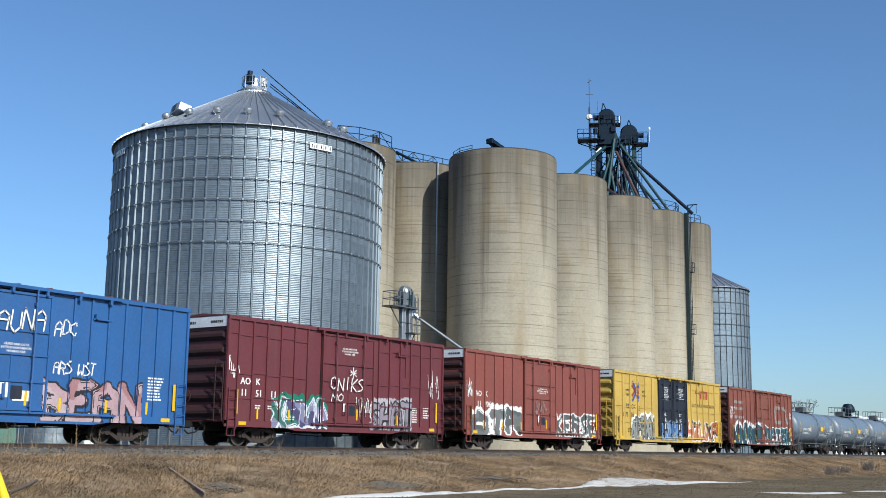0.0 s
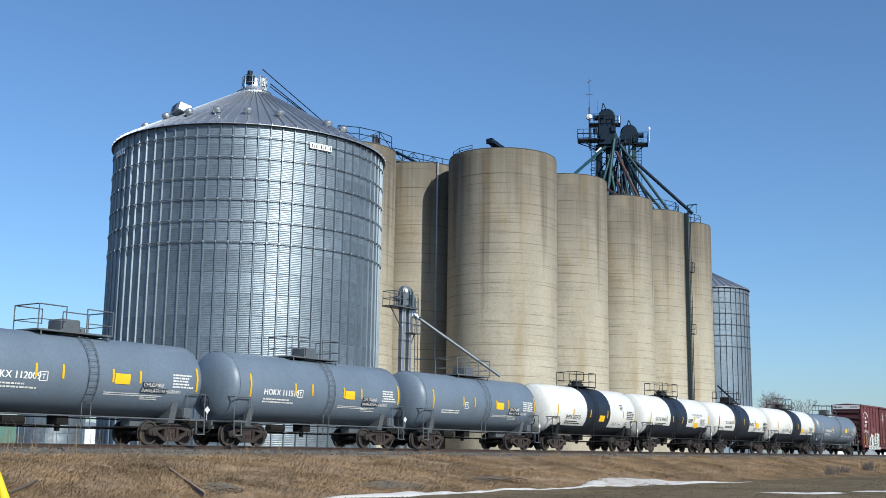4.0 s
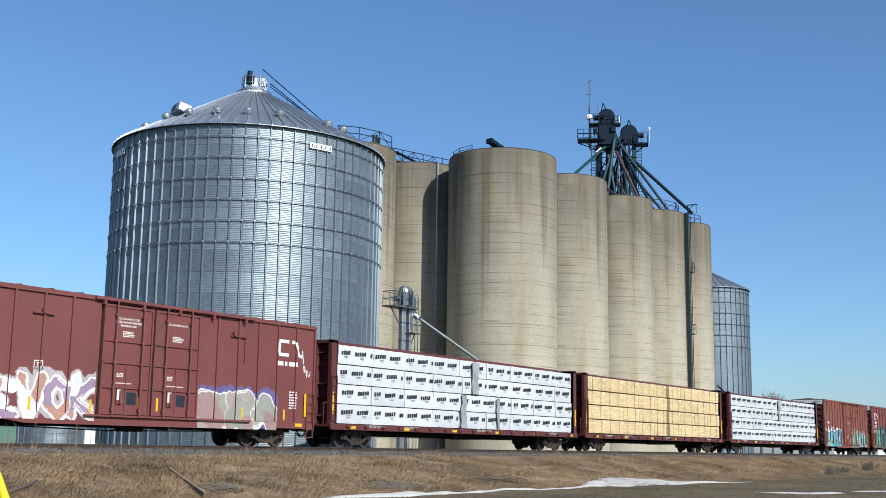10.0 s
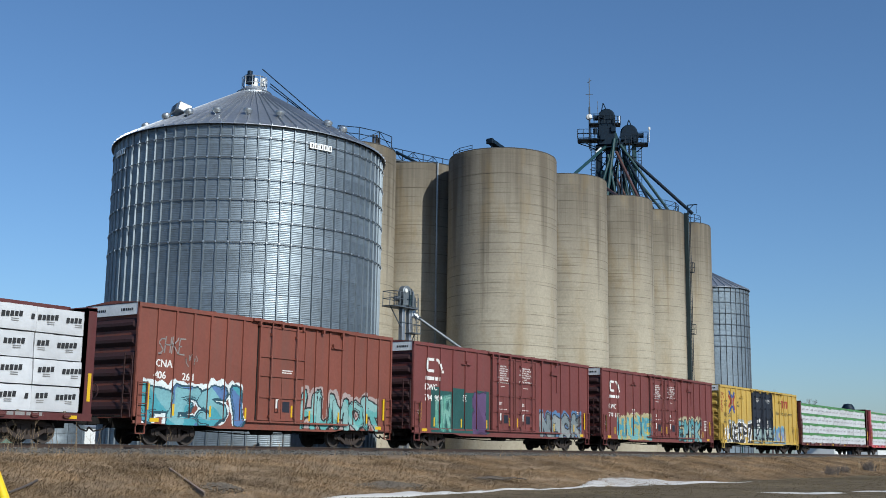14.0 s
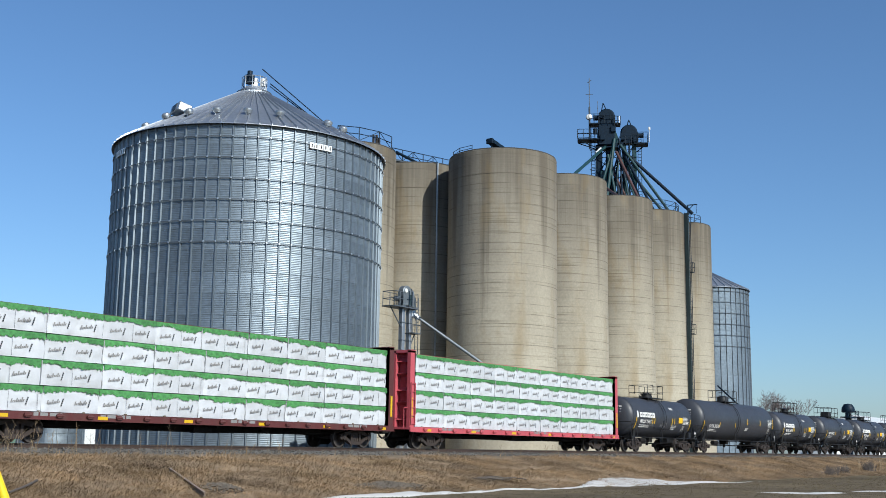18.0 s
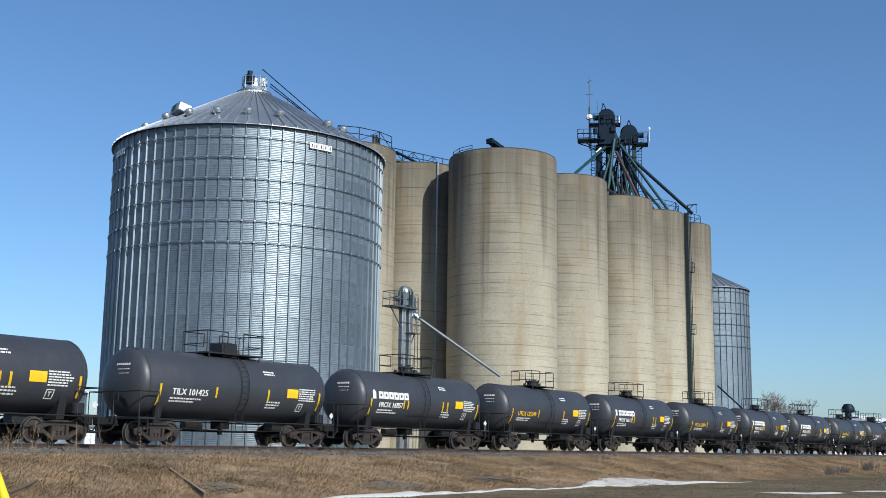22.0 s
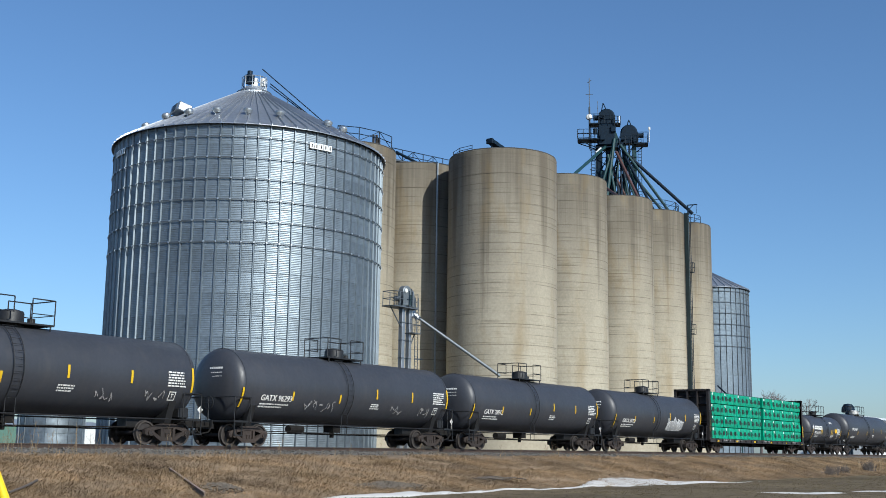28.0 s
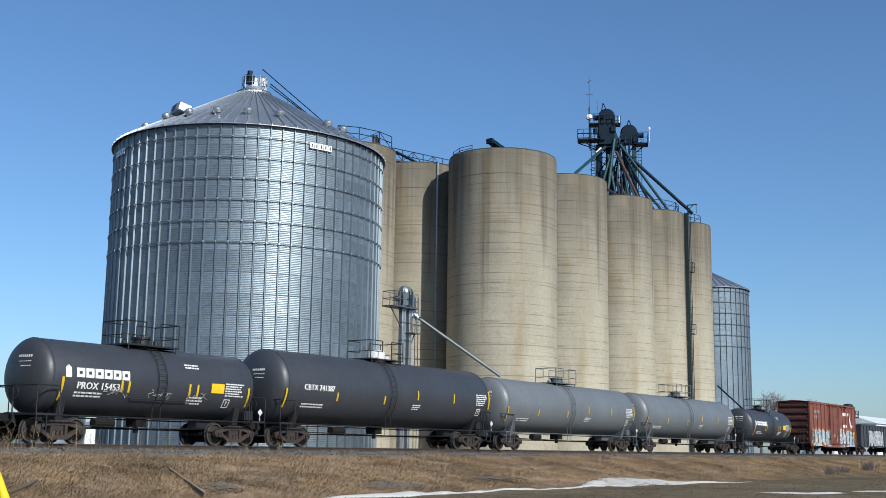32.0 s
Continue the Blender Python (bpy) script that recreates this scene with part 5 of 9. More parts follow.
M["lumber"] = mat("fresh_sawn_lumber", (0.62, 0.47, 0.255), 0.75, 0, 12, 0.15, 1.2, 0.10, 0.3, 20, rnd=0.07)
# darker lumber colour that paints the shade between the boards
M["lumber_gap_shade"] = mat("lumber_joint_shade", (0.30, 0.19, 0.085), 0.85, 0, 12, 0.15, 1.2, 0.10, 0.1, 20)
M["strap"] = mat("dark_steel_strap", (0.05, 0.05, 0.055), 0.5, 0.4, 10, 0.1, 1, 0.1, 0.0)
M["dunnage"] = mat("grey_wood_dunnage", (0.20, 0.16, 0.11), 0.85, 0, 10, 0.2, 1, 0.2, 0.2)


def spray(rgb):
    key = tuple(rgb)
    if key not in SPRAY:
        SPRAY[key] = mat("spray_paint", tuple(min(0.59, 0.86 * c) if max(rgb) - min(rgb) > 0.08 else c for c in rgb), 0.6, 0, 12, 0.14, 1.2, 0.14, 0.0)
    return SPRAY[key]


def flat_side(y):
    return lambda x, z: y


def ribbed_side(y, posts, half, depth, doors=()):
    """Paint follows the panel, steps out over each post and over the sill below it."""
    def f(x, z):
        if z < 1.045:
            return y - 0.052
        for p in posts:
            if abs(x - p) < half + 0.012:
                return y - depth
        for a, b in doors:
            if a < x < b:
                return y - 0.068
        return y
    f.cuts = sorted([p + s * (half + 0.012) for p in posts for s in (-1, 1)] + [q for d in doors for q in d])
    return f


def tank_side(R, zc, eps=0.016):
    def f(x, z):
        d = max(R * R - (z - zc) ** 2, 0.0004)
        return -math.sqrt(d) - eps
    return f


def quad(g, x0, x1, z0, z1, surf, slant=0.0, lift=0.0):
    n = max(1, int(abs(z1 - z0) / 0.12))
    if hasattr(surf, "cuts"):
        xs = [x0] + [c for c in surf.cuts if x0 + 0.004 < c < x1 - 0.004] + [x1]
        if len(xs) > 2:
            plain = lambda q: lambda x, z: surf(q, z)
            for a, b in zip(xs, xs[1:]):
                quad(g, a, b, z0, z1, plain((a + b) / 2), slant, lift)
            return g
    xm = (x0 + x1) / 2
    for k in range(n):
        a, b = z0 + (z1 - z0) * k / n, z0 + (z1 - z0) * (k + 1) / n
        sa, sb = slant * (a - z0), slant * (b - z0)
        ya, yb = surf(xm, a) - lift, surf(xm, b) - lift
        g.add([(x0 + sa, ya, a), (x1 + sa, ya, a), (x1 + sb, yb, b), (x0 + sb, yb, b)], [(0, 1, 2, 3)])
    return g


def small_print(g, x, z, w, rows, h, surf, rng, gap=1.6):
    """Fine writing too small to read: rows of short bars."""
    for r in range(rows):
        zz = z - r * h * gap
        xx = x
        end = x + w * rng.uniform(0.7, 1.0)
        while xx < end:
            l = min(h * rng.uniform(0.8, 3.2), end - xx)
            quad(g, xx, xx + l, zz, zz + h, surf)
            xx += l + h * 0.55
    return g


TEXT = {}


def text_mesh(s, size):
    key = (s, size)
    if key not in TEXT:
        cu = bpy.data.curves.new("letters", "FONT")
        cu.body, cu.size, cu.resolution_u = s, size, 2 if size > 0.2 else 1
        ob = bpy.data.objects.new("letters", cu)
        me = bpy.data.meshes.new_from_object(ob)
        TEXT[key] = ([v.co.copy() for v in me.vertices], [tuple(p.vertices) for p in me.polygons])
        bpy.data.objects.remove(ob)
        bpy.data.curves.remove(cu)
        bpy.data.meshes.remove(me)
    return TEXT[key]


def letters(g, s, x, z, size, surf, wide=1.0, bold=0.0):
    v, f = text_mesh(s, size * 1.38)
    if hasattr(surf, "cuts"):
        # paint breaks over the posts: split the letters at their edges
        for dx in ((0.0, bold) if bold else (0.0,)):
            bm = bmesh.new()
            vs = [bm.verts.new((x + c.x * wide + dx, 0, z + c.y)) for c in v]
            for q in f:
                if len(set(q)) > 2:
                    try:
                        bm.faces.new([vs[i] for i in q])
                    except ValueError:
                        pass
            right = max(q.co.x for q in bm.verts)
            for c in surf.cuts:
                if x < c < right:
                    bmesh.ops.bisect_plane(bm, geom=bm.verts[:] + bm.edges[:] + bm.faces[:], plane_co=(c, 0, 0), plane_no=(1, 0, 0))
            for q in bm.faces:
                m = q.calc_center_median()
                yy = surf(m.x, m.z) - dx * 0.02
                g.add([(w.co.x, yy, w.co.z) for w in q.verts], [tuple(range(len(q.verts)))])
            bm.free()
        return g
    for dx in ((0.0, bold) if bold else (0.0,)):
        p = []
        for c in v:
            xx, zz = x + c.x * wide + dx, z + c.y
            p.append((xx, surf(xx, zz) - dx * 0.02, zz))
        g.add(p, f)
    return g


def stencil(car, mat_, make, name="lettering", label=""):
    g = Geo()
    make(g)
    return part(name, g, mat_, car, label)


def graffiti(car, x0, z0, w, h, fills, outline, glow, surf, seed, glyphs=5, cell=0.036, thick=0.14, cuts=(), word=""):
    """Sprayed letter-like shapes: fat bent strokes with spiked ends, a fill that changes along them, a thin outline and a halo."""
    rng = np.random.RandomState(seed)
    z0, h = z0 - 0.03, h + 0.04
    nx, nz = int(w / cell), int((h + 0.22) / cell)
    X, Z = np.meshgrid((np.arange(nx) + 0.5) * cell, (np.arange(nz) + 0.5) * cell)
    dist = np.full(X.shape, 9.0)
    owner = np.zeros(X.shape, int)
    glyphs = len(word) or glyphs
    gw = w / glyphs
    thick = thick * (1.0 if word else 1.28)
    nodes = [(0.12, 0.08), (0.88, 0.08), (0.12, 0.5), (0.88, 0.5), (0.12, 0.92), (0.88, 0.92), (0.5, 0.08), (0.5, 0.92), (0.5, 0.5)]
    shapes = [(0, 4, 5, 3, 2), (5, 4, 2, 3, 1, 0), (4, 0, 6, 1, 5), (0, 4, 8, 5, 1), (5, 4, 0, 1, 3, 8), (0, 7, 1), (4, 0, 2, 3, 5, 1), (4, 5, 0, 1), (4, 2, 3, 5, 3, 1), (0, 4, 5, 3, 2, 8, 1), (4, 1, 8, 5, 0)]
    order = rng.permutation(len(shapes))
    for k in range(glyphs):
        sh = shapes[order[k % len(shapes)]]
        lines = strokes_of(word[k]) if word else [[nodes[i] for i in sh]]
        lean = rng.uniform(-0.2, 0.2)
        edge_w = min(0.26 * h, thick * gw + 0.06)
        low, top = edge_w - 0.14 * h * rng.rand(), h - edge_w - 0.16 * h * rng.rand()
        segs = []
        jit = 0.045 if word else 0.07
        for line in lines:
            pts = [(gw * (k + 0.5 + (u - 0.5) * (0.74 if word else 0.95) + lean * (v - 0.5)) + rng.uniform(-jit, jit) * gw, low + (top - low) * v + rng.uniform(-jit, jit) * h) for u, v in line]
            segs += [(p, q, 0.82, 1.15) for p, q in zip(pts, pts[1:])]
            # spikes run out of the first and last stroke
            for (ax, az), (bx, bz) in ((pts[1], pts[0]), (pts[-2], pts[-1])):
                d = math.hypot(bx - ax, bz - az) + 1e-6
                l = rng.uniform(0.1, 0.3) if word else rng.uniform(0.2, 0.42)
                segs.append(((bx, bz), (bx + (bx - ax) / d * l + rng.uniform(-0.12, 0.12), bz + (bz - az) / d * l), 1.15, 0.05))
        for (ax, az), (bx, bz), ta, tb in segs:
            dx, dz = bx - ax, bz - az
            L2 = dx * dx + dz * dz + 1e-9
            t = np.clip(((X - ax) * dx + (Z - az) * dz) / L2, 0, 1)
            d = np.hypot(X - ax - t * dx, Z - az - t * dz) - thick * gw * (ta + (tb - ta) * t) * (0.92 + 0.16 * rng.rand())
            owner = np.where(d < dist, k, owner)
            dist = np.minimum(dist, d)
    dist = dist + 0.02 * np.sin(X * 9 + seed) * np.cos(Z * 7 + seed * 2)
    ids = np.full(X.shape, -1)
    ph = seed * 1.7
    edge = 0.07 * np.sin(X * 2.3 + ph) + 0.09 * np.abs(np.sin(X * 6.1 + ph * 2)) * (Z / h)
    if glow is not None:
        ids[(dist < 0.17 + edge) & (Z > 0.02)] = 0
    ids[dist < (0.075 if word else 0.055)] = 1
    band = (np.sin(X * 1.6 + ph) * 0.5 + Z / h * 1.6 + 0.3 * np.sin(X * 4.2 + Z * 3.0 + ph) + 0.5 * owner) % len(fills)
    fi = 2 + np.floor(band).astype(int) % len(fills)
    ids = np.where(dist < 0.0, fi, ids)
    # thin strokes where one letter laps the next, and a few inner lines
    lap = np.zeros(ids.shape, bool)
    lap[:, 1:] = owner[:, 1:] != owner[:, :-1]
    ids = np.where(lap & (dist < 0), 1, ids)
    shine = (dist < -0.035) & (dist > -0.075) & (np.sin(X * 2.7 + Z * 2.0 + ph) > 0.55)
    ids = np.where(shine, 1, ids)
    drop = np.full(ids.shape, 9.0)
    drop[:-2, 2:] = dist[2:, :-2]
    ids = np.where((ids < 1) & (drop < 0.03), 1, ids)
    cols = [glow if glow is not None else outline, outline, *fills]
    ob = None
    for c in range(len(cols)):
        g = Geo()
        for r in range(nz):
            row = ids[r] == c
            i = 0
            while i < nx:
                if row[i]:
                    j = i
                    while j < nx and row[j]:
                        j += 1
                    xs = [x0 + i * cell, x0 + j * cell]
                    xs = sorted(xs + [q for q in cuts if xs[0] < q < xs[1]])
                    za, zb = z0 + r * cell, z0 + (r + 1) * cell
                    for p, q in zip(xs, xs[1:]):
                        xm = (p + q) / 2
                        ya, yb = surf(xm, za), surf(xm, zb)
                        g.add([(p, ya, za), (q, ya, za), (q, yb, zb), (p, yb, zb)], [(0, 1, 2, 3)])
                    i = j
                else:
                    i += 1
        if g.v:
            if ob is None:
                ob = part("graffiti", g, spray(cols[c]), car, "sprayed graffiti letter shapes in several colours")
            else:
                part("paint_layer", g, spray(cols[c]), ob)
    return ob


# Sprayed letters as strokes on a grid of 3 columns and 5 rows: each pair of digits is a column and a row
STROKES = {"A": "00 03 14 23 20|02 22", "B": "00 04 14 23 12 21 10 00|02 12", "C": "23 14 03 01 10 21", "D": "00 04 14 23 21 10 00", "E": "24 04 00 20|02 12", "F": "00 04 24|02 22",
           "G": "23 14 03 01 10 21 22 12", "H": "00 04|02 22|20 24", "I": "10 14", "K": "00 04|24 02 20", "L": "04 00 20", "M": "00 04 12 24 20", "N": "00 04 20 24", "O": "14 03 01 10 21 23 14",
           "P": "00 04 23 22 02", "R": "00 04 23 22 02|12 20", "S": "24 14 03 12 21 10 00", "T": "04 24|14 10", "U": "04 01 10 21 24", "V": "04 10 24", "W": "04 00 12 20 24", "X": "00 24|04 20",
           "Y": "04 12 24|12 10", "Z": "04 24 00 20", "2": "03 14 23 00 20", "0": "14 03 01 10 21 23 14", "!": "14 12|10 11", "*": "02 22|14 10|03 21|23 01"}


def strokes_of(ch):
    return [[(int(p[0]) / 2, int(p[1]) / 4) for p in line.split()] for line in STROKES[ch].split("|")]


def tag_word(car, word, x, z, w, h, material, surf, t=0.05, seed=0, lean=0.15):
    """A word written with one thin spray line."""
    rng = random.Random(seed)
    g = Geo()
    step = w / len(word)
    for k, ch in enumerate(word):
        if ch == " ":
            continue
        dz = rng.uniform(-0.12, 0.12) * h
        for line in strokes_of(ch):
            pts = [(x + step * (k + 0.06 + 0.78 * u + lean * v) + rng.uniform(-0.04, 0.04) * step, z + dz + h * v + rng.uniform(-0.04, 0.04) * h) for u, v in line]
            for (ax, az), (bx, bz) in zip(pts, pts[1:]):
                d = Vector((bx - ax, bz - az))
                if d.length < 0.02:
                    continue
                o = Vector((-d.y, d.x)).normalized() * t / 2
                e = d.normalized() * t * 0.4
                m = max(1, int(d.length / 0.07))
                for q in range(m):
                    a = Vector((ax, az)) + d * q / m - (e if q == 0 else e * 0)
                    b = Vector((ax, az)) + d * (q + 1) / m + (e if q == m - 1 else e * 0)
                    out = min(surf(a.x, a.y), surf(b.x, b.y)) - 0.003
                    g.add([(c.x, out, c.y) for c in (a + o, a - o, b - o, b + o)], [(0, 1, 2, 3)])
    return part("tag", g, material, car, "thin sprayed tag line")


def scribble(car, x, z, w, h, material, surf, seed, n=6, t=0.045):
    """A quick tag: thin looping lines."""
    rng = random.Random(seed)
    g = Geo()
    n = max(2, n)
    for k in range(n):
        cx = x + w * (k + 0.5) / n
        ctl = [(cx + rng.uniform(-0.5, 0.5) * w / n * 1.4, z + h * rng.uniform(0, 1)) for _ in range(6)]
        pts = []
        for p0, p1, p2, p3 in zip(ctl, ctl[1:], ctl[2:], ctl[3:]):
            for q in range(6):
                f = q / 6
                pts.append(tuple(0.5 * (2 * p1[i] + (p2[i] - p0[i]) * f + (2 * p0[i] - 5 * p1[i] + 4 * p2[i] - p3[i]) * f * f + (3 * p1[i] - p0[i] - 3 * p2[i] + p3[i]) * f ** 3) for i in (0, 1)))
        for (ax, az), (bx, bz) in zip(pts, pts[1:]):
            d = Vector((bx - ax, bz - az))
            if d.length < 0.004:
                continue
            o = Vector((-d.y, d.x)).normalized() * t * 0.4
            m = max(1, int(d.length / 0.08))
            for q in range(m):
                a, b = Vector((ax, az)) + d * q / m, Vector((ax, az)) + d * (q + 1) / m
                y = min(surf(a.x, a.y), surf(b.x, b.y)) - 0.003
                g.add([(c.x, y, c.y) for c in (a + o, a - o, b - o, b + o)], [(0, 1, 2, 3)])
    return part("tag", g, material, car, "thin sprayed tag line")


# Trucks, shared by all cars
WHEEL_R = 0.457
AXLES = (-0.89, 0.89)
WHEELSETS = []


def truck(car, x, spinning=True):
    b = part("truck", cached("bolster", lambda: Geo().cbox(-0.22, 0.22, -1.05, 1.05, 0.42, 0.68, 0.03).cbox(-0.16, 0.16, -0.35, 0.35, 0.66, 0.82, 0.02).mesh("bolster", M["bogie"])), None, car, "rusty cast steel two-axle truck", at=(x, 0, 0))

    def frame_mesh(s):
        g = Geo()
        y0, y1 = s * 0.99 - 0.09, s * 0.99 + 0.09
        # arched top bar, truss and journal ends
        top = [(-1.12, 0.50), (-0.62, 0.66), (-0.28, 0.74), (0.28, 0.74), (0.62, 0.66), (1.12, 0.50)]
        for (ax, az), (bx, bz) in zip(top, top[1:]):
            g.add([(ax, y0, az - 0.09), (ax, y1, az - 0.09), (ax, y1, az + 0.08), (ax, y0, az + 0.08), (bx, y0, bz - 0.09), (bx, y1, bz - 0.09), (bx, y1, bz + 0.08), (bx, y0, bz + 0.08)],
                  [(0, 4, 5, 1), (2, 6, 7, 3), (0, 3, 7, 4), (1, 5, 6, 2), (0, 1, 2, 3), (4, 7, 6, 5)])
        low = [(-0.80, 0.50), (-0.34, 0.22), (0.34, 0.22), (0.80, 0.50)]
        for (ax, az), (bx, bz) in zip(low, low[1:]):
            g.add([(ax, y0, az - 0.08), (ax, y1, az - 0.08), (ax, y1, az + 0.07), (ax, y0, az + 0.07), (bx, y0, bz - 0.08), (bx, y1, bz - 0.08), (bx, y1, bz + 0.07), (bx, y0, bz + 0.07)],
                  [(0, 4, 5, 1), (2, 6, 7, 3), (0, 3, 7, 4), (1, 5, 6, 2), (0, 1, 2, 3), (4, 7, 6, 5)])
        for px in (-0.30, 0.30):
            g.box(px - 0.06, px + 0.06, y0, y1, 0.24, 0.72)
        for px in (-0.16, 0.0, 0.16):
            g.cyl((px, s * 0.99, 0.27), (px, s * 0.99, 0.48), 0.065, 8)
        for ax in AXLES:
            g.cbox(ax - 0.19, ax + 0.19, s * 0.99 - 0.12, s * 0.99 + 0.12, 0.34, 0.62, 0.03)
            g.cyl((ax, s * 1.08, WHEEL_R), (ax, s * 1.155, WHEEL_R), 0.12, 12)
        return g.mesh("side_frame", M["bogie"])

    for s in (-1, 1):
        part("side_frame", cached(("side_frame", s), lambda: frame_mesh(s)), None, b)

    def wheel_mesh():
        g = Geo()
        for s in (-1, 1):
            y = s * 0.755
            prof = [(0.09, s * 0.10), (0.13, s * 0.10), (0.16, s * 0.03), (0.36, s * 0.015), (0.39, s * 0.065), (WHEEL_R - 0.005, s * 0.065), (WHEEL_R, s * 0.05), (WHEEL_R + 0.003, -s * 0.04), (WHEEL_R + 0.028, -s * 0.05), (WHEEL_R + 0.028, -s * 0.075), (0.38, -s * 0.075), (0.36, -s * 0.01), (0.16, -s * 0.02), (0.10, -s * 0.08)]
            g.lathe(prof, 24, "Y", at=(0, y, 0))
            g.cur = 1
            g.lathe([(0.395, s * 0.068), (WHEEL_R - 0.012, s * 0.068)], 24, "Y", at=(0, y, 0))
            g.cur = 0
            for k in range(3):
                a = 2 * math.pi * k / 3
                g.cyl((0.06 * math.cos(a), s * 1.155, 0.06 * math.sin(a)), (0.06 * math.cos(a), s * 1.175, 0.06 * math.sin(a)), 0.018, 6)
        g.cyl((0, -1.16, 0), (0, 1.16, 0), 0.075, 10)
        return g.mesh("wheelset", [M["wheel"], M["wheel_rim"]], True)

    wm = cached("wheelset", wheel_mesh)
    for i, ax in enumerate(AXLES):
        w = part("wheelset", wm, None, b, at=(ax, 0, WHEEL_R))
        WHEELSETS.append((i, w))
    part("brake_beam", cached("brake_beam", lambda: Geo().box(-0.36, -0.28, -0.8, 0.8, 0.33, 0.41).box(0.28, 0.36, -0.8, 0.8, 0.33, 0.41).cyl((-0.32, -0.55, 0.35), (-0.48, -0.72, 0.5), 0.06, 6).cyl((0.32, -0.55, 0.35), (0.48, -0.72, 0.5), 0.06, 6).mesh("brake_beam", M["under"])), None, b)
    return b


def coupler(car, x, s):
    """x: end of the body, s: outward sign; reaches the knuckle."""
    g = Geo()
    g.cbox(min(x - s * 0.6, x + s * 0.5), max(x - s * 0.6, x + s * 0.5), -0.10, 0.10, 0.74, 0.96, 0.02)
    g.cbox(min(x + s * 0.45, x + s * 0.86), max(x + s * 0.45, x + s * 0.86), -0.17, 0.15, 0.70, 1.0, 0.04)
    g.path([(x + s * 0.1, -0.35, 0.85), (x + s * 0.4, -0.38, 0.55), (x + s * 0.75, -0.30, 0.47), (x + s * 0.9, -0.22, 0.62)], 0.03, 6)
    part("coupler", g, M["under"], car, "dark steel knuckle coupler with an air hose")


def ladder(car, x0, x1, y, z0, z1, n, material, name="ladder", along="x", r=0.018):
    g = Geo()
    if along == "x":
        for k in range(n):
            z = z0 + (z1 - z0) * k / (n - 1)
            g.cyl((x0, y, z), (x1, y, z), r, 5)
        for x in (x0, x1):
            g.box(x - 0.02, x + 0.02, y - 0.02, y + 0.02, z0 - 0.05, z1 + 0.05)
    part(name, g, material, car)


def handrail(car, pts, material, name="handrail", r=0.02):
    part(name, Geo().path(pts, r, 6), material, car)


CARS = []
SPEED = 21.29


def start_car(name, label, category, c0, c1, group):
    """c0, c1: places of its couplers along the track at the start."""
    x = (c0 + c1) / 2 + (0.13 if 600 < c0 < 704 else 0.0)
    car = thing(name, label, category, group, at=(x, TRACK_Y, 0))
    CARS.append((car, x))
    return car


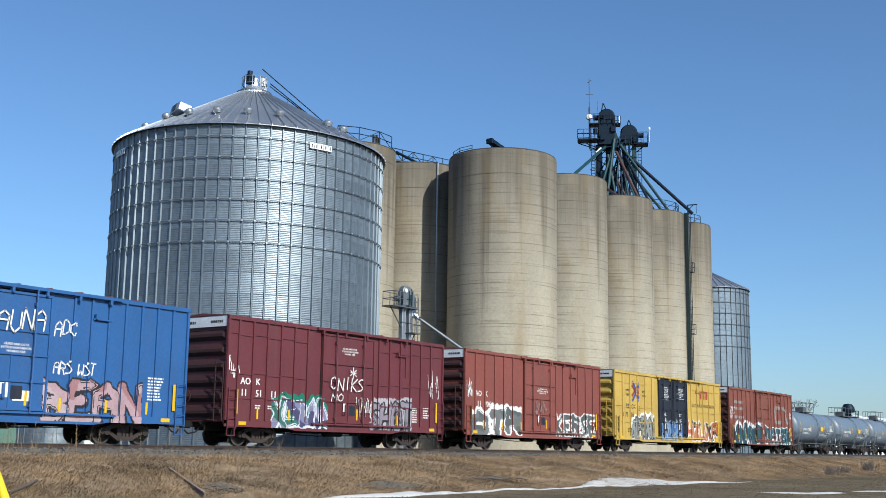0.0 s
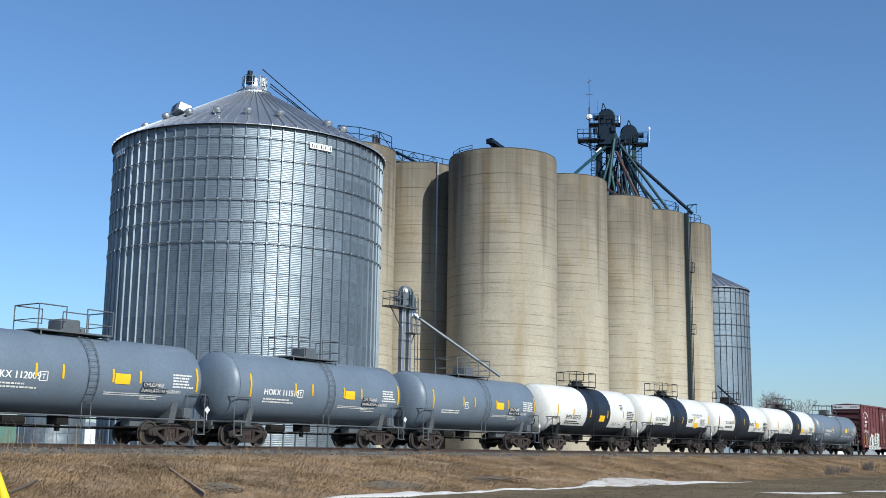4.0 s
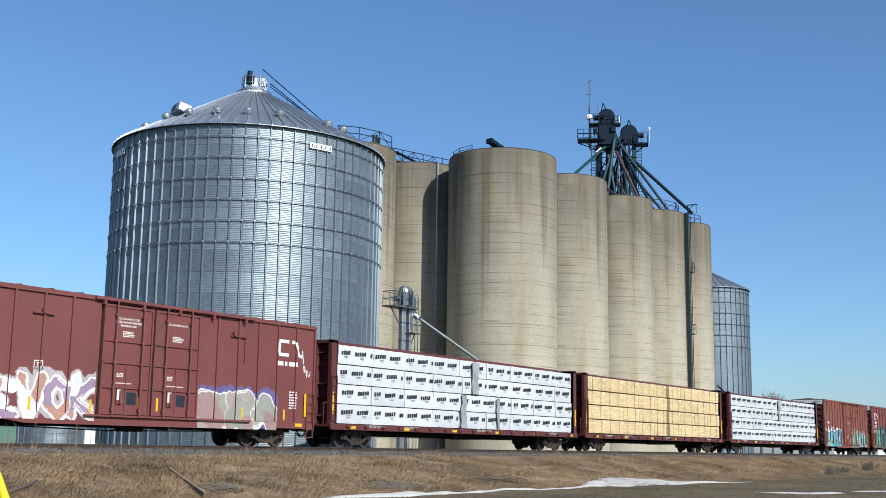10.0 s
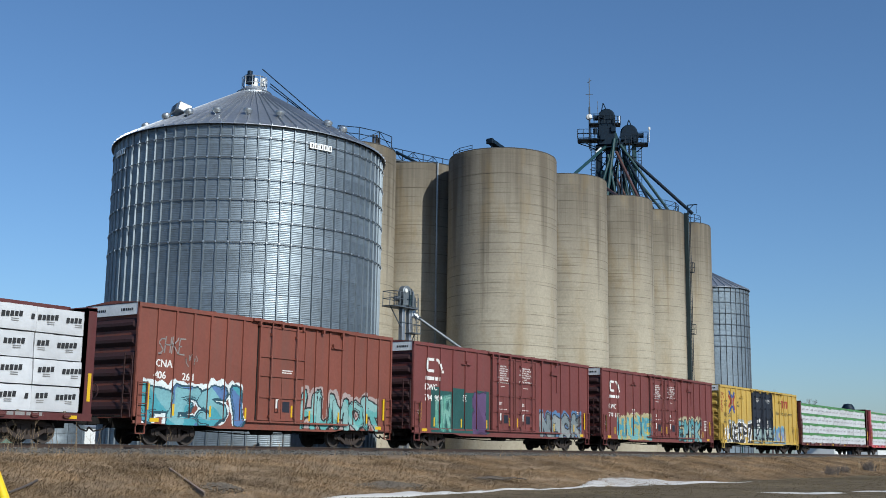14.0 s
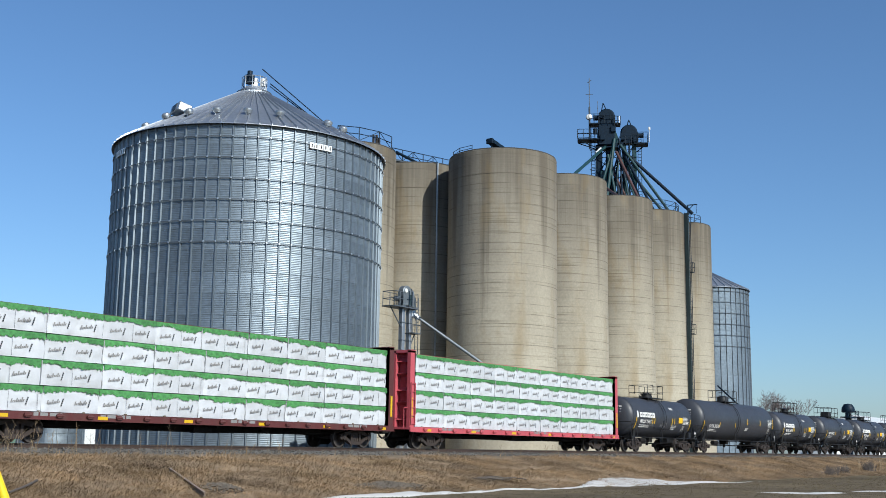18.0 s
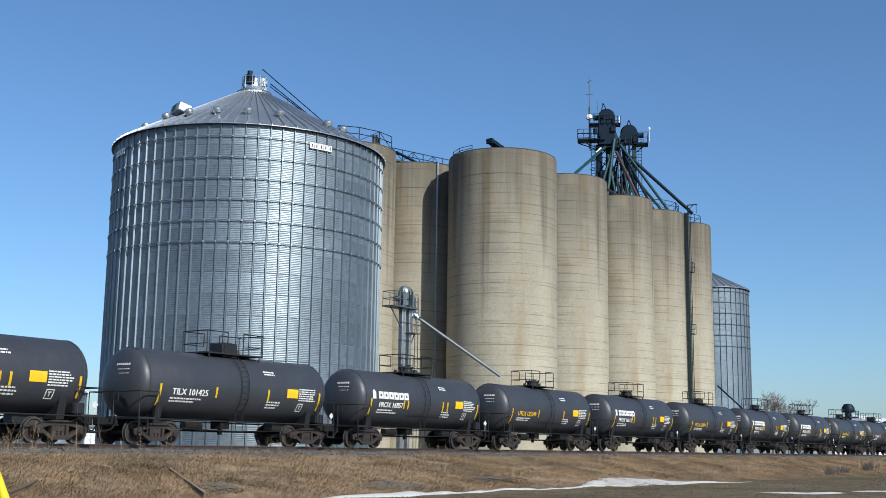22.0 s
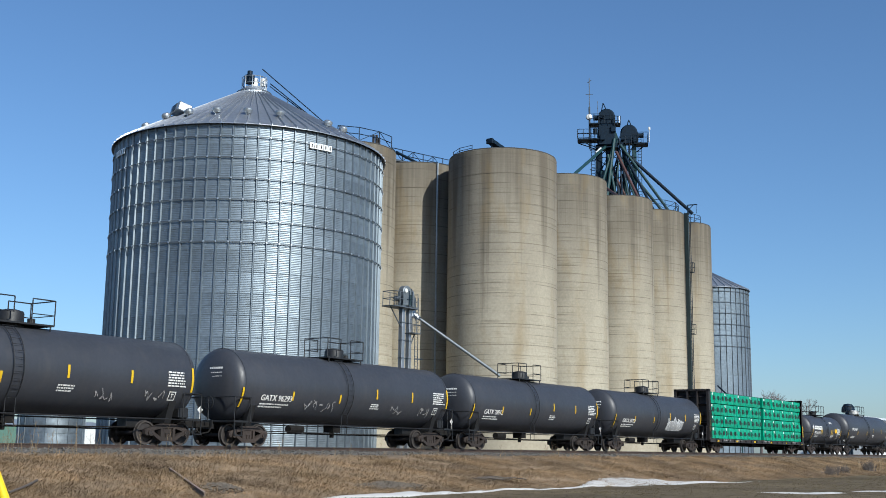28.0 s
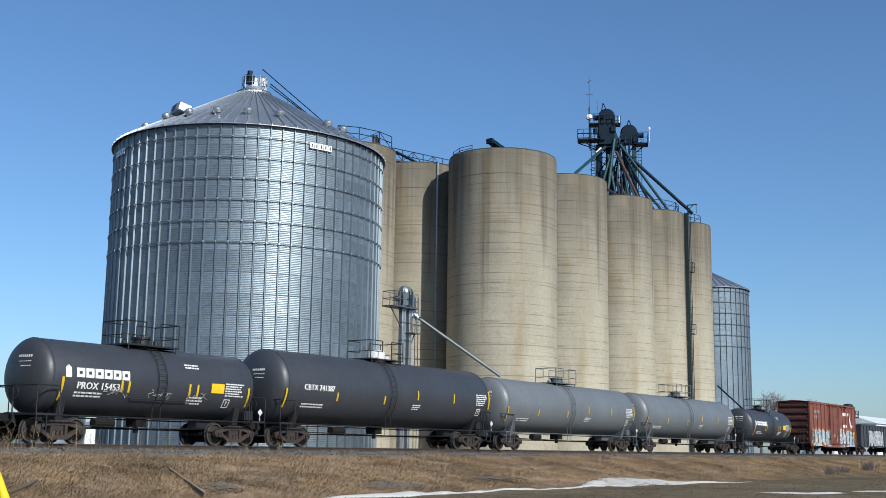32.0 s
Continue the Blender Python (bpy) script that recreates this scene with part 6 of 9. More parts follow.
def boxcar(c0, c1, b0, b1, body, label, posts, door, door_mat=None, style="panel", roof_mat=None, posts_w=0.045, hgt=5.32, end_dark=None, fascia=True, phase=None):
    """b0, b1: body ends along the track at the start. door: list of (x0, x1) from the body's left end."""
    cx = (c0 + c1) / 2
    car = start_car("boxcar", label, "boxcar", c0, c1, "freight train cars")
    x0, x1 = b0 - cx, b1 - cx
    L = x1 - x0
    zb, zt, hw, dp = 0.98, hgt, 1.53, 0.065
    g = Geo().box(x0 + 0.12, x1 - 0.12, -hw, hw, zb, zt - 0.1)
    part("body", g, body, car)
    # side sill, deeper between the trucks
    g = Geo()
    for s in (-1, 1):
        y = s * hw
        g.box(x0, x1, min(y, y + s * 0.05), max(y, y + s * 0.05), 0.78, 1.04)
        g.add([(x0 + 3.6, y + s * 0.045, 0.78), (x1 - 3.6, y + s * 0.045, 0.78), (x1 - 4.3, y + s * 0.045, 0.68), (x0 + 4.3, y + s * 0.045, 0.68), (x0 + 3.6, y, 0.78), (x1 - 3.6, y, 0.78), (x1 - 4.3, y, 0.68), (x0 + 4.3, y, 0.68)],
              [(0, 3, 2, 1), (4, 5, 6, 7), (3, 7, 6, 2), (0, 4, 7, 3), (1, 2, 6, 5)])
    part("side_sill", g, body, car)
    g = Geo()
    for s in (-1, 1):
        y = s * hw
        g.box(x0, x1, min(y, y + s * 0.075), max(y, y + s * 0.075), zt - 0.16, zt)
    part("top_chord", g, body, car)
    # roof with cross seams
    g = Geo()
    n = int(L / 1.25)
    for k in range(n):
        xa, xb = x0 + L * k / n, x0 + L * (k + 1) / n
        g.add([(xa, -hw - 0.06, zt), (xb, -hw - 0.06, zt), (xb, 0, zt + 0.13), (xa, 0, zt + 0.13), (xa, hw + 0.06, zt), (xb, hw + 0.06, zt)], [(0, 1, 2, 3), (3, 2, 5, 4)])
        if k < n - 1:
            for sy in (-1, 1):
                g.add([(xb - 0.03, sy * (hw + 0.05), zt + 0.01), (xb + 0.03, sy * (hw + 0.05), zt + 0.01), (xb + 0.03, 0, zt + 0.135), (xb - 0.03, 0, zt + 0.135), (xb - 0.02, sy * (hw + 0.03), zt + 0.04), (xb + 0.02, sy * (hw + 0.03), zt + 0.04), (xb + 0.02, 0, zt + 0.165), (xb - 0.02, 0, zt + 0.165)],
                      [(4, 5, 6, 7), (0, 4, 7, 3), (1, 2, 6, 5), (0, 1, 5, 4)])
    g.add([(x0, -hw - 0.06, zt), (x0, 0, zt + 0.13), (x0, hw + 0.06, zt), (x1, -hw - 0.06, zt), (x1, 0, zt + 0.13), (x1, hw + 0.06, zt)], [(0, 1, 2), (3, 5, 4)])
    part("roof", g, roof_mat or body, car)
    # posts
    dx = [(x0 + a, x0 + b) for a, b in door]
    da, db = (min(a for a, b in dx), max(b for a, b in dx)) if dx else (0, 0)
    px = [x0 + 0.07 + (L - 0.14) * k / posts for k in range(posts + 1)]
    if phase:
        px = [x0 + 0.07] + [x0 + phase[0] + phase[1] * k for k in range(int((L - phase[0] - 0.3) / phase[1]) + 1)] + [x1 - 0.07]
    px = [p for p in px if not (da - 0.25 < p < db + 0.25)]
    pm = Geo().box(-posts_w, posts_w, -dp, 0, 1.04, zt - 0.16).mesh("side_post", body)
    for p in px:
        part("side_post", pm, None, car, at=(p, -hw, 0))
        part("side_post", pm, None, car, at=pose(p, hw, 0, 0, 0, 180))
    surf = ribbed_side(-hw - 0.006, px, posts_w, dp, dx)
    cuts = surf.cuts
    if style == "grid":
        g = Geo()
        for i, (p, q) in enumerate(zip(px, px[1:])):
            if q - p > 3:
                continue
            for z in (1.95, 2.95, 4.55):
                zz = z + (0.0 if i % 2 else 0.06)
                g.box(p + posts_w, q - posts_w, -hw - 0.035, -hw, zz - 0.025, zz + 0.025)
        part("panel_rib", g, body, car, "short horizontal stiffeners between the posts")
    # doors
    for k, (a, b) in enumerate(dx):
        dm = door_mat or body
        d = part("door", Geo().box(a + 0.05, b - 0.05, -hw - 0.07, -hw - 0.006, 1.08, zt - 0.24), dm, car, "tall sliding plug door")
        # dark strips stand in for the shade of the gap round the door
        part("gasket", Geo().box(a - 0.005, a + 0.05, -hw - 0.03, -hw - 0.002, 1.06, zt - 0.2).box(b - 0.05, b + 0.005, -hw - 0.03, -hw - 0.002, 1.06, zt - 0.2).box(a + 0.05, b - 0.05, -hw - 0.03, -hw - 0.002, zt - 0.24, zt - 0.19), M["under"], d, "dark strips painting the shaded gap round the door")
        g = Geo()
        for z in (2.05, 2.95, 3.75):
            g.box(a + 0.1, b - 0.1, -hw - 0.12, -hw - 0.07, z - 0.03, z + 0.03)
        g.box(a + 0.05, a + 0.12, -hw - 0.12, -hw - 0.07, 1.08, zt - 0.24)
        g.box(b - 0.12, b - 0.05, -hw - 0.12, -hw - 0.07, 1.08, zt - 0.24)
        g.box(a + 0.1, b - 0.1, -hw - 0.11, -hw - 0.07, 1.08, 1.16).box(a + 0.1, b - 0.1, -hw - 0.11, -hw - 0.07, zt - 0.33, zt - 0.25)
        g.box((a + b) / 2 - 0.02, (a + b) / 2 + 0.02, -hw - 0.10, -hw - 0.07, 1.16, 2.95)
        part("door_frame", g, dm, d)
        for f in (0.24, 0.76):
            g = Geo()
            xx = a + (b - a) * f
            g.cyl((xx, -hw - 0.19, 1.0), (xx, -hw - 0.19, zt - 0.1), 0.032, 6)
            for z in (1.25, 2.05, 2.95, 3.75, 4.7):
                g.box(xx - 0.055, xx + 0.055, -hw - 0.21, -hw - 0.07, z - 0.05, z + 0.05)
            part("lock_rod", g, dm, d, "thick upright locking rod")
        m = (a + b) / 2
        g = Geo().box(m - 0.42, m - 0.16, -hw - 0.13, -hw - 0.07, 1.45, 2.0).cyl((m - 0.29, -hw - 0.19, 1.5), (m - 0.29, -hw - 0.19, 1.95), 0.03, 6)
        part("handle", g, dm, d)
        part("lever_pocket", Geo().box(m + 0.08, m + 0.52, -hw - 0.078, -hw - 0.07, 1.45, 1.9), M["black_door"], d, "black lever pocket")
        g = Geo().box(m - 0.40, m - 0.22, -hw - 0.136, -hw - 0.13, 1.6, 1.98)
        part("instruction_plate", g, M["ink_white"], d)
        part("reflector", Geo().box(m - 0.9 if k else m + 0.62, m - 0.8 if k else m + 0.72, -hw - 0.077, -hw - 0.071, 1.25, 1.75), M["reflector"], d)
    if dx:
        g = Geo().box(da - 0.6, db + 2.9, -hw - 0.17, -hw - 0.075, 0.98, 1.05)
        part("door_track", g, body, car)
        g = Geo().box(da - 0.4, db + 2.9, -hw - 0.18, -hw - 0.075, zt - 0.13, zt - 0.02)
        for k in range(5):
            xx = da + (db + 2.4 - da) * k / 4
            g.box(xx - 0.05, xx + 0.05, -hw - 0.19, -hw - 0.05, zt - 0.30, zt - 0.10)
        part("door_rail", g, body, car)
        # route board and lever bracket in the panel past the door
        for xx in (db + 2.1,) if db + 3.4 < x1 else ():
            g = Geo().box(xx - 0.4, xx + 0.45, -hw - 0.10, -hw - 0.02, 4.42, 4.47).box(xx - 0.32, xx - 0.22, -hw - 0.15, -hw - 0.02, 4.45, 4.62).box(xx + 0.41, xx + 0.45, -hw - 0.05, -hw, 3.4, 4.42)
            part("route_board", g, body, car)
        if da - x0 > 7:
            xx = x0 + 4.7
            part("route_board", Geo().box(xx - 0.4, xx + 0.45, -hw - 0.10, -hw - 0.02, 4.42, 4.47).box(xx - 0.05, xx + 0.05, -hw - 0.15, -hw - 0.02, 4.45, 4.62), body, car)
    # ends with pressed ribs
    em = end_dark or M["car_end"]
    for s, xe in ((-1, x0), (1, x1)):
        for sy in (-1, 1):
            part("corner_post", Geo().box(min(xe, xe - s * 0.12), max(xe, xe - s * 0.12), min(sy * (hw + 0.05), sy * (hw - 0.06)), max(sy * (hw + 0.05), sy * (hw - 0.06)), 0.9, zt), body, car)
    def ribs():
        g = Geo()
        top = zt - (0.50 if fascia else 0.1)
        n = 6
        for k in range(n):
            za, zb2 = 1.05 + (top - 1.05) * k / n, 1.05 + (top - 1.05) * (k + 1) / n
            zm, hh = (za + zb2) / 2, (zb2 - za) * 0.36
            v = []
            for yy, inset in ((-hw + 0.08, 0.0), (-hw + 0.28, 0.11), (hw - 0.28, 0.11), (hw - 0.08, 0.0)):
                v += [(0, yy, zm - hh), (-inset, yy, zm - hh * 0.25), (-inset, yy, zm + hh * 0.25), (0, yy, zm + hh)]
            g.add(v, [(4 * i + j, 4 * i + j + 1, 4 * i + 5 + j, 4 * i + 4 + j) for i in range(3) for j in range(3)])
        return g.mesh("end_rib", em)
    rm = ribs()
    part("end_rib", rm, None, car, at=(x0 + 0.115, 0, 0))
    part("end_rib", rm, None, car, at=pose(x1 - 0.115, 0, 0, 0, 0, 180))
    if fascia:
        for s, xe in ((-1, x0), (1, x1)):
            g = Geo().box(min(xe - s * 0.14, xe - s * 0.02), max(xe - s * 0.14, xe - s * 0.02), -hw + 0.06, hw - 0.06, zt - 0.46, zt - 0.02)
            fb = part("end_fascia", g, M["fascia"], car, "pale grey panel along the top of the end")
            if s < 0:
                g = Geo()
                rng = random.Random(int(b0))
                for yy, l in ((-1.2, 0.7), (0.4, 0.8)):
                    t = yy
                    while t < yy + l:
                        w = rng.uniform(0.05, 0.12)
                        g.box(xe + 0.012, xe + 0.018, t, t + w, zt - 0.30, zt - 0.20)
                        t += w + 0.04
                part("lettering", g, M["ink_black"], fb)
    # end ladder, platform and brake wheel
    for xe, ya, yb in ((x0 - 0.10, -hw + 0.05, -hw + 0.50), (x1 + 0.10, hw - 0.50, hw - 0.05)):
        g = Geo()
        for k in range(7):
            g.cyl((xe, ya, 1.15 + k * 0.36), (xe, yb, 1.15 + k * 0.36), 0.016, 5)
        for y in (ya, yb):
            g.box(xe - 0.02, xe + 0.02, y - 0.02, y + 0.02, 1.0, 3.4)
        part("end_ladder", g, em, car)
    g = Geo().box(x0 - 0.42, x0 - 0.02, -1.0, 1.0, 1.02, 1.06).box(x1 + 0.02, x1 + 0.42, -1.0, 1.0, 1.02, 1.06)
    part("crossover_platform", g, M["under"], car)
    g = Geo().lathe([(0.26, -0.02), (0.30, -0.02), (0.30, 0.02), (0.26, 0.02)], 18, "X", at=(x0 - 0.22, 0.55, 2.0))
    g.cyl((x0, 0.55, 2.0), (x0 - 0.24, 0.55, 2.0), 0.03, 6).cyl((x0 - 0.22, 0.28, 2.0), (x0 - 0.22, 0.82, 2.0), 0.015, 5).cyl((x0 - 0.22, 0.55, 1.73), (x0 - 0.22, 0.55, 2.27), 0.015, 5)
    part("brake_wheel", g, em, car)
    for xa, xb in ((x0 + 0.10, x0 + 0.55), (x1 - 0.55, x1 - 0.10)):
        ladder(car, xa, xb, -hw - 0.12, 0.75, 2.3, 5, body, "side_ladder")
        g = Geo().box(xa, xa + 0.03, -hw - 0.10, -hw - 0.05, 0.42, 0.8).box(xb - 0.03, xb, -hw - 0.10, -hw - 0.05, 0.42, 0.8).box(xa, xb, -hw - 0.12, -hw - 0.03, 0.40, 0.44)
        part("stirrup", g, body, car)
    # underframe
    g = Geo().box(x0 + 0.1, x1 - 0.1, -0.25, 0.25, 0.62, 0.98).box(x0 + 0.3, x1 - 0.3, -hw + 0.02, hw - 0.02, 0.92, 0.99)
    for k in range(5):
        xx = x0 + L * (k + 1) / 6
        g.box(xx - 0.08, xx + 0.08, -hw, hw, 0.74, 0.95)
    part("underframe", g, M["under"], car)
    g = Geo().cyl((-0.6, -0.8, 0.66), (0.5, -0.8, 0.66), 0.19, 12).cyl((1.4, -0.7, 0.70), (1.9, -0.7, 0.70), 0.13, 10)
    g.path([(x0 + 3.4, -0.6, 0.62), (-0.9, -0.55, 0.50), (x1 - 3.4, -0.6, 0.62)], 0.025, 5)
    part("brake_gear", g, M["under"], car)
    tc = 2.45
    truck(car, x0 + tc)
    truck(car, x1 - tc)
    coupler(car, x0, -1)
    coupler(car, x1, 1)
    # reflective tape
    tape = cached("tape_v", lambda: Geo().box(-0.05, 0.05, -0.006, 0, 0, 0.45).mesh("reflector", M["reflector"]))
    for k in range(7):
        xx = x0 + 1.9 + (L - 3.8) * k / 6
        if not da - 0.2 < xx < db + 0.2:
            part("reflector", tape, None, car, at=(xx, surf(xx, 1.3) - 0.002, 1.12))
    tape2 = cached("tape_tall", lambda: Geo().box(-0.07, 0.07, -0.006, 0, 0, 1.0).mesh("reflector", M["reflector"]))
    part("reflector", tape2, None, car, at=(x0 + 0.62, -hw - 0.062, 1.3))
    part("reflector", tape2, None, car, at=(x1 - 0.62, -hw - 0.062, 1.3))
    tape3 = cached("tape_low", lambda: Geo().box(-0.22, 0.22, -0.006, 0, 0, 0.14).mesh("reflector", M["reflector"]))
    part("reflector", tape3, None, car, at=(x0 + 1.0, -hw - 0.058, 0.86))
    part("reflector", tape3, None, car, at=(x1 - 1.0, -hw - 0.058, 0.86))
    car["x0"], car["x1"] = x0, x1
    return car, x0, x1, surf, cuts, px


def tank_car(c0, c1, R, shell_mat, label, fit, band=None, zc=None, dome="valve", half=None, lower=None, lad_x=0.0, side_rail=False):
    """A tank with dished heads between the couplers c0 and c1."""
    cx = (c0 + c1) / 2
    car = start_car("tank_car", label, "tank car", c0, c1, "freight train cars")
    L = c1 - c0
    zc = zc or 1.02 + R
    hx = half or L / 2 - 0.55
    bulge = R * 0.42
    prof = []
    n = 7
    for k in range(n + 1):
        a = math.pi / 2 * k / n
        prof.append((R * math.sin(a), -hx + bulge * (1 - math.cos(a))))
    straight = [-hx + bulge + (2 * hx - 2 * bulge) * k / 4 for k in range(1, 4)]
    prof += [(R, s) for s in straight]
    for k in range(n, -1, -1):
        a = math.pi / 2 * k / n
        prof.append((R * math.sin(a), hx - bulge * (1 - math.cos(a))))
    g = Geo().lathe(prof, 40, "X", at=(0, 0, zc))
    part("tank_shell", g, shell_mat, car, smooth=True)
    for s in (-1, 1):
        g = Geo().lathe([(R + 0.004, s * (hx - bulge) - 0.03), (R + 0.010, s * (hx - bulge) - 0.03), (R + 0.010, s * (hx - bulge) + 0.03), (R + 0.004, s * (hx - bulge) + 0.03)], 40, "X", at=(0, 0, zc))
        part("weld_seam", g, shell_mat, car, smooth=True)
    if band:
        wa, wb, bm = band
        g = Geo().lathe([(R + 0.004, wa), (R + 0.012, wa), (R + 0.012, wb), (R + 0.004, wb)], 40, "X", at=(0, 0, zc))
        part("centre_band", g, bm, car, "dark band painted round the middle of the tank", True)
    if lower:
        xa = hx - bulge * 0.9
        depth, belly = lower
        edge = math.asin(depth / R)
        g = Geo().lathe([(R + 0.0025, -xa), (R + 0.008, -xa), (R + 0.008, xa), (R + 0.0025, xa)], 24, "X", a0=math.pi + edge, a1=2 * math.pi - edge, at=(0, 0, zc))
        part("lower_band", g, belly, car, "black painted belly of the tank", True)
    # middle: platform, railing, fittings and ladder
    pw = 1.62 if dome == "box" and not band else 1.3
    top = zc + R
    g = Geo().box(-pw, pw, -0.75, 0.75, top + 0.02, top + 0.08)
    for x in (-pw, pw):
        for y in (-0.7, 0.7):
            g.cyl((x * 0.9, y, top - 0.16), (x * 0.9, y, top + 0.04), 0.03, 5)
    part("walkway", g, fit, car)
    h = top + 0.95
    for y in (-0.72, 0.72):
        for sg, low in ((-1, 0.4), (1, 0.05)):
            g = Geo().path([(sg * pw, y, top + 0.05), (sg * pw, y, h), (sg * pw * 0.28, y, h), (sg * pw * 0.28, y, top + low)], 0.024, 5)
            part("railing", g, fit, car)
            part("mid_rail", Geo().path([(sg * pw, y, top + 0.42), (sg * pw * 0.28, y, top + 0.42)], 0.018, 5), fit, car)
    for x in (-pw, pw):
        part("end_rail", Geo().path([(x, -0.72, h), (x, 0.72, h)], 0.024, 5), fit, car)
        part("mid_rail", Geo().path([(x, -0.72, top + 0.42), (x, 0.72, top + 0.42)], 0.018, 5), fit, car)
    if dome == "valve":
        g = Geo().lathe([(0.34, -0.05), (0.34, 0.34), (0.40, 0.34), (0.40, 0.40), (0.1, 0.46), (0, 0.46)], 18, at=(0, 0, top))
        for k in range(6):
            a = k * math.pi / 3
            g.cyl((0.37 * math.cos(a), 0.37 * math.sin(a), top + 0.3), (0.37 * math.cos(a), 0.37 * math.sin(a), top + 0.48), 0.03, 5)
        g.cyl((0.75, 0, top), (0.75, 0, top + 0.30), 0.11, 10).cyl((-0.75, 0.1, top), (-0.75, 0.1, top + 0.22), 0.09, 8)
    elif dome == "box":
        g = Geo().cbox(-0.42, 0.42, -0.42, 0.42, top - 0.1, top + 0.55, 0.05).cyl((0.8, 0, top), (0.8, 0, top + 0.3), 0.12, 10)
    else:
        g = Geo().lathe([(0.46, -0.08), (0.46, 0.42), (0.42, 0.50), (0.2, 0.56), (0, 0.57)], 20, at=(0, 0, top))
        g.cyl((0.85, 0, top), (0.85, 0, top + 0.3), 0.14, 10)
    part("manway", g, M["fit_white"] if dome == "white" else fit, car, "round pressure housing on top" if dome != "box" else "square valve box on top", True)
    lx = lad_x
    g = Geo()
    pts = []
    for k in range(13):
        a = radians(62) - radians(62 + 40) * k / 12
        pts.append((-(R + 0.10) * math.cos(a), zc + (R + 0.10) * math.sin(a)))
    pts.append((pts[-1][0], 0.55))
    for x in (lx - 0.2, lx + 0.2):
        g.path([(x, y, z) for y, z in pts], 0.017, 5)
    lad = part("ladder", g, fit, car)
    rung = cached("rung" + fit.name, lambda: Geo().cyl((-0.2, 0, 0), (0.2, 0, 0), 0.010, 5).mesh("rung", fit))
    for y, z in pts[:13] + [(pts[-1][0], 0.95), (pts[-1][0], 0.6)]:
        part("rung", rung, None, lad, at=(lx, y, z))
    if side_rail:
        ys = -math.sqrt(R * R - 0.68 ** 2) - 0.09
        g = Geo().path([(-1.4, ys + 0.1, zc - 0.68), (-1.4, ys, zc - 0.68), (1.58, ys, zc - 0.68), (1.58, ys + 0.1, zc - 0.68)], 0.016, 5)
        part("side_rail", g, fit, car)
    # sills, saddles, stub ends
    tcx = L / 2 - 2.1
    for s in (-1, 1):
        g = Geo()
        xa, xb = s * (tcx - 1.4), s * (L / 2 - 0.75)
        xa, xb = min(xa, xb), max(xa, xb)
        g.box(xa, xb, -0.26, 0.26, 0.70, 1.06)
        g.add([(s * tcx - 0.16, -1.0, 0.85), (s * tcx + 0.16, -1.0, 0.85), (s * tcx + 0.16, 1.0, 0.85), (s * tcx - 0.16, 1.0, 0.85), (s * tcx - 0.16, -R * 0.83, zc - R * 0.56), (s * tcx + 0.16, -R * 0.83, zc - R * 0.56), (s * tcx + 0.16, R * 0.83, zc - R * 0.56), (s * tcx - 0.16, R * 0.83, zc - R * 0.56)],
              [(0, 3, 2, 1), (0, 1, 5, 4), (1, 2, 6, 5), (2, 3, 7, 6), (3, 0, 4, 7)])
        part("saddle", g, fit, car)
    for y in (-1.45, 1.45):
        part("grab_pipe", Geo().cyl((-L / 2 + 0.85, y, 0.98), (L / 2 - 0.85, y, 0.98), 0.028, 6), fit, car)
    g = Geo()
    for s in (-1, 1):
        g.box(min(s * (L / 2 - 1.6), s * (L / 2 - 0.8)), max(s * (L / 2 - 1.6), s * (L / 2 - 0.8)), -1.5, 1.5, 0.96, 1.04)
    part("side_sill", g, fit, car)
    g = Geo().cyl((-hx * 0.45, -0.5, 0.78), (-hx * 0.45 + 0.9, -0.5, 0.78), 0.18, 12).box(-0.25, 0.25, -0.3, 0.3, 0.68, zc - R + 0.05)
    g.path([(-tcx + 1.3, -0.7, 0.66), (0, -0.72, 0.60), (tcx - 1.3, -0.7, 0.66)], 0.025, 5).cyl((0, 0, 0.45), (0, 0, 0.8), 0.1, 8)
    g.path([(-tcx + 1.2, 0.7, 0.60), (tcx - 1.2, 0.7, 0.60)], 0.03, 5)
    part("brake_gear", g, M["under"], car)
    for s in (-1, 1):
        xe = s * (L / 2 - 0.82)
        xi = s * (L / 2 - 1.75)
        for y in (-1.48, 1.48):
            part("end_handrail", Geo().path([(xe, y, 1.0), (xe, y, 2.0), (xi, y, 2.0), (xi, y, 1.0)], 0.022, 6), fit, car)
        part("end_crossbar", Geo().path([(xe, -1.48, 2.0), (xe, 1.48, 2.0)], 0.022, 6), fit, car)
        for y in (-1.5, 1.5):
            g = Geo()
            for xx in (xe, xe - s * 0.42):
                g.box(xx - 0.02, xx + 0.02, y - 0.02, y + 0.02, 0.44, 0.98)
            g.box(min(xe, xe - s * 0.42), max(xe, xe - s * 0.42), y - 0.08, y + 0.08, 0.42, 0.46)
            part("stirrup", g, fit, car)
        truck(car, s * tcx)
        coupler(car, s * (L / 2 - 0.86), s)
    part("end_cabinet", Geo().cbox(L / 2 - 1.7, L / 2 - 1.2, -1.2, -0.5, 1.04, 1.45, 0.04), fit, car)
    # reflective tape, bent round the shell
    surf = tank_side(R, zc, 0.016)
    return car, hx, R, zc, surf


def tank_tape(car, tapes, zc, surf, w=0.10):
    """Reflective strips: (x, low, high), heights from the axis of the tank."""
    for x, lo, hi in tapes:
        part("reflector", quad(Geo(), x - w / 2, x + w / 2, zc + lo, zc + hi, surf, lift=0.004), M["reflector"], car)


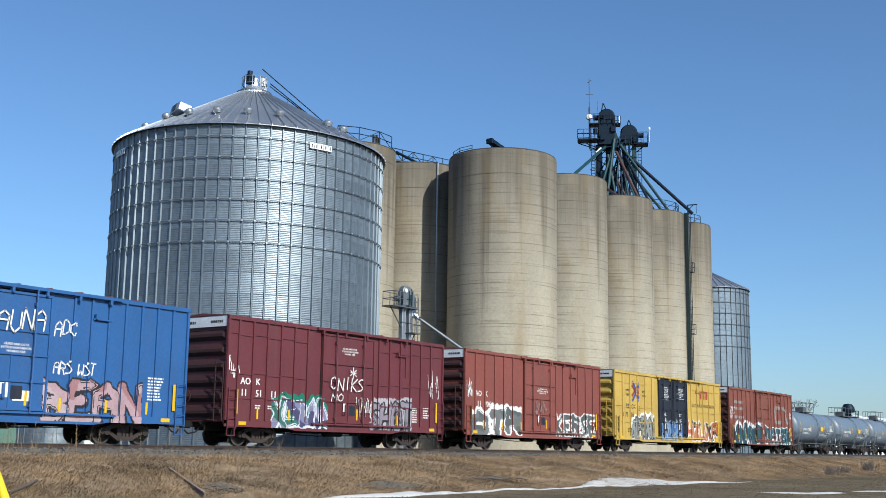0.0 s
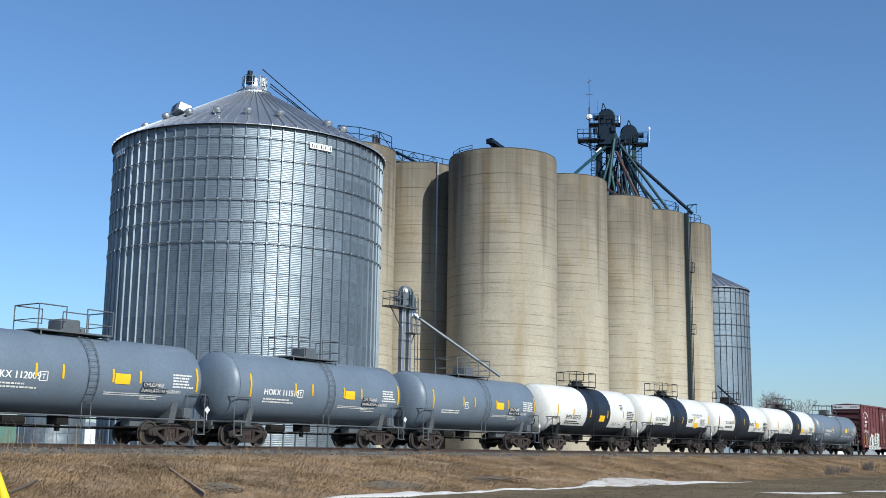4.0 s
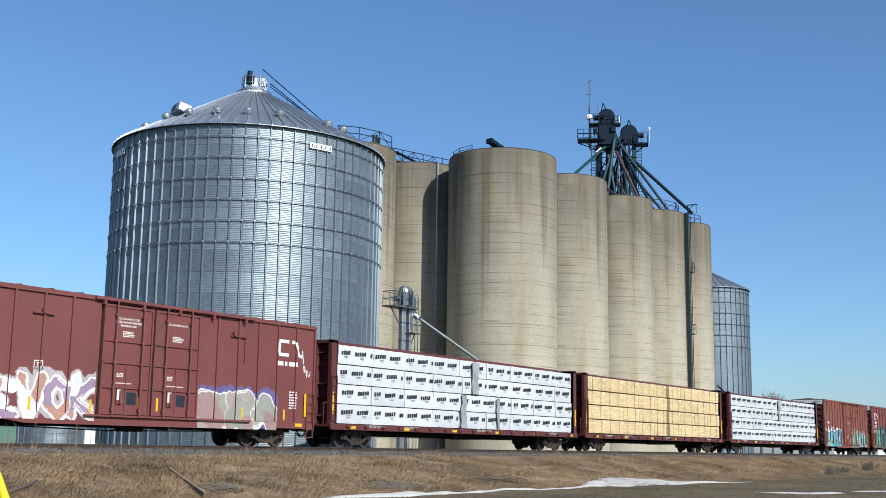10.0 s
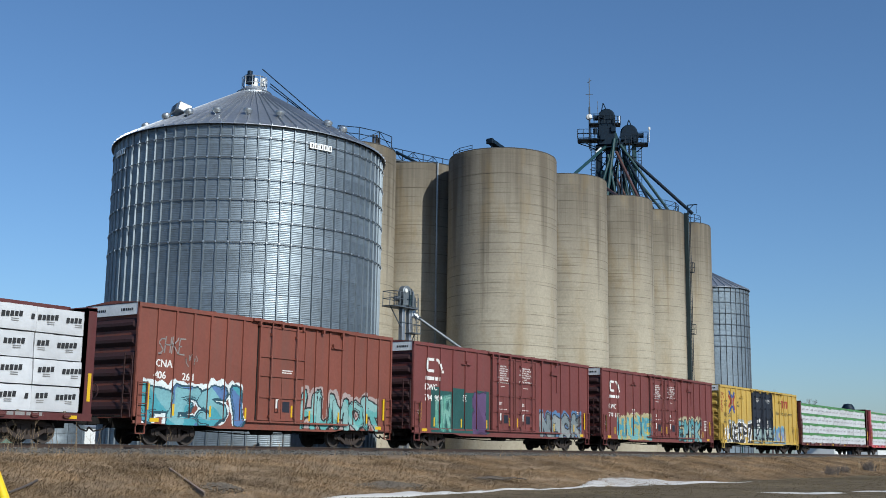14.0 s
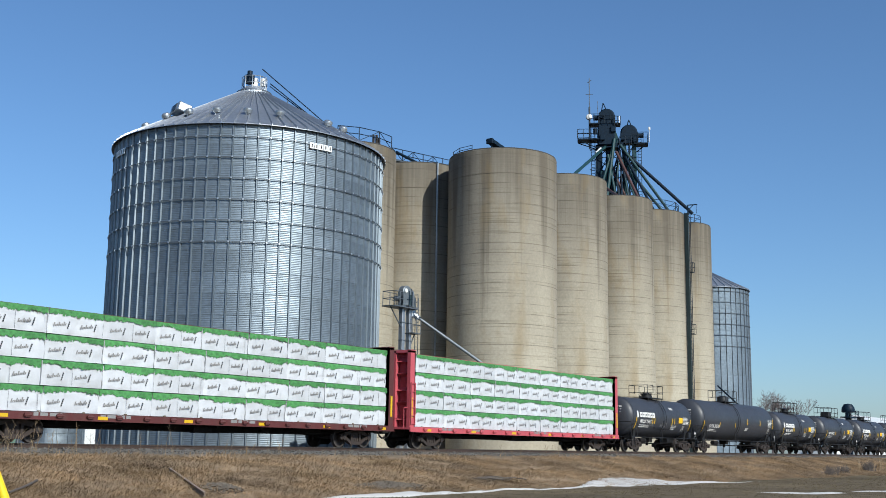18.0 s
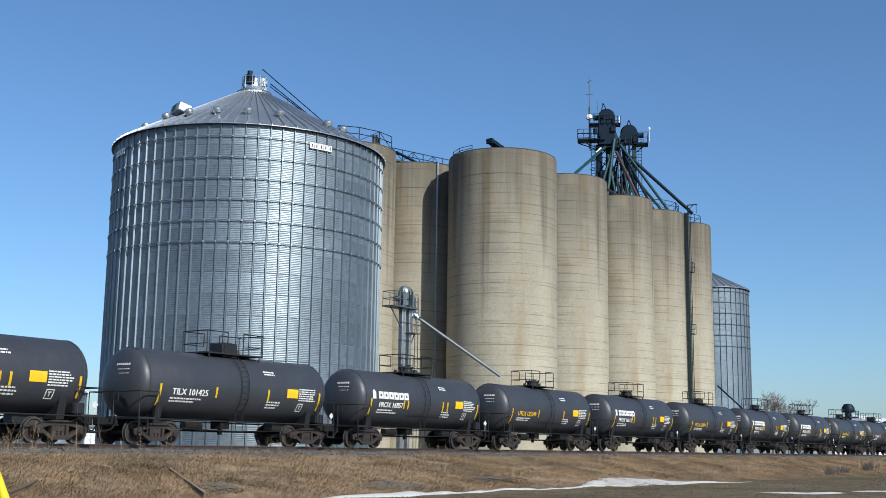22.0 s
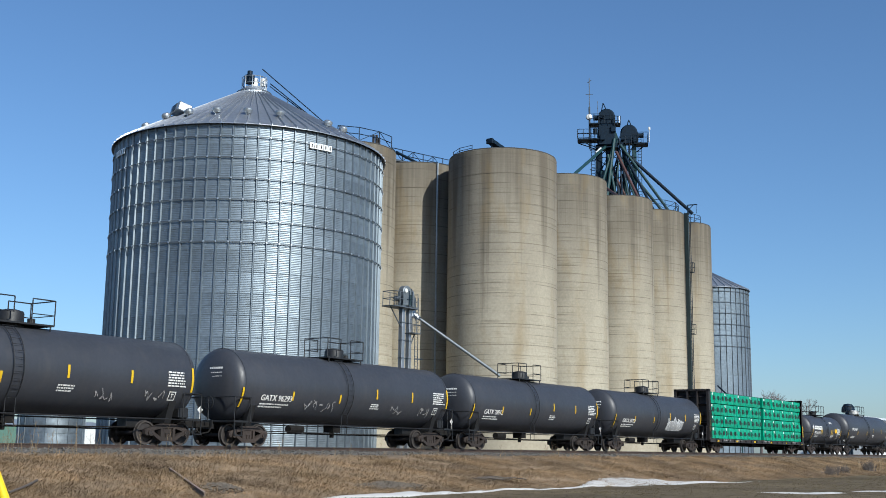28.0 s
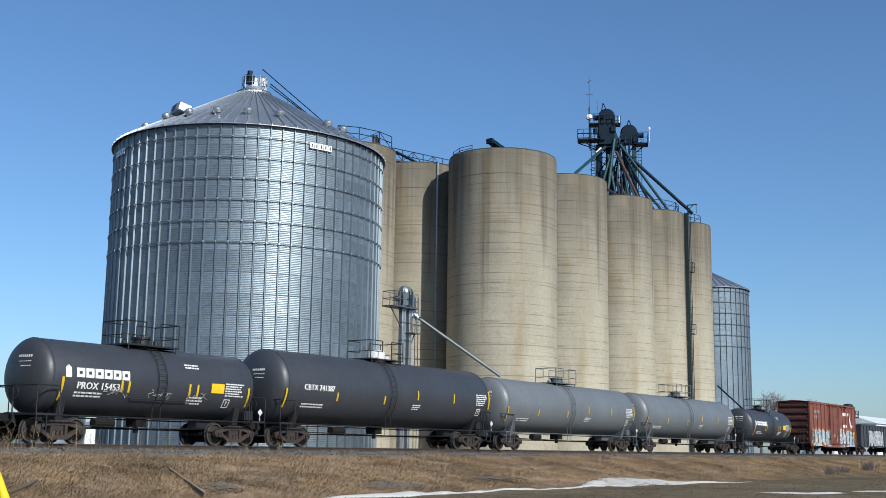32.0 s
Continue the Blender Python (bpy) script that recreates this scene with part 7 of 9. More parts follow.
def centrebeam(c0, c1, l0, l1, beam, label, load, cap=0.23):
    """Lumber car with end bulkheads. l0, l1: ends of the load along the track at the start."""
    cx = (c0 + c1) / 2
    car = start_car("lumber_car", label, "flat car", c0, c1, "freight train cars")
    x0, x1 = l0 - cx, l1 - cx
    zd, zt, hw = 1.06, 4.72, 1.42
    e0, e1 = x0 - 0.55, x1 + 0.45
    g = Geo()
    for s in (-1, 1):
        y = s * hw
        g.box(e0, e1, min(y, y + s * 0.08), max(y, y + s * 0.08), 0.80, 1.06)
        g.box(e0, e1, min(y, y + s * 0.14), max(y, y + s * 0.14), 0.80, 0.83)
    part("side_sill", g, beam, car)
    part("deck", Geo().box(e0, e1, -hw, hw, 0.94, zd), beam, car)
    g = Geo().box(e0 + 0.2, e1 - 0.2, -0.25, 0.25, 0.55, 0.94)
    for k in range(9):
        xx = e0 + (e1 - e0) * (k + 0.5) / 9
        g.box(xx - 0.06, xx + 0.06, -hw + 0.05, hw - 0.05, 0.72, 0.94)
    part("centre_sill", g, M["under"], car)
    # bulkheads with ribs
    for s, xe in ((-1, e0), (1, e1)):
        xin = xe - s * 0.42
        b = part("bulkhead", Geo().box(min(xin, xin + s * 0.06), max(xin, xin + s * 0.06), -1.44, 1.44, zd, zt + 0.12), beam, car, "ribbed end bulkhead")
        for y in (-1.44, -0.45, 0.35, 1.44):
            w = 0.10 if abs(y) > 1 else 0.06
            yy = y + (w if y < -1 else (-w if y > 1 else 0))
            part("bulkhead_post", Geo().box(min(xin, xe), max(xin, xe), yy - w, yy + w, zd, zt + 0.12), beam, b)
        for k in range(5):
            z = zd + 0.35 + k * 0.72
            g = Geo()
            for ya, yb in ((-1.2, -0.5), (-0.38, 0.3), (0.42, 1.2)):
                g.add([(xin + s * 0.05, ya, z), (xin + s * 0.05, yb, z), (xe - s * 0.1, yb, z + 0.14 * (k % 2)), (xe - s * 0.1, ya, z + 0.14 * (k % 2)), (xin + s * 0.05, ya, z + 0.2), (xin + s * 0.05, yb, z + 0.2)],
                      [(0, 1, 2, 3), (4, 3, 2, 5), (0, 3, 4), (1, 5, 2)])
            part("bulkhead_rib", g, beam, b)
        g = Geo().box(min(xin, xe), max(xin, xe), -1.44, 1.44, zt + 0.02, zt + 0.16)
        part("bulkhead_cap", g, beam, b)
    # centre beam
    g = Geo().box(x0 - 0.1, x1 + 0.1, -0.34, 0.34, zt - 0.02, zt + cap)
    n = 14
    for k in range(n + 1):
        xx = x0 + (x1 - x0) * k / n
        g.box(xx - 0.06, xx + 0.06, -0.10, 0.10, zd, zt)
    part("centre_beam", g, beam, car)
    # stake pockets, tie-down winches and tape along the sill
    n = int((x1 - x0) / 1.25)
    pk = cached("pocket" + beam.name, lambda: Geo().cbox(-0.10, 0.10, -0.09, 0, -0.10, 0.06, 0.02).cyl((-0.14, -0.06, -0.02), (0.14, -0.06, -0.02), 0.045, 8).mesh("winch", beam))
    for k in range(n):
        part("winch", pk, None, car, at=(x0 + (x1 - x0) * (k + 0.5) / n, -hw - 0.08, 0.97))
    tape = cached("tape_sill", lambda: Geo().box(-0.22, 0.22, -0.006, 0, 0, 0.12).mesh("reflector", M["reflector"]))
    for k in range(6):
        part("reflector", tape, None, car, at=(x0 + 0.7 + (x1 - x0 - 1.4) * k / 5 + 0.3, -hw - 0.083, 0.86))
    tape2 = cached("tape_tall", lambda: Geo().box(-0.07, 0.07, -0.006, 0, 0, 1.0).mesh("reflector", M["reflector"]))
    part("reflector", tape2, None, car, at=(e0 + 0.16, -1.447, 1.5))
    part("reflector", tape2, None, car, at=(e1 - 0.16, -1.447, 1.5))
    rng = random.Random(int(c0))
    g = Geo()
    sf = flat_side(-hw - 0.086)
    for xx in (x0 + 2.2, x0 + 5.0, x0 + 11.5, x1 - 3.0):
        small_print(g, xx, 0.93, 1.5, 1, 0.12, sf, rng)
    part("lettering", g, M["ink_grey"], car)
    load(car, x0, x1, zd, zt, hw)
    ladder(car, e0 + 0.03, e0 + 0.36, -1.5, 1.2, 3.2, 6, beam, "side_ladder")
    handrail(car, [(e0 - 0.3, -1.3, 1.0), (e0 - 0.3, -1.3, 2.0), (e0, -1.3, 2.0)], beam)
    g = Geo().lathe([(0.24, -0.02), (0.28, -0.02), (0.28, 0.02), (0.24, 0.02)], 18, "X", at=(e0 - 0.12, 0.2, 2.1)).cyl((e0 + 0.3, 0.2, 2.1), (e0 - 0.15, 0.2, 2.1), 0.03, 6)
    part("brake_wheel", g, beam, car)
    g = Geo().cyl((-1.0, -0.8, 0.68), (0.0, -0.8, 0.68), 0.19, 12).cyl((3.0, -0.7, 0.70), (3.5, -0.7, 0.70), 0.13, 10)
    g.path([(e0 + 3.6, -0.7, 0.64), (0, -0.75, 0.52), (e1 - 3.6, -0.7, 0.64)], 0.025, 5)
    part("brake_gear", g, M["under"], car)
    truck(car, e0 + 2.35)
    truck(car, e1 - 2.35)
    coupler(car, e0, -1)
    coupler(car, e1, 1)
    return car


def wrapped_pack(L, h, y0, y1, s, seed, amp):
    """A pack in one skin: the visible side dented and creased, the top edge uneven."""
    front, back = (y0, y1) if s < 0 else (y1, y0)
    g = Geo()
    n = max(6, round(L / 0.16))
    prof = 7
    v = []
    for i in range(n + 1):
        x = 0.015 + (L - 0.03) * i / n
        end = 0.02 if i in (0, n) else 0.0
        top = h - 0.004 - amp * 0.7 * abs(noise.noise((x * 1.7, seed * 3.1, 5)))
        v.append((x, back, 0))
        for j in range(prof):
            z = top * j / (prof - 1)
            d = amp * (abs(noise.noise((x * 2.3 + z, z * 2.6, seed * 1.7))) + 0.6 * abs(noise.noise((x * 6.0 - z * 3, z * 4, seed * 2.9)))) + end + (0.012 if j in (0, prof - 1) else 0)
            v.append((x, front - s * d, z))
        v.append((x, back, top))
    m = prof + 2
    f = [(i * m + j, (i + 1) * m + j, (i + 1) * m + j + 1, i * m + j + 1) for i in range(n) for j in range(m - 1)]
    f += [tuple(range(m))[::-1], tuple(range(n * m, (n + 1) * m))]
    return g.add(v, [q if s < 0 else q[::-1] for q in f])


def bundles(car, x0, x1, zd, zt, hw, lengths, make_face, mats, split=None, name="lumber_pack", label="", gap_row=0.06, amp=0.0, strap=None, print_name="print"):
    """Four tiers of packs on each side of the beam, on dunnage strips. strap: material and spacing."""
    rows = 4
    h = (zt - zd - 0.03) / rows
    hp = h - gap_row
    dn = cached("dunnage", lambda: Geo().box(-0.04, 0.04, -1.15, 1.15, 0, 0.06).mesh("dunnage", M["dunnage"]))
    for r in range(rows):
        z = zd + r * h
        xs = [x0]
        ls = lengths[r % len(lengths)]
        tot = sum(ls)
        for l in ls:
            xs.append(xs[-1] + (x1 - x0) * l / tot)
        for i, (a, b) in enumerate(zip(xs, xs[1:])):
            a2 = a + (split[1] if split and i == split[0] else 0.0)
            L = b - a2
            for s in (-1, 1):
                y0, y1 = (-1.17, 0.0) if s < 0 else (0.0, 1.17)
                kind = (name, mats[0].name, mats[1].name, round(L, 2), (i + 2 * r) % 5, s)
                body = cached(kind, lambda: (wrapped_pack(L, hp, y0, y1, s, (i + 2 * r) % 5, amp).mesh(name, mats[0], True) if amp and s < 0 else Geo().cbox(0.012, L - 0.012, y0, y1, 0, hp, 0.025).mesh(name, mats[0])))
                o = part(name, body, None, car, at=(a2, s * (0.20 + 0.035 * math.sin(7.3 * i + 4.1 * r + x0)), z + gap_row))
                if label:
                    o["label"] = label
                if s > 0:
                    continue

                def faces():
                    g = Geo()
                    make_face(g, L, hp, -1.17, -1, i + 3 * r)
                    out = []
                    for slot in sorted(set(g.mi)):
                        q = Geo()
                        keep = [f for f, k in zip(g.f, g.mi) if k == slot]
                        ids = sorted({p for f in keep for p in f})
                        at = {p: k for k, p in enumerate(ids)}
                        q.add([g.v[p] for p in ids], [tuple(at[p] for p in f) for f in keep])
                        out.append(q.mesh(print_name, mats[slot]))
                    return out

                for me in cached(("faces",) + kind, faces):
                    part(print_name, me, None, o)["kind"] = "stuff"
                if strap:
                    n = max(2, round(L / strap[1]))
                    sm = cached(("strap", name, strap[0].name, round(hp, 3)), lambda: Geo().box(-0.012, 0.012, -1.178, -1.168, 0.0, hp + 0.002).box(-0.012, 0.012, -1.178, -0.9, hp - 0.001, hp + 0.006).mesh("strap", strap[0]))
                    for k in range(n):
                        part("strap", sm, None, o, at=(L * (k + 0.5) / n, 0, 0))
        if r == 0:
            for k in range(12):
                part("dunnage", dn, None, car, at=(x0 + 0.6 + (x1 - x0 - 1.2) * k / 11, -0.22, z))


# The train, from the head of the view to the tail
WHITE, BLACK = (0.75, 0.75, 0.73), (0.02, 0.02, 0.022)


def data_panel(car, x, z, surf, seed, material, rows=6, w=0.8, h=0.06):
    rng = random.Random(seed)
    stencil(car, material, lambda g: small_print(g, x, z, w, rows, h, surf, rng, 1.9), "data_lettering")


def frame_mark(car, x, z, s, surf, material, name="consolidated_stencil"):
    def make(g):
        t = s * 0.1
        quad(g, x, x + s, z, z + t, surf), quad(g, x, x + s, z + s - t, z + s, surf)
        quad(g, x, x + t, z + t, z + s - t, surf), quad(g, x + s - t, x + s, z + t, z + s - t, surf)
        quad(g, x + 0.3 * s, x + 0.7 * s, z + 0.65 * s, z + 0.75 * s, surf), quad(g, x + 0.45 * s, x + 0.55 * s, z + 0.25 * s, z + 0.65 * s, surf)
    stencil(car, material, make, name)


def stripe(g, pts, t, surf, lift=0.0):
    """A painted stripe of width t along (x, z) points."""
    for (ax, az), (bx, bz) in zip(pts, pts[1:]):
        d = Vector((bx - ax, bz - az))
        o = Vector((-d.y, d.x)).normalized() * t / 2
        m = max(1, int(d.length / 0.06))
        for q in range(m):
            a, b = Vector((ax, az)) + d * q / m, Vector((ax, az)) + d * (q + 1) / m
            y = min(surf(a.x, a.y), surf(b.x, b.y)) - lift
            g.add([(c.x, y, c.y) for c in (a + o, a - o, b - o, b + o)], [(0, 1, 2, 3)])
    return g


def oval(g, cx, cz, rx, rz, surf, lift=0.0, row=0.04):
    """A painted oval in level rows."""
    n = max(3, int(2 * rz / row))
    for k in range(n):
        v = -1 + 2 * (k + 0.5) / n
        half = rx * math.sqrt(1 - v * v)
        quad(g, cx - half, cx + half, cz - rz + 2 * rz * k / n, cz - rz + 2 * rz * (k + 1) / n, surf, lift=lift)
    return g


def rail_logo(car, x, z, w, h, surf, material):
    """The railway's emblem as a plain open frame and a plain slanting band."""
    t = 0.20 * h
    xa, xb = x, x + w * 0.46
    e = 0.18 * h
    g = stripe(Geo(), [(xb, z + h - t / 2), (xa + e, z + h - t / 2), (xa + t / 2, z + h - e), (xa + t / 2, z + e), (xa + e, z + t / 2), (xb, z + t / 2)], t, surf)
    stripe(g, [(x + w * 0.58, z + h - t / 2), (x + w * 0.70, z + h - t / 2), (x + w * 0.88, z + t / 2), (x + w, z + t / 2)], t, surf)
    part("emblem", g, material, car, "plain frame and band emblem")


def block_logo(car, x, z, w, h, n, surf, material, name="emblem", mark=False):
    """A company name as a row of plain solid blocks."""
    xx = x
    if mark:
        g = Geo()
        for k in range(5):
            quad(g, xx + (k - 2) * 0.05 + 0.1, xx + (k - 2) * 0.05 + 0.152, z - 0.02, z + h * (1.25 - 0.12 * abs(k - 2)), surf)
        part("emblem", g, material, car, "small flame-shaped emblem")
        xx += 0.46
    step = (x + w - xx) / n
    for k in range(n):
        a, b = xx + k * step, xx + (k + 1) * step - step * 0.12
        t = h * 0.33
        g = Geo()
        quad(g, a, b, z, z + t, surf), quad(g, a, b, z + h - t, z + h, surf), quad(g, a, a + t, z + t, z + h - t, surf), quad(g, b - t, b, z + t, z + h - t, surf)
        part("name_block", g, material, car)


def x_logo(car, x, z, s, surf, tall):
    """Crossing stripes: a blue bow with two blue stubs, red chevrons at the sides."""
    w, h = s * 0.40, s * tall * 1.35
    cx, cz = x + s * 0.42, z + s * 0.42
    t = 0.13 * s
    for material, lines, lift in ((M["ink_red"], (((-0.95, 0.6), (-0.1, 0.05), (-0.95, -0.5)), ((0.95, 0.6), (0.42, 0.0), (0.92, -0.72))), 0.002),
                                  (M["ink_blue"], (((-0.78, 1.0), (0.02, 0.3), (0.1, 0.0), (0.0, -0.28), (-0.82, -1.0)), ((0.88, 0.92), (0.3, 0.38)), ((0.28, -0.32), (0.78, -1.0))), 0.005)):
        for line in lines:
            part("emblem", stripe(Geo(), [(cx + u * w, cz + v * h) for u, v in line], t, surf, lift), material, car, "plain crossing stripe emblem")


NOTICE_A = ("-IMPORTANT-", "CLOSE THIS DOOR", "BEFORE CLOSING", "MAIN DOOR", "-IMPORTANT-", "FERMER CETTE PORTE", "AVANT DE FERMER", "LA PORTE PRINCIPALE")
NOTICE_B = ("CLOSE AND LOCK", "BOTH DOORS BEFORE", "MOVING CAR", "FERMER ET VERROUILLER", "LES DEUX PORTES", "AVANT", "DE DEPLACER LE WAGON")
NOTICE_C = ("CLOSE AND LOCK", "BOTH DOORS BEFORE", "MOVING CAR")


def notice(car, lines, xm, z, size, surf, material, gap=1.45):
    """Centred lines of small capitals."""
    def make(g):
        for i, s in enumerate(lines):
            v, f = text_mesh(s, size * 1.38)
            wd = max(c.x for c in v)
            letters(g, s, xm - wd / 2, z - i * size * gap, size, surf, 1.0, 0.008)
    stencil(car, material, make, "door_notice", "white notice in small capitals")


def door_print(car, xm, z, w, rows, seed, material):
    """Fine stencilled rows low on a door."""
    rng = random.Random(seed)
    stencil(car, material, lambda g: small_print(g, xm - w / 2, z, w, rows, 0.035, flat_side(DOOR_Y), rng, 1.6), "small_stencil")


def side_text(car, rows, surf, material, bold=0.02):
    """rows of (text, x, z, size)."""
    def make(g):
        for s, x, z, size in rows:
            letters(g, s, x, z, size, surf, 1.0, bold)
    stencil(car, material, make)


DOOR_Y = -1.53 - 0.076

# blue boxcar
car, x0, x1, surf, cuts, px = boxcar(14.2, 31.73, 15.3, 30.68, M["blue_paint"], "bright blue boxcar with graffiti and a weathered plug door", 20, [(6.0, 9.05)], roof_mat=M["red_paint"], end_dark=M["blue_paint"])
graffiti(car, x0 + 8.85, 0.8, 4.4, 1.6, [(0.70, 0.52, 0.55), (0.66, 0.44, 0.47), (0.52, 0.26, 0.27)], BLACK, None, surf, 11, 4, cuts=cuts, word="BEAN", thick=0.15)
tag_word(car, "AUNA", x0 + 6.85, 3.75, 1.9, 0.7, M["ink_white"], flat_side(DOOR_Y - 0.05), 0.06, 3)
tag_word(car, "ADC", x0 + 9.2, 3.75, 0.95, 0.5, M["ink_white"], surf, 0.05, 4)
tag_word(car, "ARS WST", x0 + 9.25, 2.4, 1.8, 0.42, M["ink_white"], surf, 0.05, 5)
data_panel(car, x1 - 1.9, 2.45, surf, 6, M["ink_white"], 8)
notice(car, NOTICE_C, x0 + 7.7, 3.25, 0.085, flat_side(DOOR_Y), M["ink_white"])
part("worn_patch", quad(quad(Geo(), x0 + 6.6, x0 + 7.5, 1.5, 2.0, flat_side(DOOR_Y)), x0 + 7.7, x0 + 8.4, 1.4, 1.75, flat_side(DOOR_Y)), M["fascia"], car, "bare scraped patch on the door")

# maroon boxcar
car, x0, x1, surf, cuts, px = boxcar(31.73, 49.1, 32.79, 48.16, M["maroon_paint"], "maroon boxcar with gridded panels and graffiti", 16, [(5.8, 9.6)], style="grid", phase=(0.65, 0.85))
side_text(car, [("AO", x0 + 0.84, 2.53, 0.29), ("K", x0 + 1.74, 2.53, 0.29), ("11", x0 + 0.86, 2.05, 0.29), ("51", x0 + 1.74, 2.05, 0.29), ("11", x0 + 2.62, 2.05, 0.29)], surf, M["ink_white"])
frame_mark(car, x0 + 3.36, 2.03, 0.27, surf, M["ink_white"])
graffiti(car, x0 + 2.72, 0.82, 3.6, 1.4, [(0.06, 0.22, 0.17), (0.10, 0.09, 0.22), (0.32, 0.32, 0.48)], (0.6, 0.6, 0.66), (0.02, 0.26, 0.16), surf, 21, 4, cuts=cuts)
graffiti(car, x0 + 9.3, 0.85, 3.45, 1.4, [(0.42, 0.38, 0.46), (0.36, 0.30, 0.36)], BLACK, (0.55, 0.52, 0.56), surf, 22, 4, cuts=cuts, word="SHOT", thick=0.14)
tag_word(car, "ONIKS", x0 + 6.35, 2.55, 2.4, 0.55, M["ink_white"], flat_side(DOOR_Y - 0.08), 0.06, 23, 0.1)
tag_word(car, "*", x0 + 7.7, 3.1, 0.55, 0.5, M["ink_white"], flat_side(DOOR_Y - 0.08), 0.045, 23, 0.0)
tag_word(car, "MO", x0 + 6.4, 2.05, 0.9, 0.32, M["ink_white"], flat_side(DOOR_Y - 0.08), 0.05, 24)
scribble(car, x0 + 8.2, 1.3, 1.1, 1.0, M["ink_white"], flat_side(DOOR_Y - 0.08), 24, 8, 0.045)
scribble(car, x0 + 0.12, 2.7, 0.6, 1.0, M["ink_white"], surf, 25, 4, 0.05)
scribble(car, x1 - 1.3, 2.5, 0.9, 1.5, M["ink_white"], surf, 26, 5, 0.04)
data_panel(car, x0 + 1.75, 1.65, surf, 27, M["ink_white"], 2, 0.4, 0.05)
data_panel(car, x0 + 2.5, 1.65, surf, 20, M["ink_white"], 2, 0.4, 0.05)
data_panel(car, x1 - 2.6, 1.95, surf, 28, M["ink_white"], 7, 0.5)
data_panel(car, x1 - 1.7, 1.95, surf, 29, M["ink_white"], 5, 0.5)
notice(car, NOTICE_C, x0 + 7.75, 4.45, 0.085, flat_side(DOOR_Y), M["ink_white"])

# faded red boxcar
car, x0, x1, surf, cuts, px = boxcar(49.1, 66.65, 50.16, 65.75, M["red_paint"], "faded red boxcar with grey graffiti", 16, [(6.05, 9.8)], end_dark=M["car_end"])
side_text(car, [("AO", x0 + 1.06, 2.85, 0.31), ("K", x0 + 2.02, 2.85, 0.31), ("111", x0 + 1.02, 2.3, 0.31), ("906", x0 + 1.98, 2.3, 0.31)], surf, M["ink_white"])
graffiti(car, x0 + 0.7, 0.82, 5.2, 1.55, [(0.13, 0.14, 0.14), (0.20, 0.21, 0.21)], (0.72, 0.72, 0.70), (0.72, 0.72, 0.70), surf, 31, 4, cuts=cuts, word="OTR", thick=0.15)
graffiti(car, x0 + 9.75, 0.85, 5.2, 1.5, [(0.12, 0.125, 0.12), (0.16, 0.165, 0.16)], (0.72, 0.72, 0.70), None, surf, 32, 6, cuts=cuts, word="KERSE", thick=0.15)
scribble(car, x0 + 0.1, 2.7, 0.8, 1.1, M["ink_white"], surf, 33, 4, 0.08)
scribble(car, x0 + 7.0, 2.0, 1.7, 0.9, M["ink_grey"], flat_side(DOOR_Y - 0.08), 34, 5, 0.05)
notice(car, NOTICE_C, x0 + 8.15, 3.5, 0.085, flat_side(DOOR_Y), M["ink_white"])


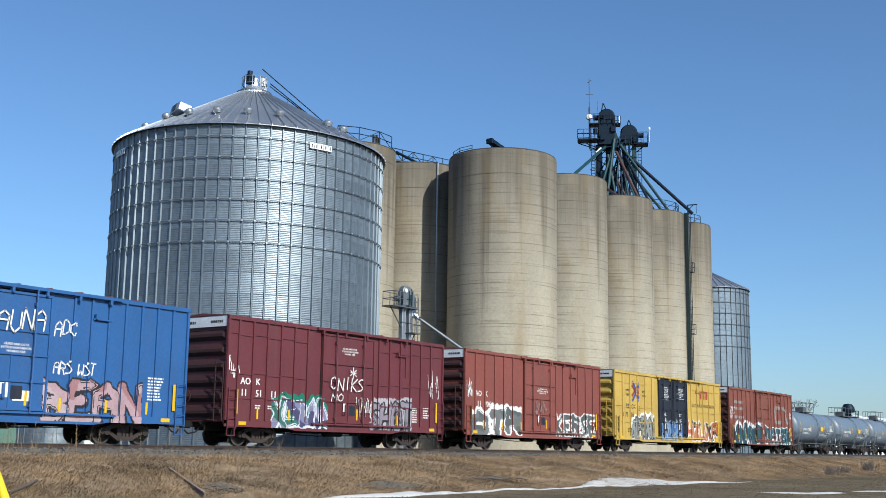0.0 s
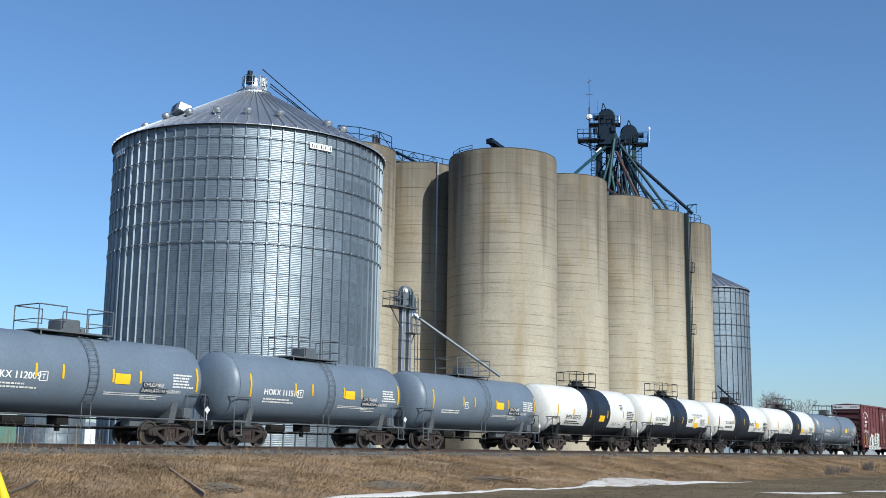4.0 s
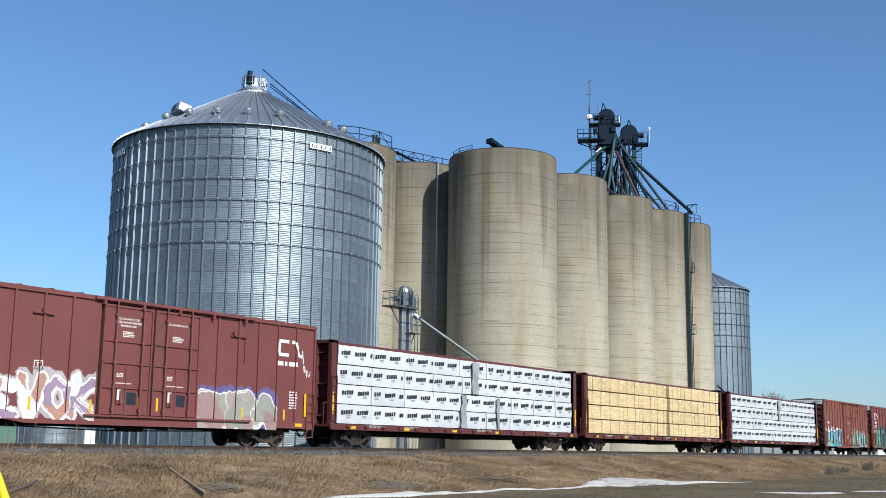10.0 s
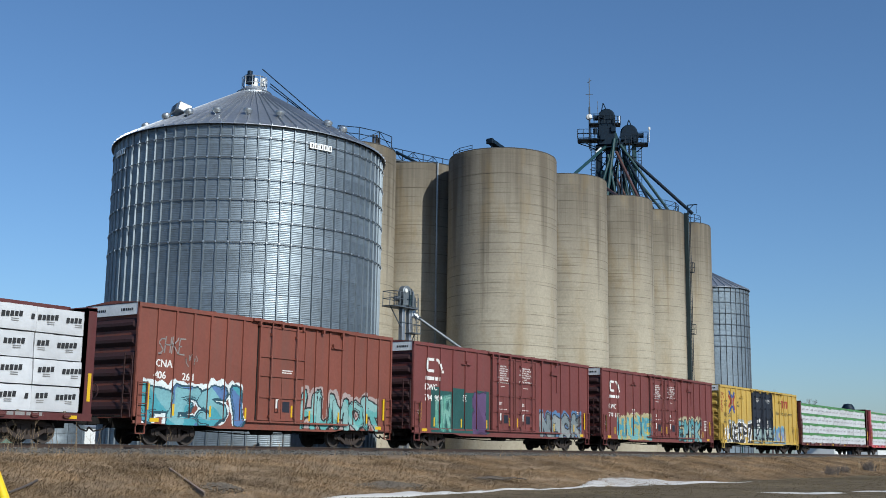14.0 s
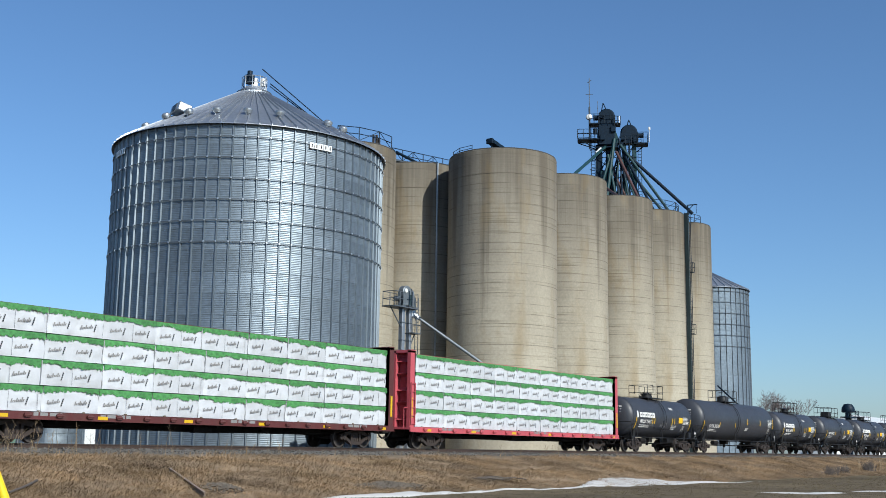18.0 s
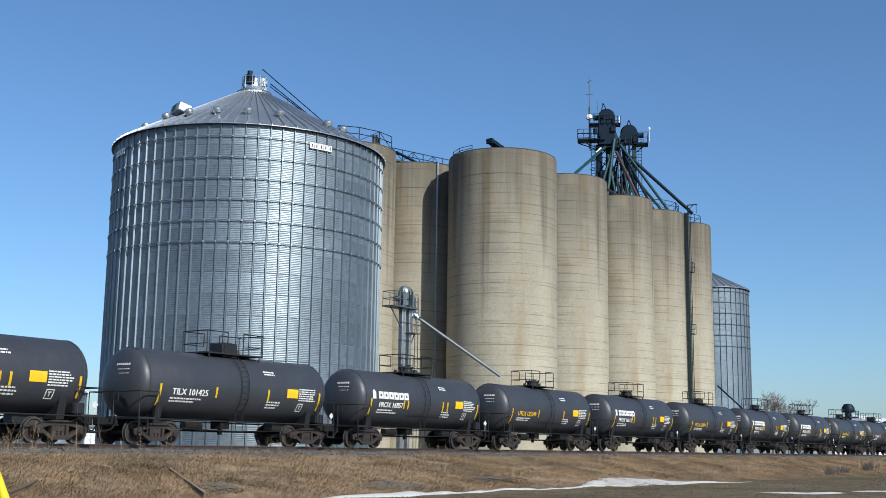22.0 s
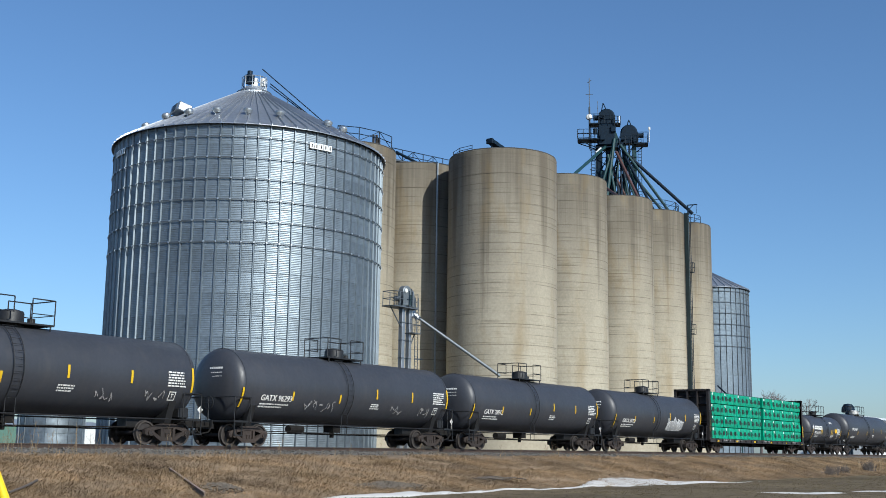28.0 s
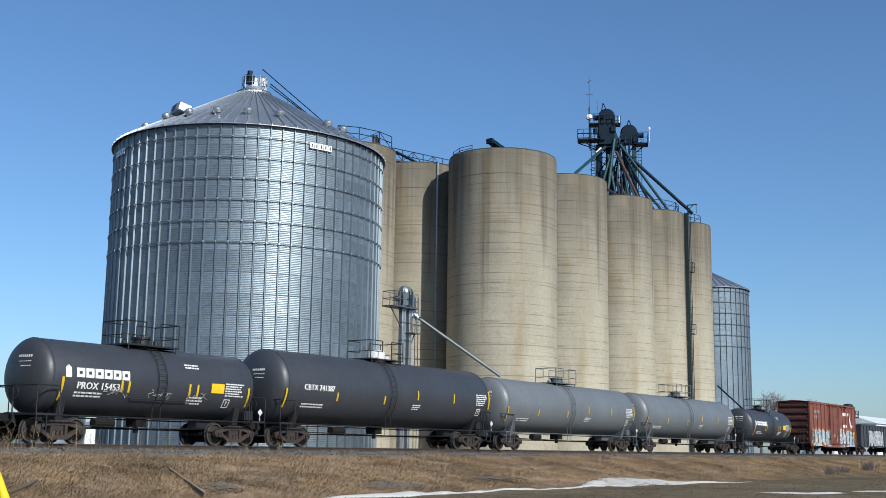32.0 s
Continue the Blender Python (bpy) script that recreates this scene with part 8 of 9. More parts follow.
# yellow boxcars
def yellow_car(c0, c1, b0, b1, rows, style, seed, tail, ahead=0.0):
    car, x0, x1, surf, cuts, px = boxcar(c0, c1, b0, b1, M["yellow_paint"], "yellow boxcar with black double doors and graffiti", 16, [(6.85 + ahead, 9.35 + ahead), (9.35 + ahead, 11.85 + ahead)], M["black_door"], style=style, end_dark=M["yellow_paint"])
    x0 += ahead
    side_text(car, rows(x0), surf, M["ink_black"])
    grid = style == "grid"
    x_logo(car, x0 + (2.62 if grid else 1.6), 3.40 if grid else 3.3, 1.5 if grid else 1.8, surf, 0.33 if grid else 0.36)
    xa, xb = x0 + (1.75 if grid else 0.75), x0 + (4.25 if grid else 3.45)
    side_text(car, [("next", xa, 4.0, 0.22), ("load", xa, 3.7, 0.22), ("any", xb, 4.0, 0.22), ("road", xb, 3.7, 0.22)], surf, M["ink_black"], 0.016)
    g = quad(Geo(), x1 - 4.2, x1 - 2.5, 4.45, 4.62, surf)
    for k in range(3):
        quad(g, x1 - 4.1 + k * 0.58, x1 - 3.72 + k * 0.58, 3.98, 4.45, surf, slant=0.1)
    part("emblem", g, M["ink_red"], car, "plain red block emblem")
    side_text(car, [(tail, x1 - 5.7, 3.35, 0.25 if tail.isupper() else 0.34)], surf, M["ink_black"], 0.012)
    for k, xx in enumerate((x0 + 7.2, x0 + 9.75)):
        lines = (NOTICE_A, NOTICE_B)[k] if style == "grid" else (NOTICE_A[1:4], NOTICE_C)[k]
        notice(car, lines, xx + 0.85, 4.5, 0.08, flat_side(DOOR_Y), M["ink_white"], 1.5)
        door_print(car, xx + 0.75, 2.7, 0.6, 4, seed + k, M["ink_white"])
        door_print(car, xx + 0.85, 2.35, 0.35, 6, seed + 4 + k, M["ink_white"])
    if style == "panel":
        g = Geo().add([(x0 + 8.5 + u, DOOR_Y - 0.004, 2.75 + v) for u, v in ((0, -0.24), (0.2, 0), (0, 0.24), (-0.2, 0))], [(0, 1, 2, 3)])
        part("card", g, M["ink_white"], car, "white diamond card on the door")
        part("card", quad(quad(Geo(), x0 + 8.1, x0 + 8.4, 2.28, 2.40, flat_side(DOOR_Y - 0.002)), x0 + 8.2, x0 + 8.6, 2.08, 2.2, flat_side(DOOR_Y - 0.002)), M["ink_white"], car, "torn white card on the door")
    data_panel(car, x1 - 1.5, 2.3, surf, seed + 9, M["ink_black"], 6, 0.6)
    data_panel(car, x0 + 1.9, 1.5, surf, seed + 10, M["ink_black"], 3, 0.8)
    frame_mark(car, x0 + 3.6, 2.75, 0.3, surf, M["ink_black"])
    return car, x0, x1, surf, cuts


car, x0, x1, surf, cuts = yellow_car(66.65, 87.2, 67.75, 86.25, lambda x: [("TB", x + 1.71, 2.85, 0.32), ("OX", x + 2.56, 2.85, 0.32), ("6", x + 1.14, 2.3, 0.32), ("75", x + 1.64, 2.3, 0.32), ("06", x + 2.52, 2.3, 0.32), ("1", x + 3.35, 2.3, 0.32)], "grid", 41, "RAILCAR POOLING EXPERTS")
graffiti(car, x0 + 2.55, 0.85, 3.7, 1.65, [(0.35, 0.36, 0.33), (0.28, 0.30, 0.27)], BLACK, (0.72, 0.73, 0.70), surf, 42, 5, cuts=cuts)
graffiti(car, x0 + 7.2, 0.85, 3.6, 1.5, [(0.10, 0.25, 0.62), (0.25, 0.42, 0.75)], (0.55, 0.65, 0.85), None, flat_side(DOOR_Y - 0.035), 43, 4)
graffiti(car, x0 + 11.9, 0.82, 5.9, 1.7, [(0.72, 0.20, 0.08), (0.75, 0.30, 0.12), BLACK], (0.75, 0.72, 0.70), None, surf, 44, 5, cuts=cuts)

# oxide red boxcar with big faded emblem
car, x0, x1, surf, cuts, px = boxcar(87.2, 104.6, 88.12, 103.6, M["oxide_paint"], "oxide red boxcar with bold dark green graffiti", 16, [(6.1, 9.75)], hgt=5.26, end_dark=M["car_end"])
graffiti(car, x0 + 0.75, 0.80, 6.7, 1.75, [(0.02, 0.08, 0.11), (0.03, 0.12, 0.15)], (0.75, 0.75, 0.73), (0.6, 0.6, 0.62), surf, 51, 5, cuts=cuts, thick=0.24)
graffiti(car, x0 + 8.15, 0.80, 7.1, 1.6, [(0.02, 0.09, 0.12), (0.05, 0.17, 0.22)], (0.75, 0.75, 0.73), None, surf, 52, 6, cuts=cuts, thick=0.17, word="RATEK")
rail_logo(car, x0 + 10.85, 2.55, 3.65, 1.55, surf, M["ink_grey"])
stencil(car, M["ink_grey"], lambda g: small_print(g, x0 + 1.2, 4.0, 2.6, 2, 0.22, surf, random.Random(8), 2.4))
stencil(car, M["ink_grey"], lambda g: small_print(g, x0 + 1.2, 2.78, 2.4, 1, 0.22, surf, random.Random(5)))
tag_word(car, "SEUST", x0 + 0.2, 3.15, 1.0, 0.5, M["ink_white"], surf, 0.05, 53)
tag_word(car, "AM", x0 + 0.3, 2.75, 0.5, 0.28, M["ink_white"], surf, 0.04, 54)
tag_word(car, "WEK", x1 - 0.95, 3.1, 0.7, 0.5, M["ink_white"], surf, 0.05, 55)

# grey and white tank cars
def tank_marks(car, hx, surf, seed, ink, zc, tapes, title=None, title_ink=None, prints=(), placard=None, stencil_at=None, size=0.28, bold=0.022):
    """Markings on the side of a tank, heights from its axis. title: text, x, z; prints: x, z, rows, width, height."""
    tank_tape(car, tapes, zc, surf)
    if title:
        side_text(car, [(title[0], title[1], zc + title[2], size)], surf, title_ink or ink, bold)
    for k, (x, z, rows, w, h) in enumerate(prints):
        data_panel(car, x, zc + z, surf, seed + k, ink, rows, w, h)
    if placard:
        x, z = placard
        part("placard", quad(Geo(), x, x + 0.70, zc + z, zc + z + 0.38, surf, lift=0.002), M["placard"], car, "orange yellow warning placard")
    if stencil_at:
        frame_mark(car, stencil_at[0], zc + stencil_at[1], 0.34, surf, ink)
    # diamond hazard sign on the end frame
    x = hx - 0.1
    g = Geo().add([(x, -1.46, 1.25), (x + 0.15, -1.46, 1.40), (x, -1.46, 1.55), (x - 0.15, -1.46, 1.40)], [(0, 1, 2, 3)])
    g.box(x - 0.012, x + 0.012, -1.455, -1.44, 1.0, 1.28)
    part("hazard_sign", g, M["fit_white"], car, "white diamond hazard sign")
    # hand brake wheel at the left end
    xb = -hx - 0.32
    g = Geo().lathe([(0.24, -0.015), (0.28, -0.015), (0.28, 0.015), (0.24, 0.015)], 18, "X", at=(xb, -0.35, 1.75))
    g.cyl((xb, -0.61, 1.75), (xb, -0.09, 1.75), 0.014, 5).cyl((xb, -0.35, 1.49), (xb, -0.35, 2.01), 0.014, 5).cyl((xb, -0.35, 1.0), (xb, -0.35, 1.5), 0.03, 6)
    part("brake_wheel", g, M["fit_black"], car, "hand brake wheel on a post")

# one row a tank: couplers, band along the shell, belly height, title, ladder, top fittings
TANKS = [
    (104.6, 117.75, None, 0, "HOKX 112009", 0.3, "box"), (117.75, 130.9, None, 0, "HOKX 111510", 0.3, "box"), (130.9, 144.0, None, 0, None, 0.3, "box"),
    (144.0, 157.2, (-1.35, 1.85), 0.98, "SHPX 205725", -0.2, "valve"), (157.2, 170.3, (-1.75, 1.25), 0.65, "GATX 90655", -0.72, "valve"),
    (170.3, 183.4, (-2.12, 1.14), 0.75, "TILX 160705", -1.3, "box"), (183.4, 196.6, (-0.91, 1.53), 0.75, "UTLX 94322", -0.18, "valve"),
    (196.6, 211.1, None, 0, "HOKX 332157", 0.3, "box"),
]
WHITE_MARKS = {  # tapes, title place, fine print, placard, stencil, words
    3: ([(-5.06, -0.66, 0.23), (-3.08, -0.42, 0.01), (-0.85, -0.42, 0.04), (1.47, -0.42, 0.04), (3.74, -0.34, 0.1), (5.56, -0.62, 0.24)], (-4.03, -0.58), [(-3.95, -0.76, 2, 2.1, 0.06), (3.28, 0.45, 4, 0.45, 0.05), (4.27, 0.05, 5, 1.15, 0.06)], (0.42, -0.65), (4.22, -0.95), []),
    4: ([(-5.06, -0.66, 0.23), (-2.3, -0.42, 0.04), (-1.28, -0.42, 0.04), (0.43, -0.42, 0.04), (2.52, -0.35, 0.1), (5.3, -0.62, 0.24)], (-4.31, -0.35), [(-4.25, -0.55, 2, 1.9, 0.05), (1.47, -0.12, 4, 0.95, 0.04), (3.69, -0.1, 6, 1.0, 0.04)], (2.57, -0.73), (3.85, -0.95), [("SODIUM HYDROXIDE", 2.15, 0.18, 0.14), ("SOLUTION", 2.56, 0.01, 0.14)]),
    5: ([(-5.48, -0.5, 0.35), (-2.27, -0.2, 0.24), (-0.05, -0.22, 0.22), (2.54, -0.2, 0.24), (5.60, -0.44, 0.47)], (-4.29, -0.25), [(-4.2, -0.45, 2, 1.6, 0.05), (1.21, -0.06, 5, 1.05, 0.03), (4.38, 0.0, 6, 1.1, 0.06)], (2.62, -0.40), (3.98, -1.1), [("SODIUM HYDROXIDE", 2.05, -0.57, 0.14), ("SOLUTION", 1.88, -0.73, 0.14)]),
    6: ([(-4.84, -0.5, 0.41), (-1.92, -0.26, 0.18), (0.59, -0.26, 0.18), (3.46, -0.26, 0.18), (5.56, -0.5, 0.41)], (-3.74, -0.57), [(-3.7, -0.72, 1, 1.0, 0.05), (-1.6, -0.4, 5, 0.5, 0.03), (3.9, -0.1, 7, 1.1, 0.04)], (1.62, -0.62), (3.3, -0.95), [("SODIUM", 2.7, -0.45, 0.14), ("HYDROXIDE SOLUTION", 2.3, -0.6, 0.14)]),
}
for i, (a, b, bd, belly, title, lad_x, dome) in enumerate(TANKS):
    white = bd is not None
    lab = "white caustic tank car with a black centre band and belly" if white else "blue-grey tank car with yellow reflective tape"
    car, hx, R, zc, surf = tank_car(a, b, 1.50 if white else 1.46, M["tank_white" if white else "tank_grey"], lab, M["fit_black" if white else "fit_grey"], (*bd, M["band_black"]) if white else None, dome=dome, lower=(belly, M["band_black"]) if white else None, lad_x=lad_x)
    if white:
        tapes, at, prints, card, st, words = WHITE_MARKS[i]
        tank_marks(car, hx, surf, 100 + i * 7, M["ink_black"], zc, tapes, (title, *at), None, prints, card, st, 0.245, 0.0)
        if words:
            side_text(car, [(t, x, zc + z, h) for t, x, z, h in words], surf, M["ink_black"], 0.0)
        if i == 3:
            scribble(car, 2.5, zc - 0.85, 1.0, 0.22, M["ink_black"], surf, i, 4, 0.03)
    else:
        e = hx - 6.7  # marks keep their distance from the ends of the tank
        tapes = [(-5.50 - e, -0.44, 0.53), (-2.41 - e * 0.5, -0.22, 0.25), (-0.97, -0.23, 0.27), (1.21, -0.24, 0.24), (3.15 + e, -0.21, 0.26), (5.99 + e, -0.41, 0.53)]
        tank_marks(car, hx, surf, 100 + i * 7, M["ink_white"], zc, tapes, (title, -4.72 - e, -0.31) if title else None, None, [(-4.7 - e, -0.52, 2, 2.1, 0.06), (4.75 + e, 0.17, 5, 1.08, 0.06), (0.9, -0.62, 2, 2.2, 0.035), (3.3 + e, -0.66, 3, 1.0, 0.035)], (1.97 + e, -0.28), (-2.26 - e * 0.5, -0.36), 0.255)
        if i == 7:
            part("top_pad", Geo().lathe([(R + 0.003, -0.6), (R + 0.010, -0.6), (R + 0.010, 1.45), (R + 0.003, 1.45)], 16, "X", a0=radians(61), a1=radians(119), at=(0, 0, zc)), M["fit_white"], car, "pale patch of paint under the platform", True)
        part("word_backing", quad(quad(Geo(), 3.27 + e, 4.05 + e, zc - 0.34, zc - 0.15, surf, lift=0.002), 3.22 + e, 4.52 + e, zc - 0.55, zc - 0.37, surf, lift=0.002), M["band_black"], car, "black backing behind white warning words")
        side_text(car, [("CHLORINE", 3.31 + e, zc - 0.31, 0.15), ("INHALATION HAZARD", 3.27 + e, zc - 0.52, 0.135)], tank_side(R, zc, 0.026), M["ink_white"], 0.0)


# brown-red boxcars with double doors
def brown_car(c0, c1, b0, b1, mt, rows, logo_left, seed, label):
    car, x0, x1, surf, cuts, px = boxcar(c0, c1, b0, b1, M[mt], label, 16, [(7.2, 9.6), (9.6, 12.0)])
    rail_logo(car, (x0 + 1.1) if logo_left else (x1 - 2.45), 3.85, 1.6, 0.72, surf, M["ink_white"])
    stencil(car, M["ink_white"], lambda g: small_print(g, (x0 + 1.1) if logo_left else (x1 - 2.45), 3.45, 1.7, 1, 0.18, surf, random.Random(seed)))
    side_text(car, rows(x0), surf, M["ink_white"])
    for k, xx in enumerate((x0 + 7.75, x0 + 10.15)):
        lines = (NOTICE_A, NOTICE_B)[k] if logo_left else (NOTICE_C, NOTICE_C[:1])[k]
        notice(car, lines, xx + 0.65, 4.55, 0.085, flat_side(DOOR_Y), M["ink_white"], 1.5)
        door_print(car, xx + 0.7, 3.45 if logo_left else 4.1, 0.6, 1 if logo_left else 4, seed + k, M["ink_white"])
        door_print(car, xx + 0.65, 2.2, 0.9, 1, seed + 2 + k, M["ink_white"])
        door_print(car, xx + 0.4, 2.55, 0.35, 3, seed + 4 + k, M["ink_white"])
    data_panel(car, x1 - 1.6, 2.3, surf, seed + 9, M["ink_white"], 7, 0.55)
    frame_mark(car, x0 + 4.5, 2.5, 0.32, surf, M["ink_white"])
    frame_mark(car, x0 + 0.5, 1.7, 0.22, surf, M["ink_white"])
    return car, x0, x1, surf, cuts


car, x0, x1, surf, cuts = brown_car(211.1, 231.45, 211.76, 230.55, "brown_paint", lambda x: [("DWC", x + 1.02, 2.95, 0.32), ("794", x + 1.02, 2.35, 0.32), ("820", x + 1.88, 2.35, 0.32)], True, 61, "brown-red double-door boxcar with white graffiti")
graffiti(car, x0 + 2.35, 0.62, 4.8, 1.65, [(0.62, 0.66, 0.62), (0.55, 0.60, 0.56)], BLACK, (0.70, 0.72, 0.64), surf, 62, 6, cuts=cuts, word="LORAK", thick=0.115)
CREAM = spray((0.82, 0.60, 0.33))
g = Geo()
for k in range(150):
    xa = x0 + 11.98 + k * 0.04
    quad(g, xa, xa + 0.04, 0.60, 1.50 + 0.07 * math.sin(k * 0.16) + 0.03 * math.sin(k * 0.37) - 0.0014 * k, surf)
band = part("graffiti", g, CREAM, car, "cream sprayed band with looping outlines")
for k, (cx, rx, rz) in enumerate(((12.95, 0.62, 0.62), (14.15, 0.45, 0.45), (15.2, 0.5, 0.42), (16.35, 0.35, 0.6), (17.2, 0.5, 0.3))):
    g = stripe(Geo(), [(x0 + cx - rx * math.cos(math.pi * q / 10), 1.42 + rz * math.sin(math.pi * q / 10)) for q in range(11)], 0.06, surf, 0.003)
    part("outline", g, CREAM, band)
for cx, cz, rx, rz in ((12.95, 1.15, 0.17, 0.32), (13.9, 0.95, 0.14, 0.10), (14.5, 1.0, 0.10, 0.12), (15.2, 1.05, 0.16, 0.14), (16.0, 1.0, 0.10, 0.10), (16.9, 1.1, 0.18, 0.12)):
    part("letter_gap", oval(Geo(), x0 + cx, cz, rx, rz, surf, 0.004), M["brown_paint"], band)
part("graffiti", oval(oval(Geo(), x0 + 11.2, 1.0, 0.42, 0.22, flat_side(DOOR_Y - 0.036)), x0 + 11.7, 1.2, 0.24, 0.42, flat_side(DOOR_Y - 0.040)), CREAM, car, "cream overspray on the door")
g = Geo()
for cx, cz, rx, rz in ((12.52, 3.08, 0.50, 0.52), (12.48, 2.58, 0.30, 0.42), (12.70, 3.68, 0.24, 0.24), (12.62, 3.90, 0.10, 0.12)):
    oval(g, x0 + cx, cz, rx, rz, surf)
face = part("graffiti", g, spray((0.36, 0.56, 0.66)), car, "pale blue sprayed skull shape with dark eye holes")
g = Geo()
for cx, cz, rx, rz in ((12.50, 3.2, 0.34, 0.30), (12.46, 2.62, 0.20, 0.18), (12.70, 3.66, 0.13, 0.12)):
    oval(g, x0 + cx, cz, rx, rz, surf, 0.004)
part("highlight", g, spray((0.60, 0.72, 0.76)), face)
for cx, cz, rx, rz in ((12.30, 3.0, 0.13, 0.24), (12.76, 2.95, 0.17, 0.13), (12.56, 2.78, 0.05, 0.08), (12.62, 3.74, 0.05, 0.08), (12.80, 3.62, 0.04, 0.09)):
    part("eye_hole", oval(Geo(), x0 + cx, cz, rx, rz, surf, 0.008), spray(BLACK), face)
g = Geo()
for k in range(7):
    xx = x0 + 12.24 + k * 0.08
    stripe(g, [(xx, 2.58), (xx + (k - 3) * 0.02, 2.24 + 0.03 * abs(k - 3))], 0.018, surf, 0.009)
part("teeth_lines", g, spray(BLACK), face)
tag_word(car, "FEEP", x0 + 1.1, 1.75, 1.1, 0.45, M["ink_grey"], surf, 0.045, 65)
scribble(car, x1 - 2.2, 1.6, 1.2, 0.6, M["ink_white"], surf, 66, 4)

car, x0, x1, surf, cuts = brown_car(231.45, 251.7, 232.17, 251.1, "faded_brown_paint", lambda x: [("DW", x + 1.02, 2.75, 0.32), ("C", x + 1.9, 2.75, 0.32), ("793", x + 1.02, 2.2, 0.32), ("826", x + 1.9, 2.2, 0.32)], False, 71, "brown-red double-door boxcar with purple and white graffiti")
graffiti(car, x0 + 2.8, 0.85, 4.35, 1.55, [(0.66, 0.62, 0.64), (0.68, 0.38, 0.28), (0.5, 0.35, 0.5)], (0.75, 0.74, 0.72), (0.68, 0.60, 0.62), surf, 72, 6, cuts=cuts, word="EVOK", thick=0.14)
graffiti(car, x0 + 12.05, 0.72, 4.5, 1.55, [(0.52, 0.34, 0.32), (0.42, 0.42, 0.36), (0.62, 0.50, 0.48)], (0.7, 0.68, 0.68), (0.20, 0.16, 0.42), surf, 73, 3, cuts=cuts, thick=0.22)
scribble(car, x0 + 0.2, 3.3, 1.2, 1.3, M["ink_white"], surf, 74, 5, 0.04)
scribble(car, x1 - 1.0, 2.9, 0.7, 1.4, M["ink_white"], surf, 75, 4, 0.06)


# lumber loads
def face_white(g, L, h, y, s, k):
    sf = (lambda x, z: y - 0.004) if s < 0 else (lambda x, z: y + 0.004)
    rng = random.Random(k)
    g.cur = 1
    n = max(1, int(L / 1.16))
    off = rng.uniform(-0.45, 0.25)
    for i in range(n + 1):
        x = off + i * 1.16 + 0.12
        for q in range(5):
            a = x + q * 0.17
            if a < 0.03 or a + 0.14 > L - 0.03:
                continue
            z0, z1 = h * 0.46 + 0.012 * q, h * 0.68 + 0.012 * q
            quad(g, a, a + 0.135, z0, z1 - 0.012 * (q % 2), sf, slant=0.10)
    g.cur = 2
    for i in range(n + 1):
        x = off + i * 1.16 + 0.5
        for q in range(2):
            if 0 < x < L - 0.35:
                quad(g, x, x + 0.3, h * (0.40 - 0.08 * q), h * (0.40 - 0.08 * q) + 0.03, sf)


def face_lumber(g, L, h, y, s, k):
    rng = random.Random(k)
    # thin dark strips paint joint shade on the pack's flat face
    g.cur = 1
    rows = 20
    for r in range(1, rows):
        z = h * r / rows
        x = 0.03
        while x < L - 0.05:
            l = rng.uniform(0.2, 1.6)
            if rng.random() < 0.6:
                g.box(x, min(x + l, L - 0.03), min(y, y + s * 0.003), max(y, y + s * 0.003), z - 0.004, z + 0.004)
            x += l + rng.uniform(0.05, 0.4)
    g.cur = 3
    for q in range(1):
        x = L - 0.25
        g.box(x, x + 0.16, min(y, y + s * 0.010), max(y, y + s * 0.010), h * 0.78, h * 0.96)


def face_barrette(g, L, h, y, s, k):
    sf = lambda x, z: y - 0.004
    rng = random.Random(k)
    g.cur = 1
    x = 0.02
    while x < L - 0.05:
        w = min(0.05, L - 0.02 - x)
        low = 0.79 - 0.13 * noise.noise((x * 1.3, k * 2.3, 1)) - rng.uniform(-0.02, 0.07)
        quad(g, x, x + w, h * low, h - 0.008, sf)
        g.add([(x, y - 0.004, h - 0.008), (x + w, y - 0.004, h - 0.008), (x + w, 0, h + 0.004), (x, 0, h + 0.004)], [(0, 1, 2, 3)])
        x += w
    n = max(1, int(L / 1.15))
    off = rng.uniform(0.05, 0.35)
    for i in range(n + 1):
        x = off + i * 1.15
        if x + 0.75 < L:
            g.cur = 2
            for q in range(8):
                quad(g, x + q * 0.068, x + q * 0.068 + 0.05, h * (0.30 + 0.01 * q), h * ((0.38 if q % 3 else 0.45) + 0.01 * q), sf, slant=0.25)
            g.cur = 4
            for q in range(4):
                quad(g, x + 0.58 + q * 0.022, x + 0.63 + q * 0.022, h * (0.24 + 0.08 * q), h * (0.30 + 0.08 * q), sf)
        if i and rng.random() < 0.6 and x < L - 0.1:
            g.cur = 3
            quad(g, x - 0.1, x - 0.09, 0.02, h * 0.72, sf)


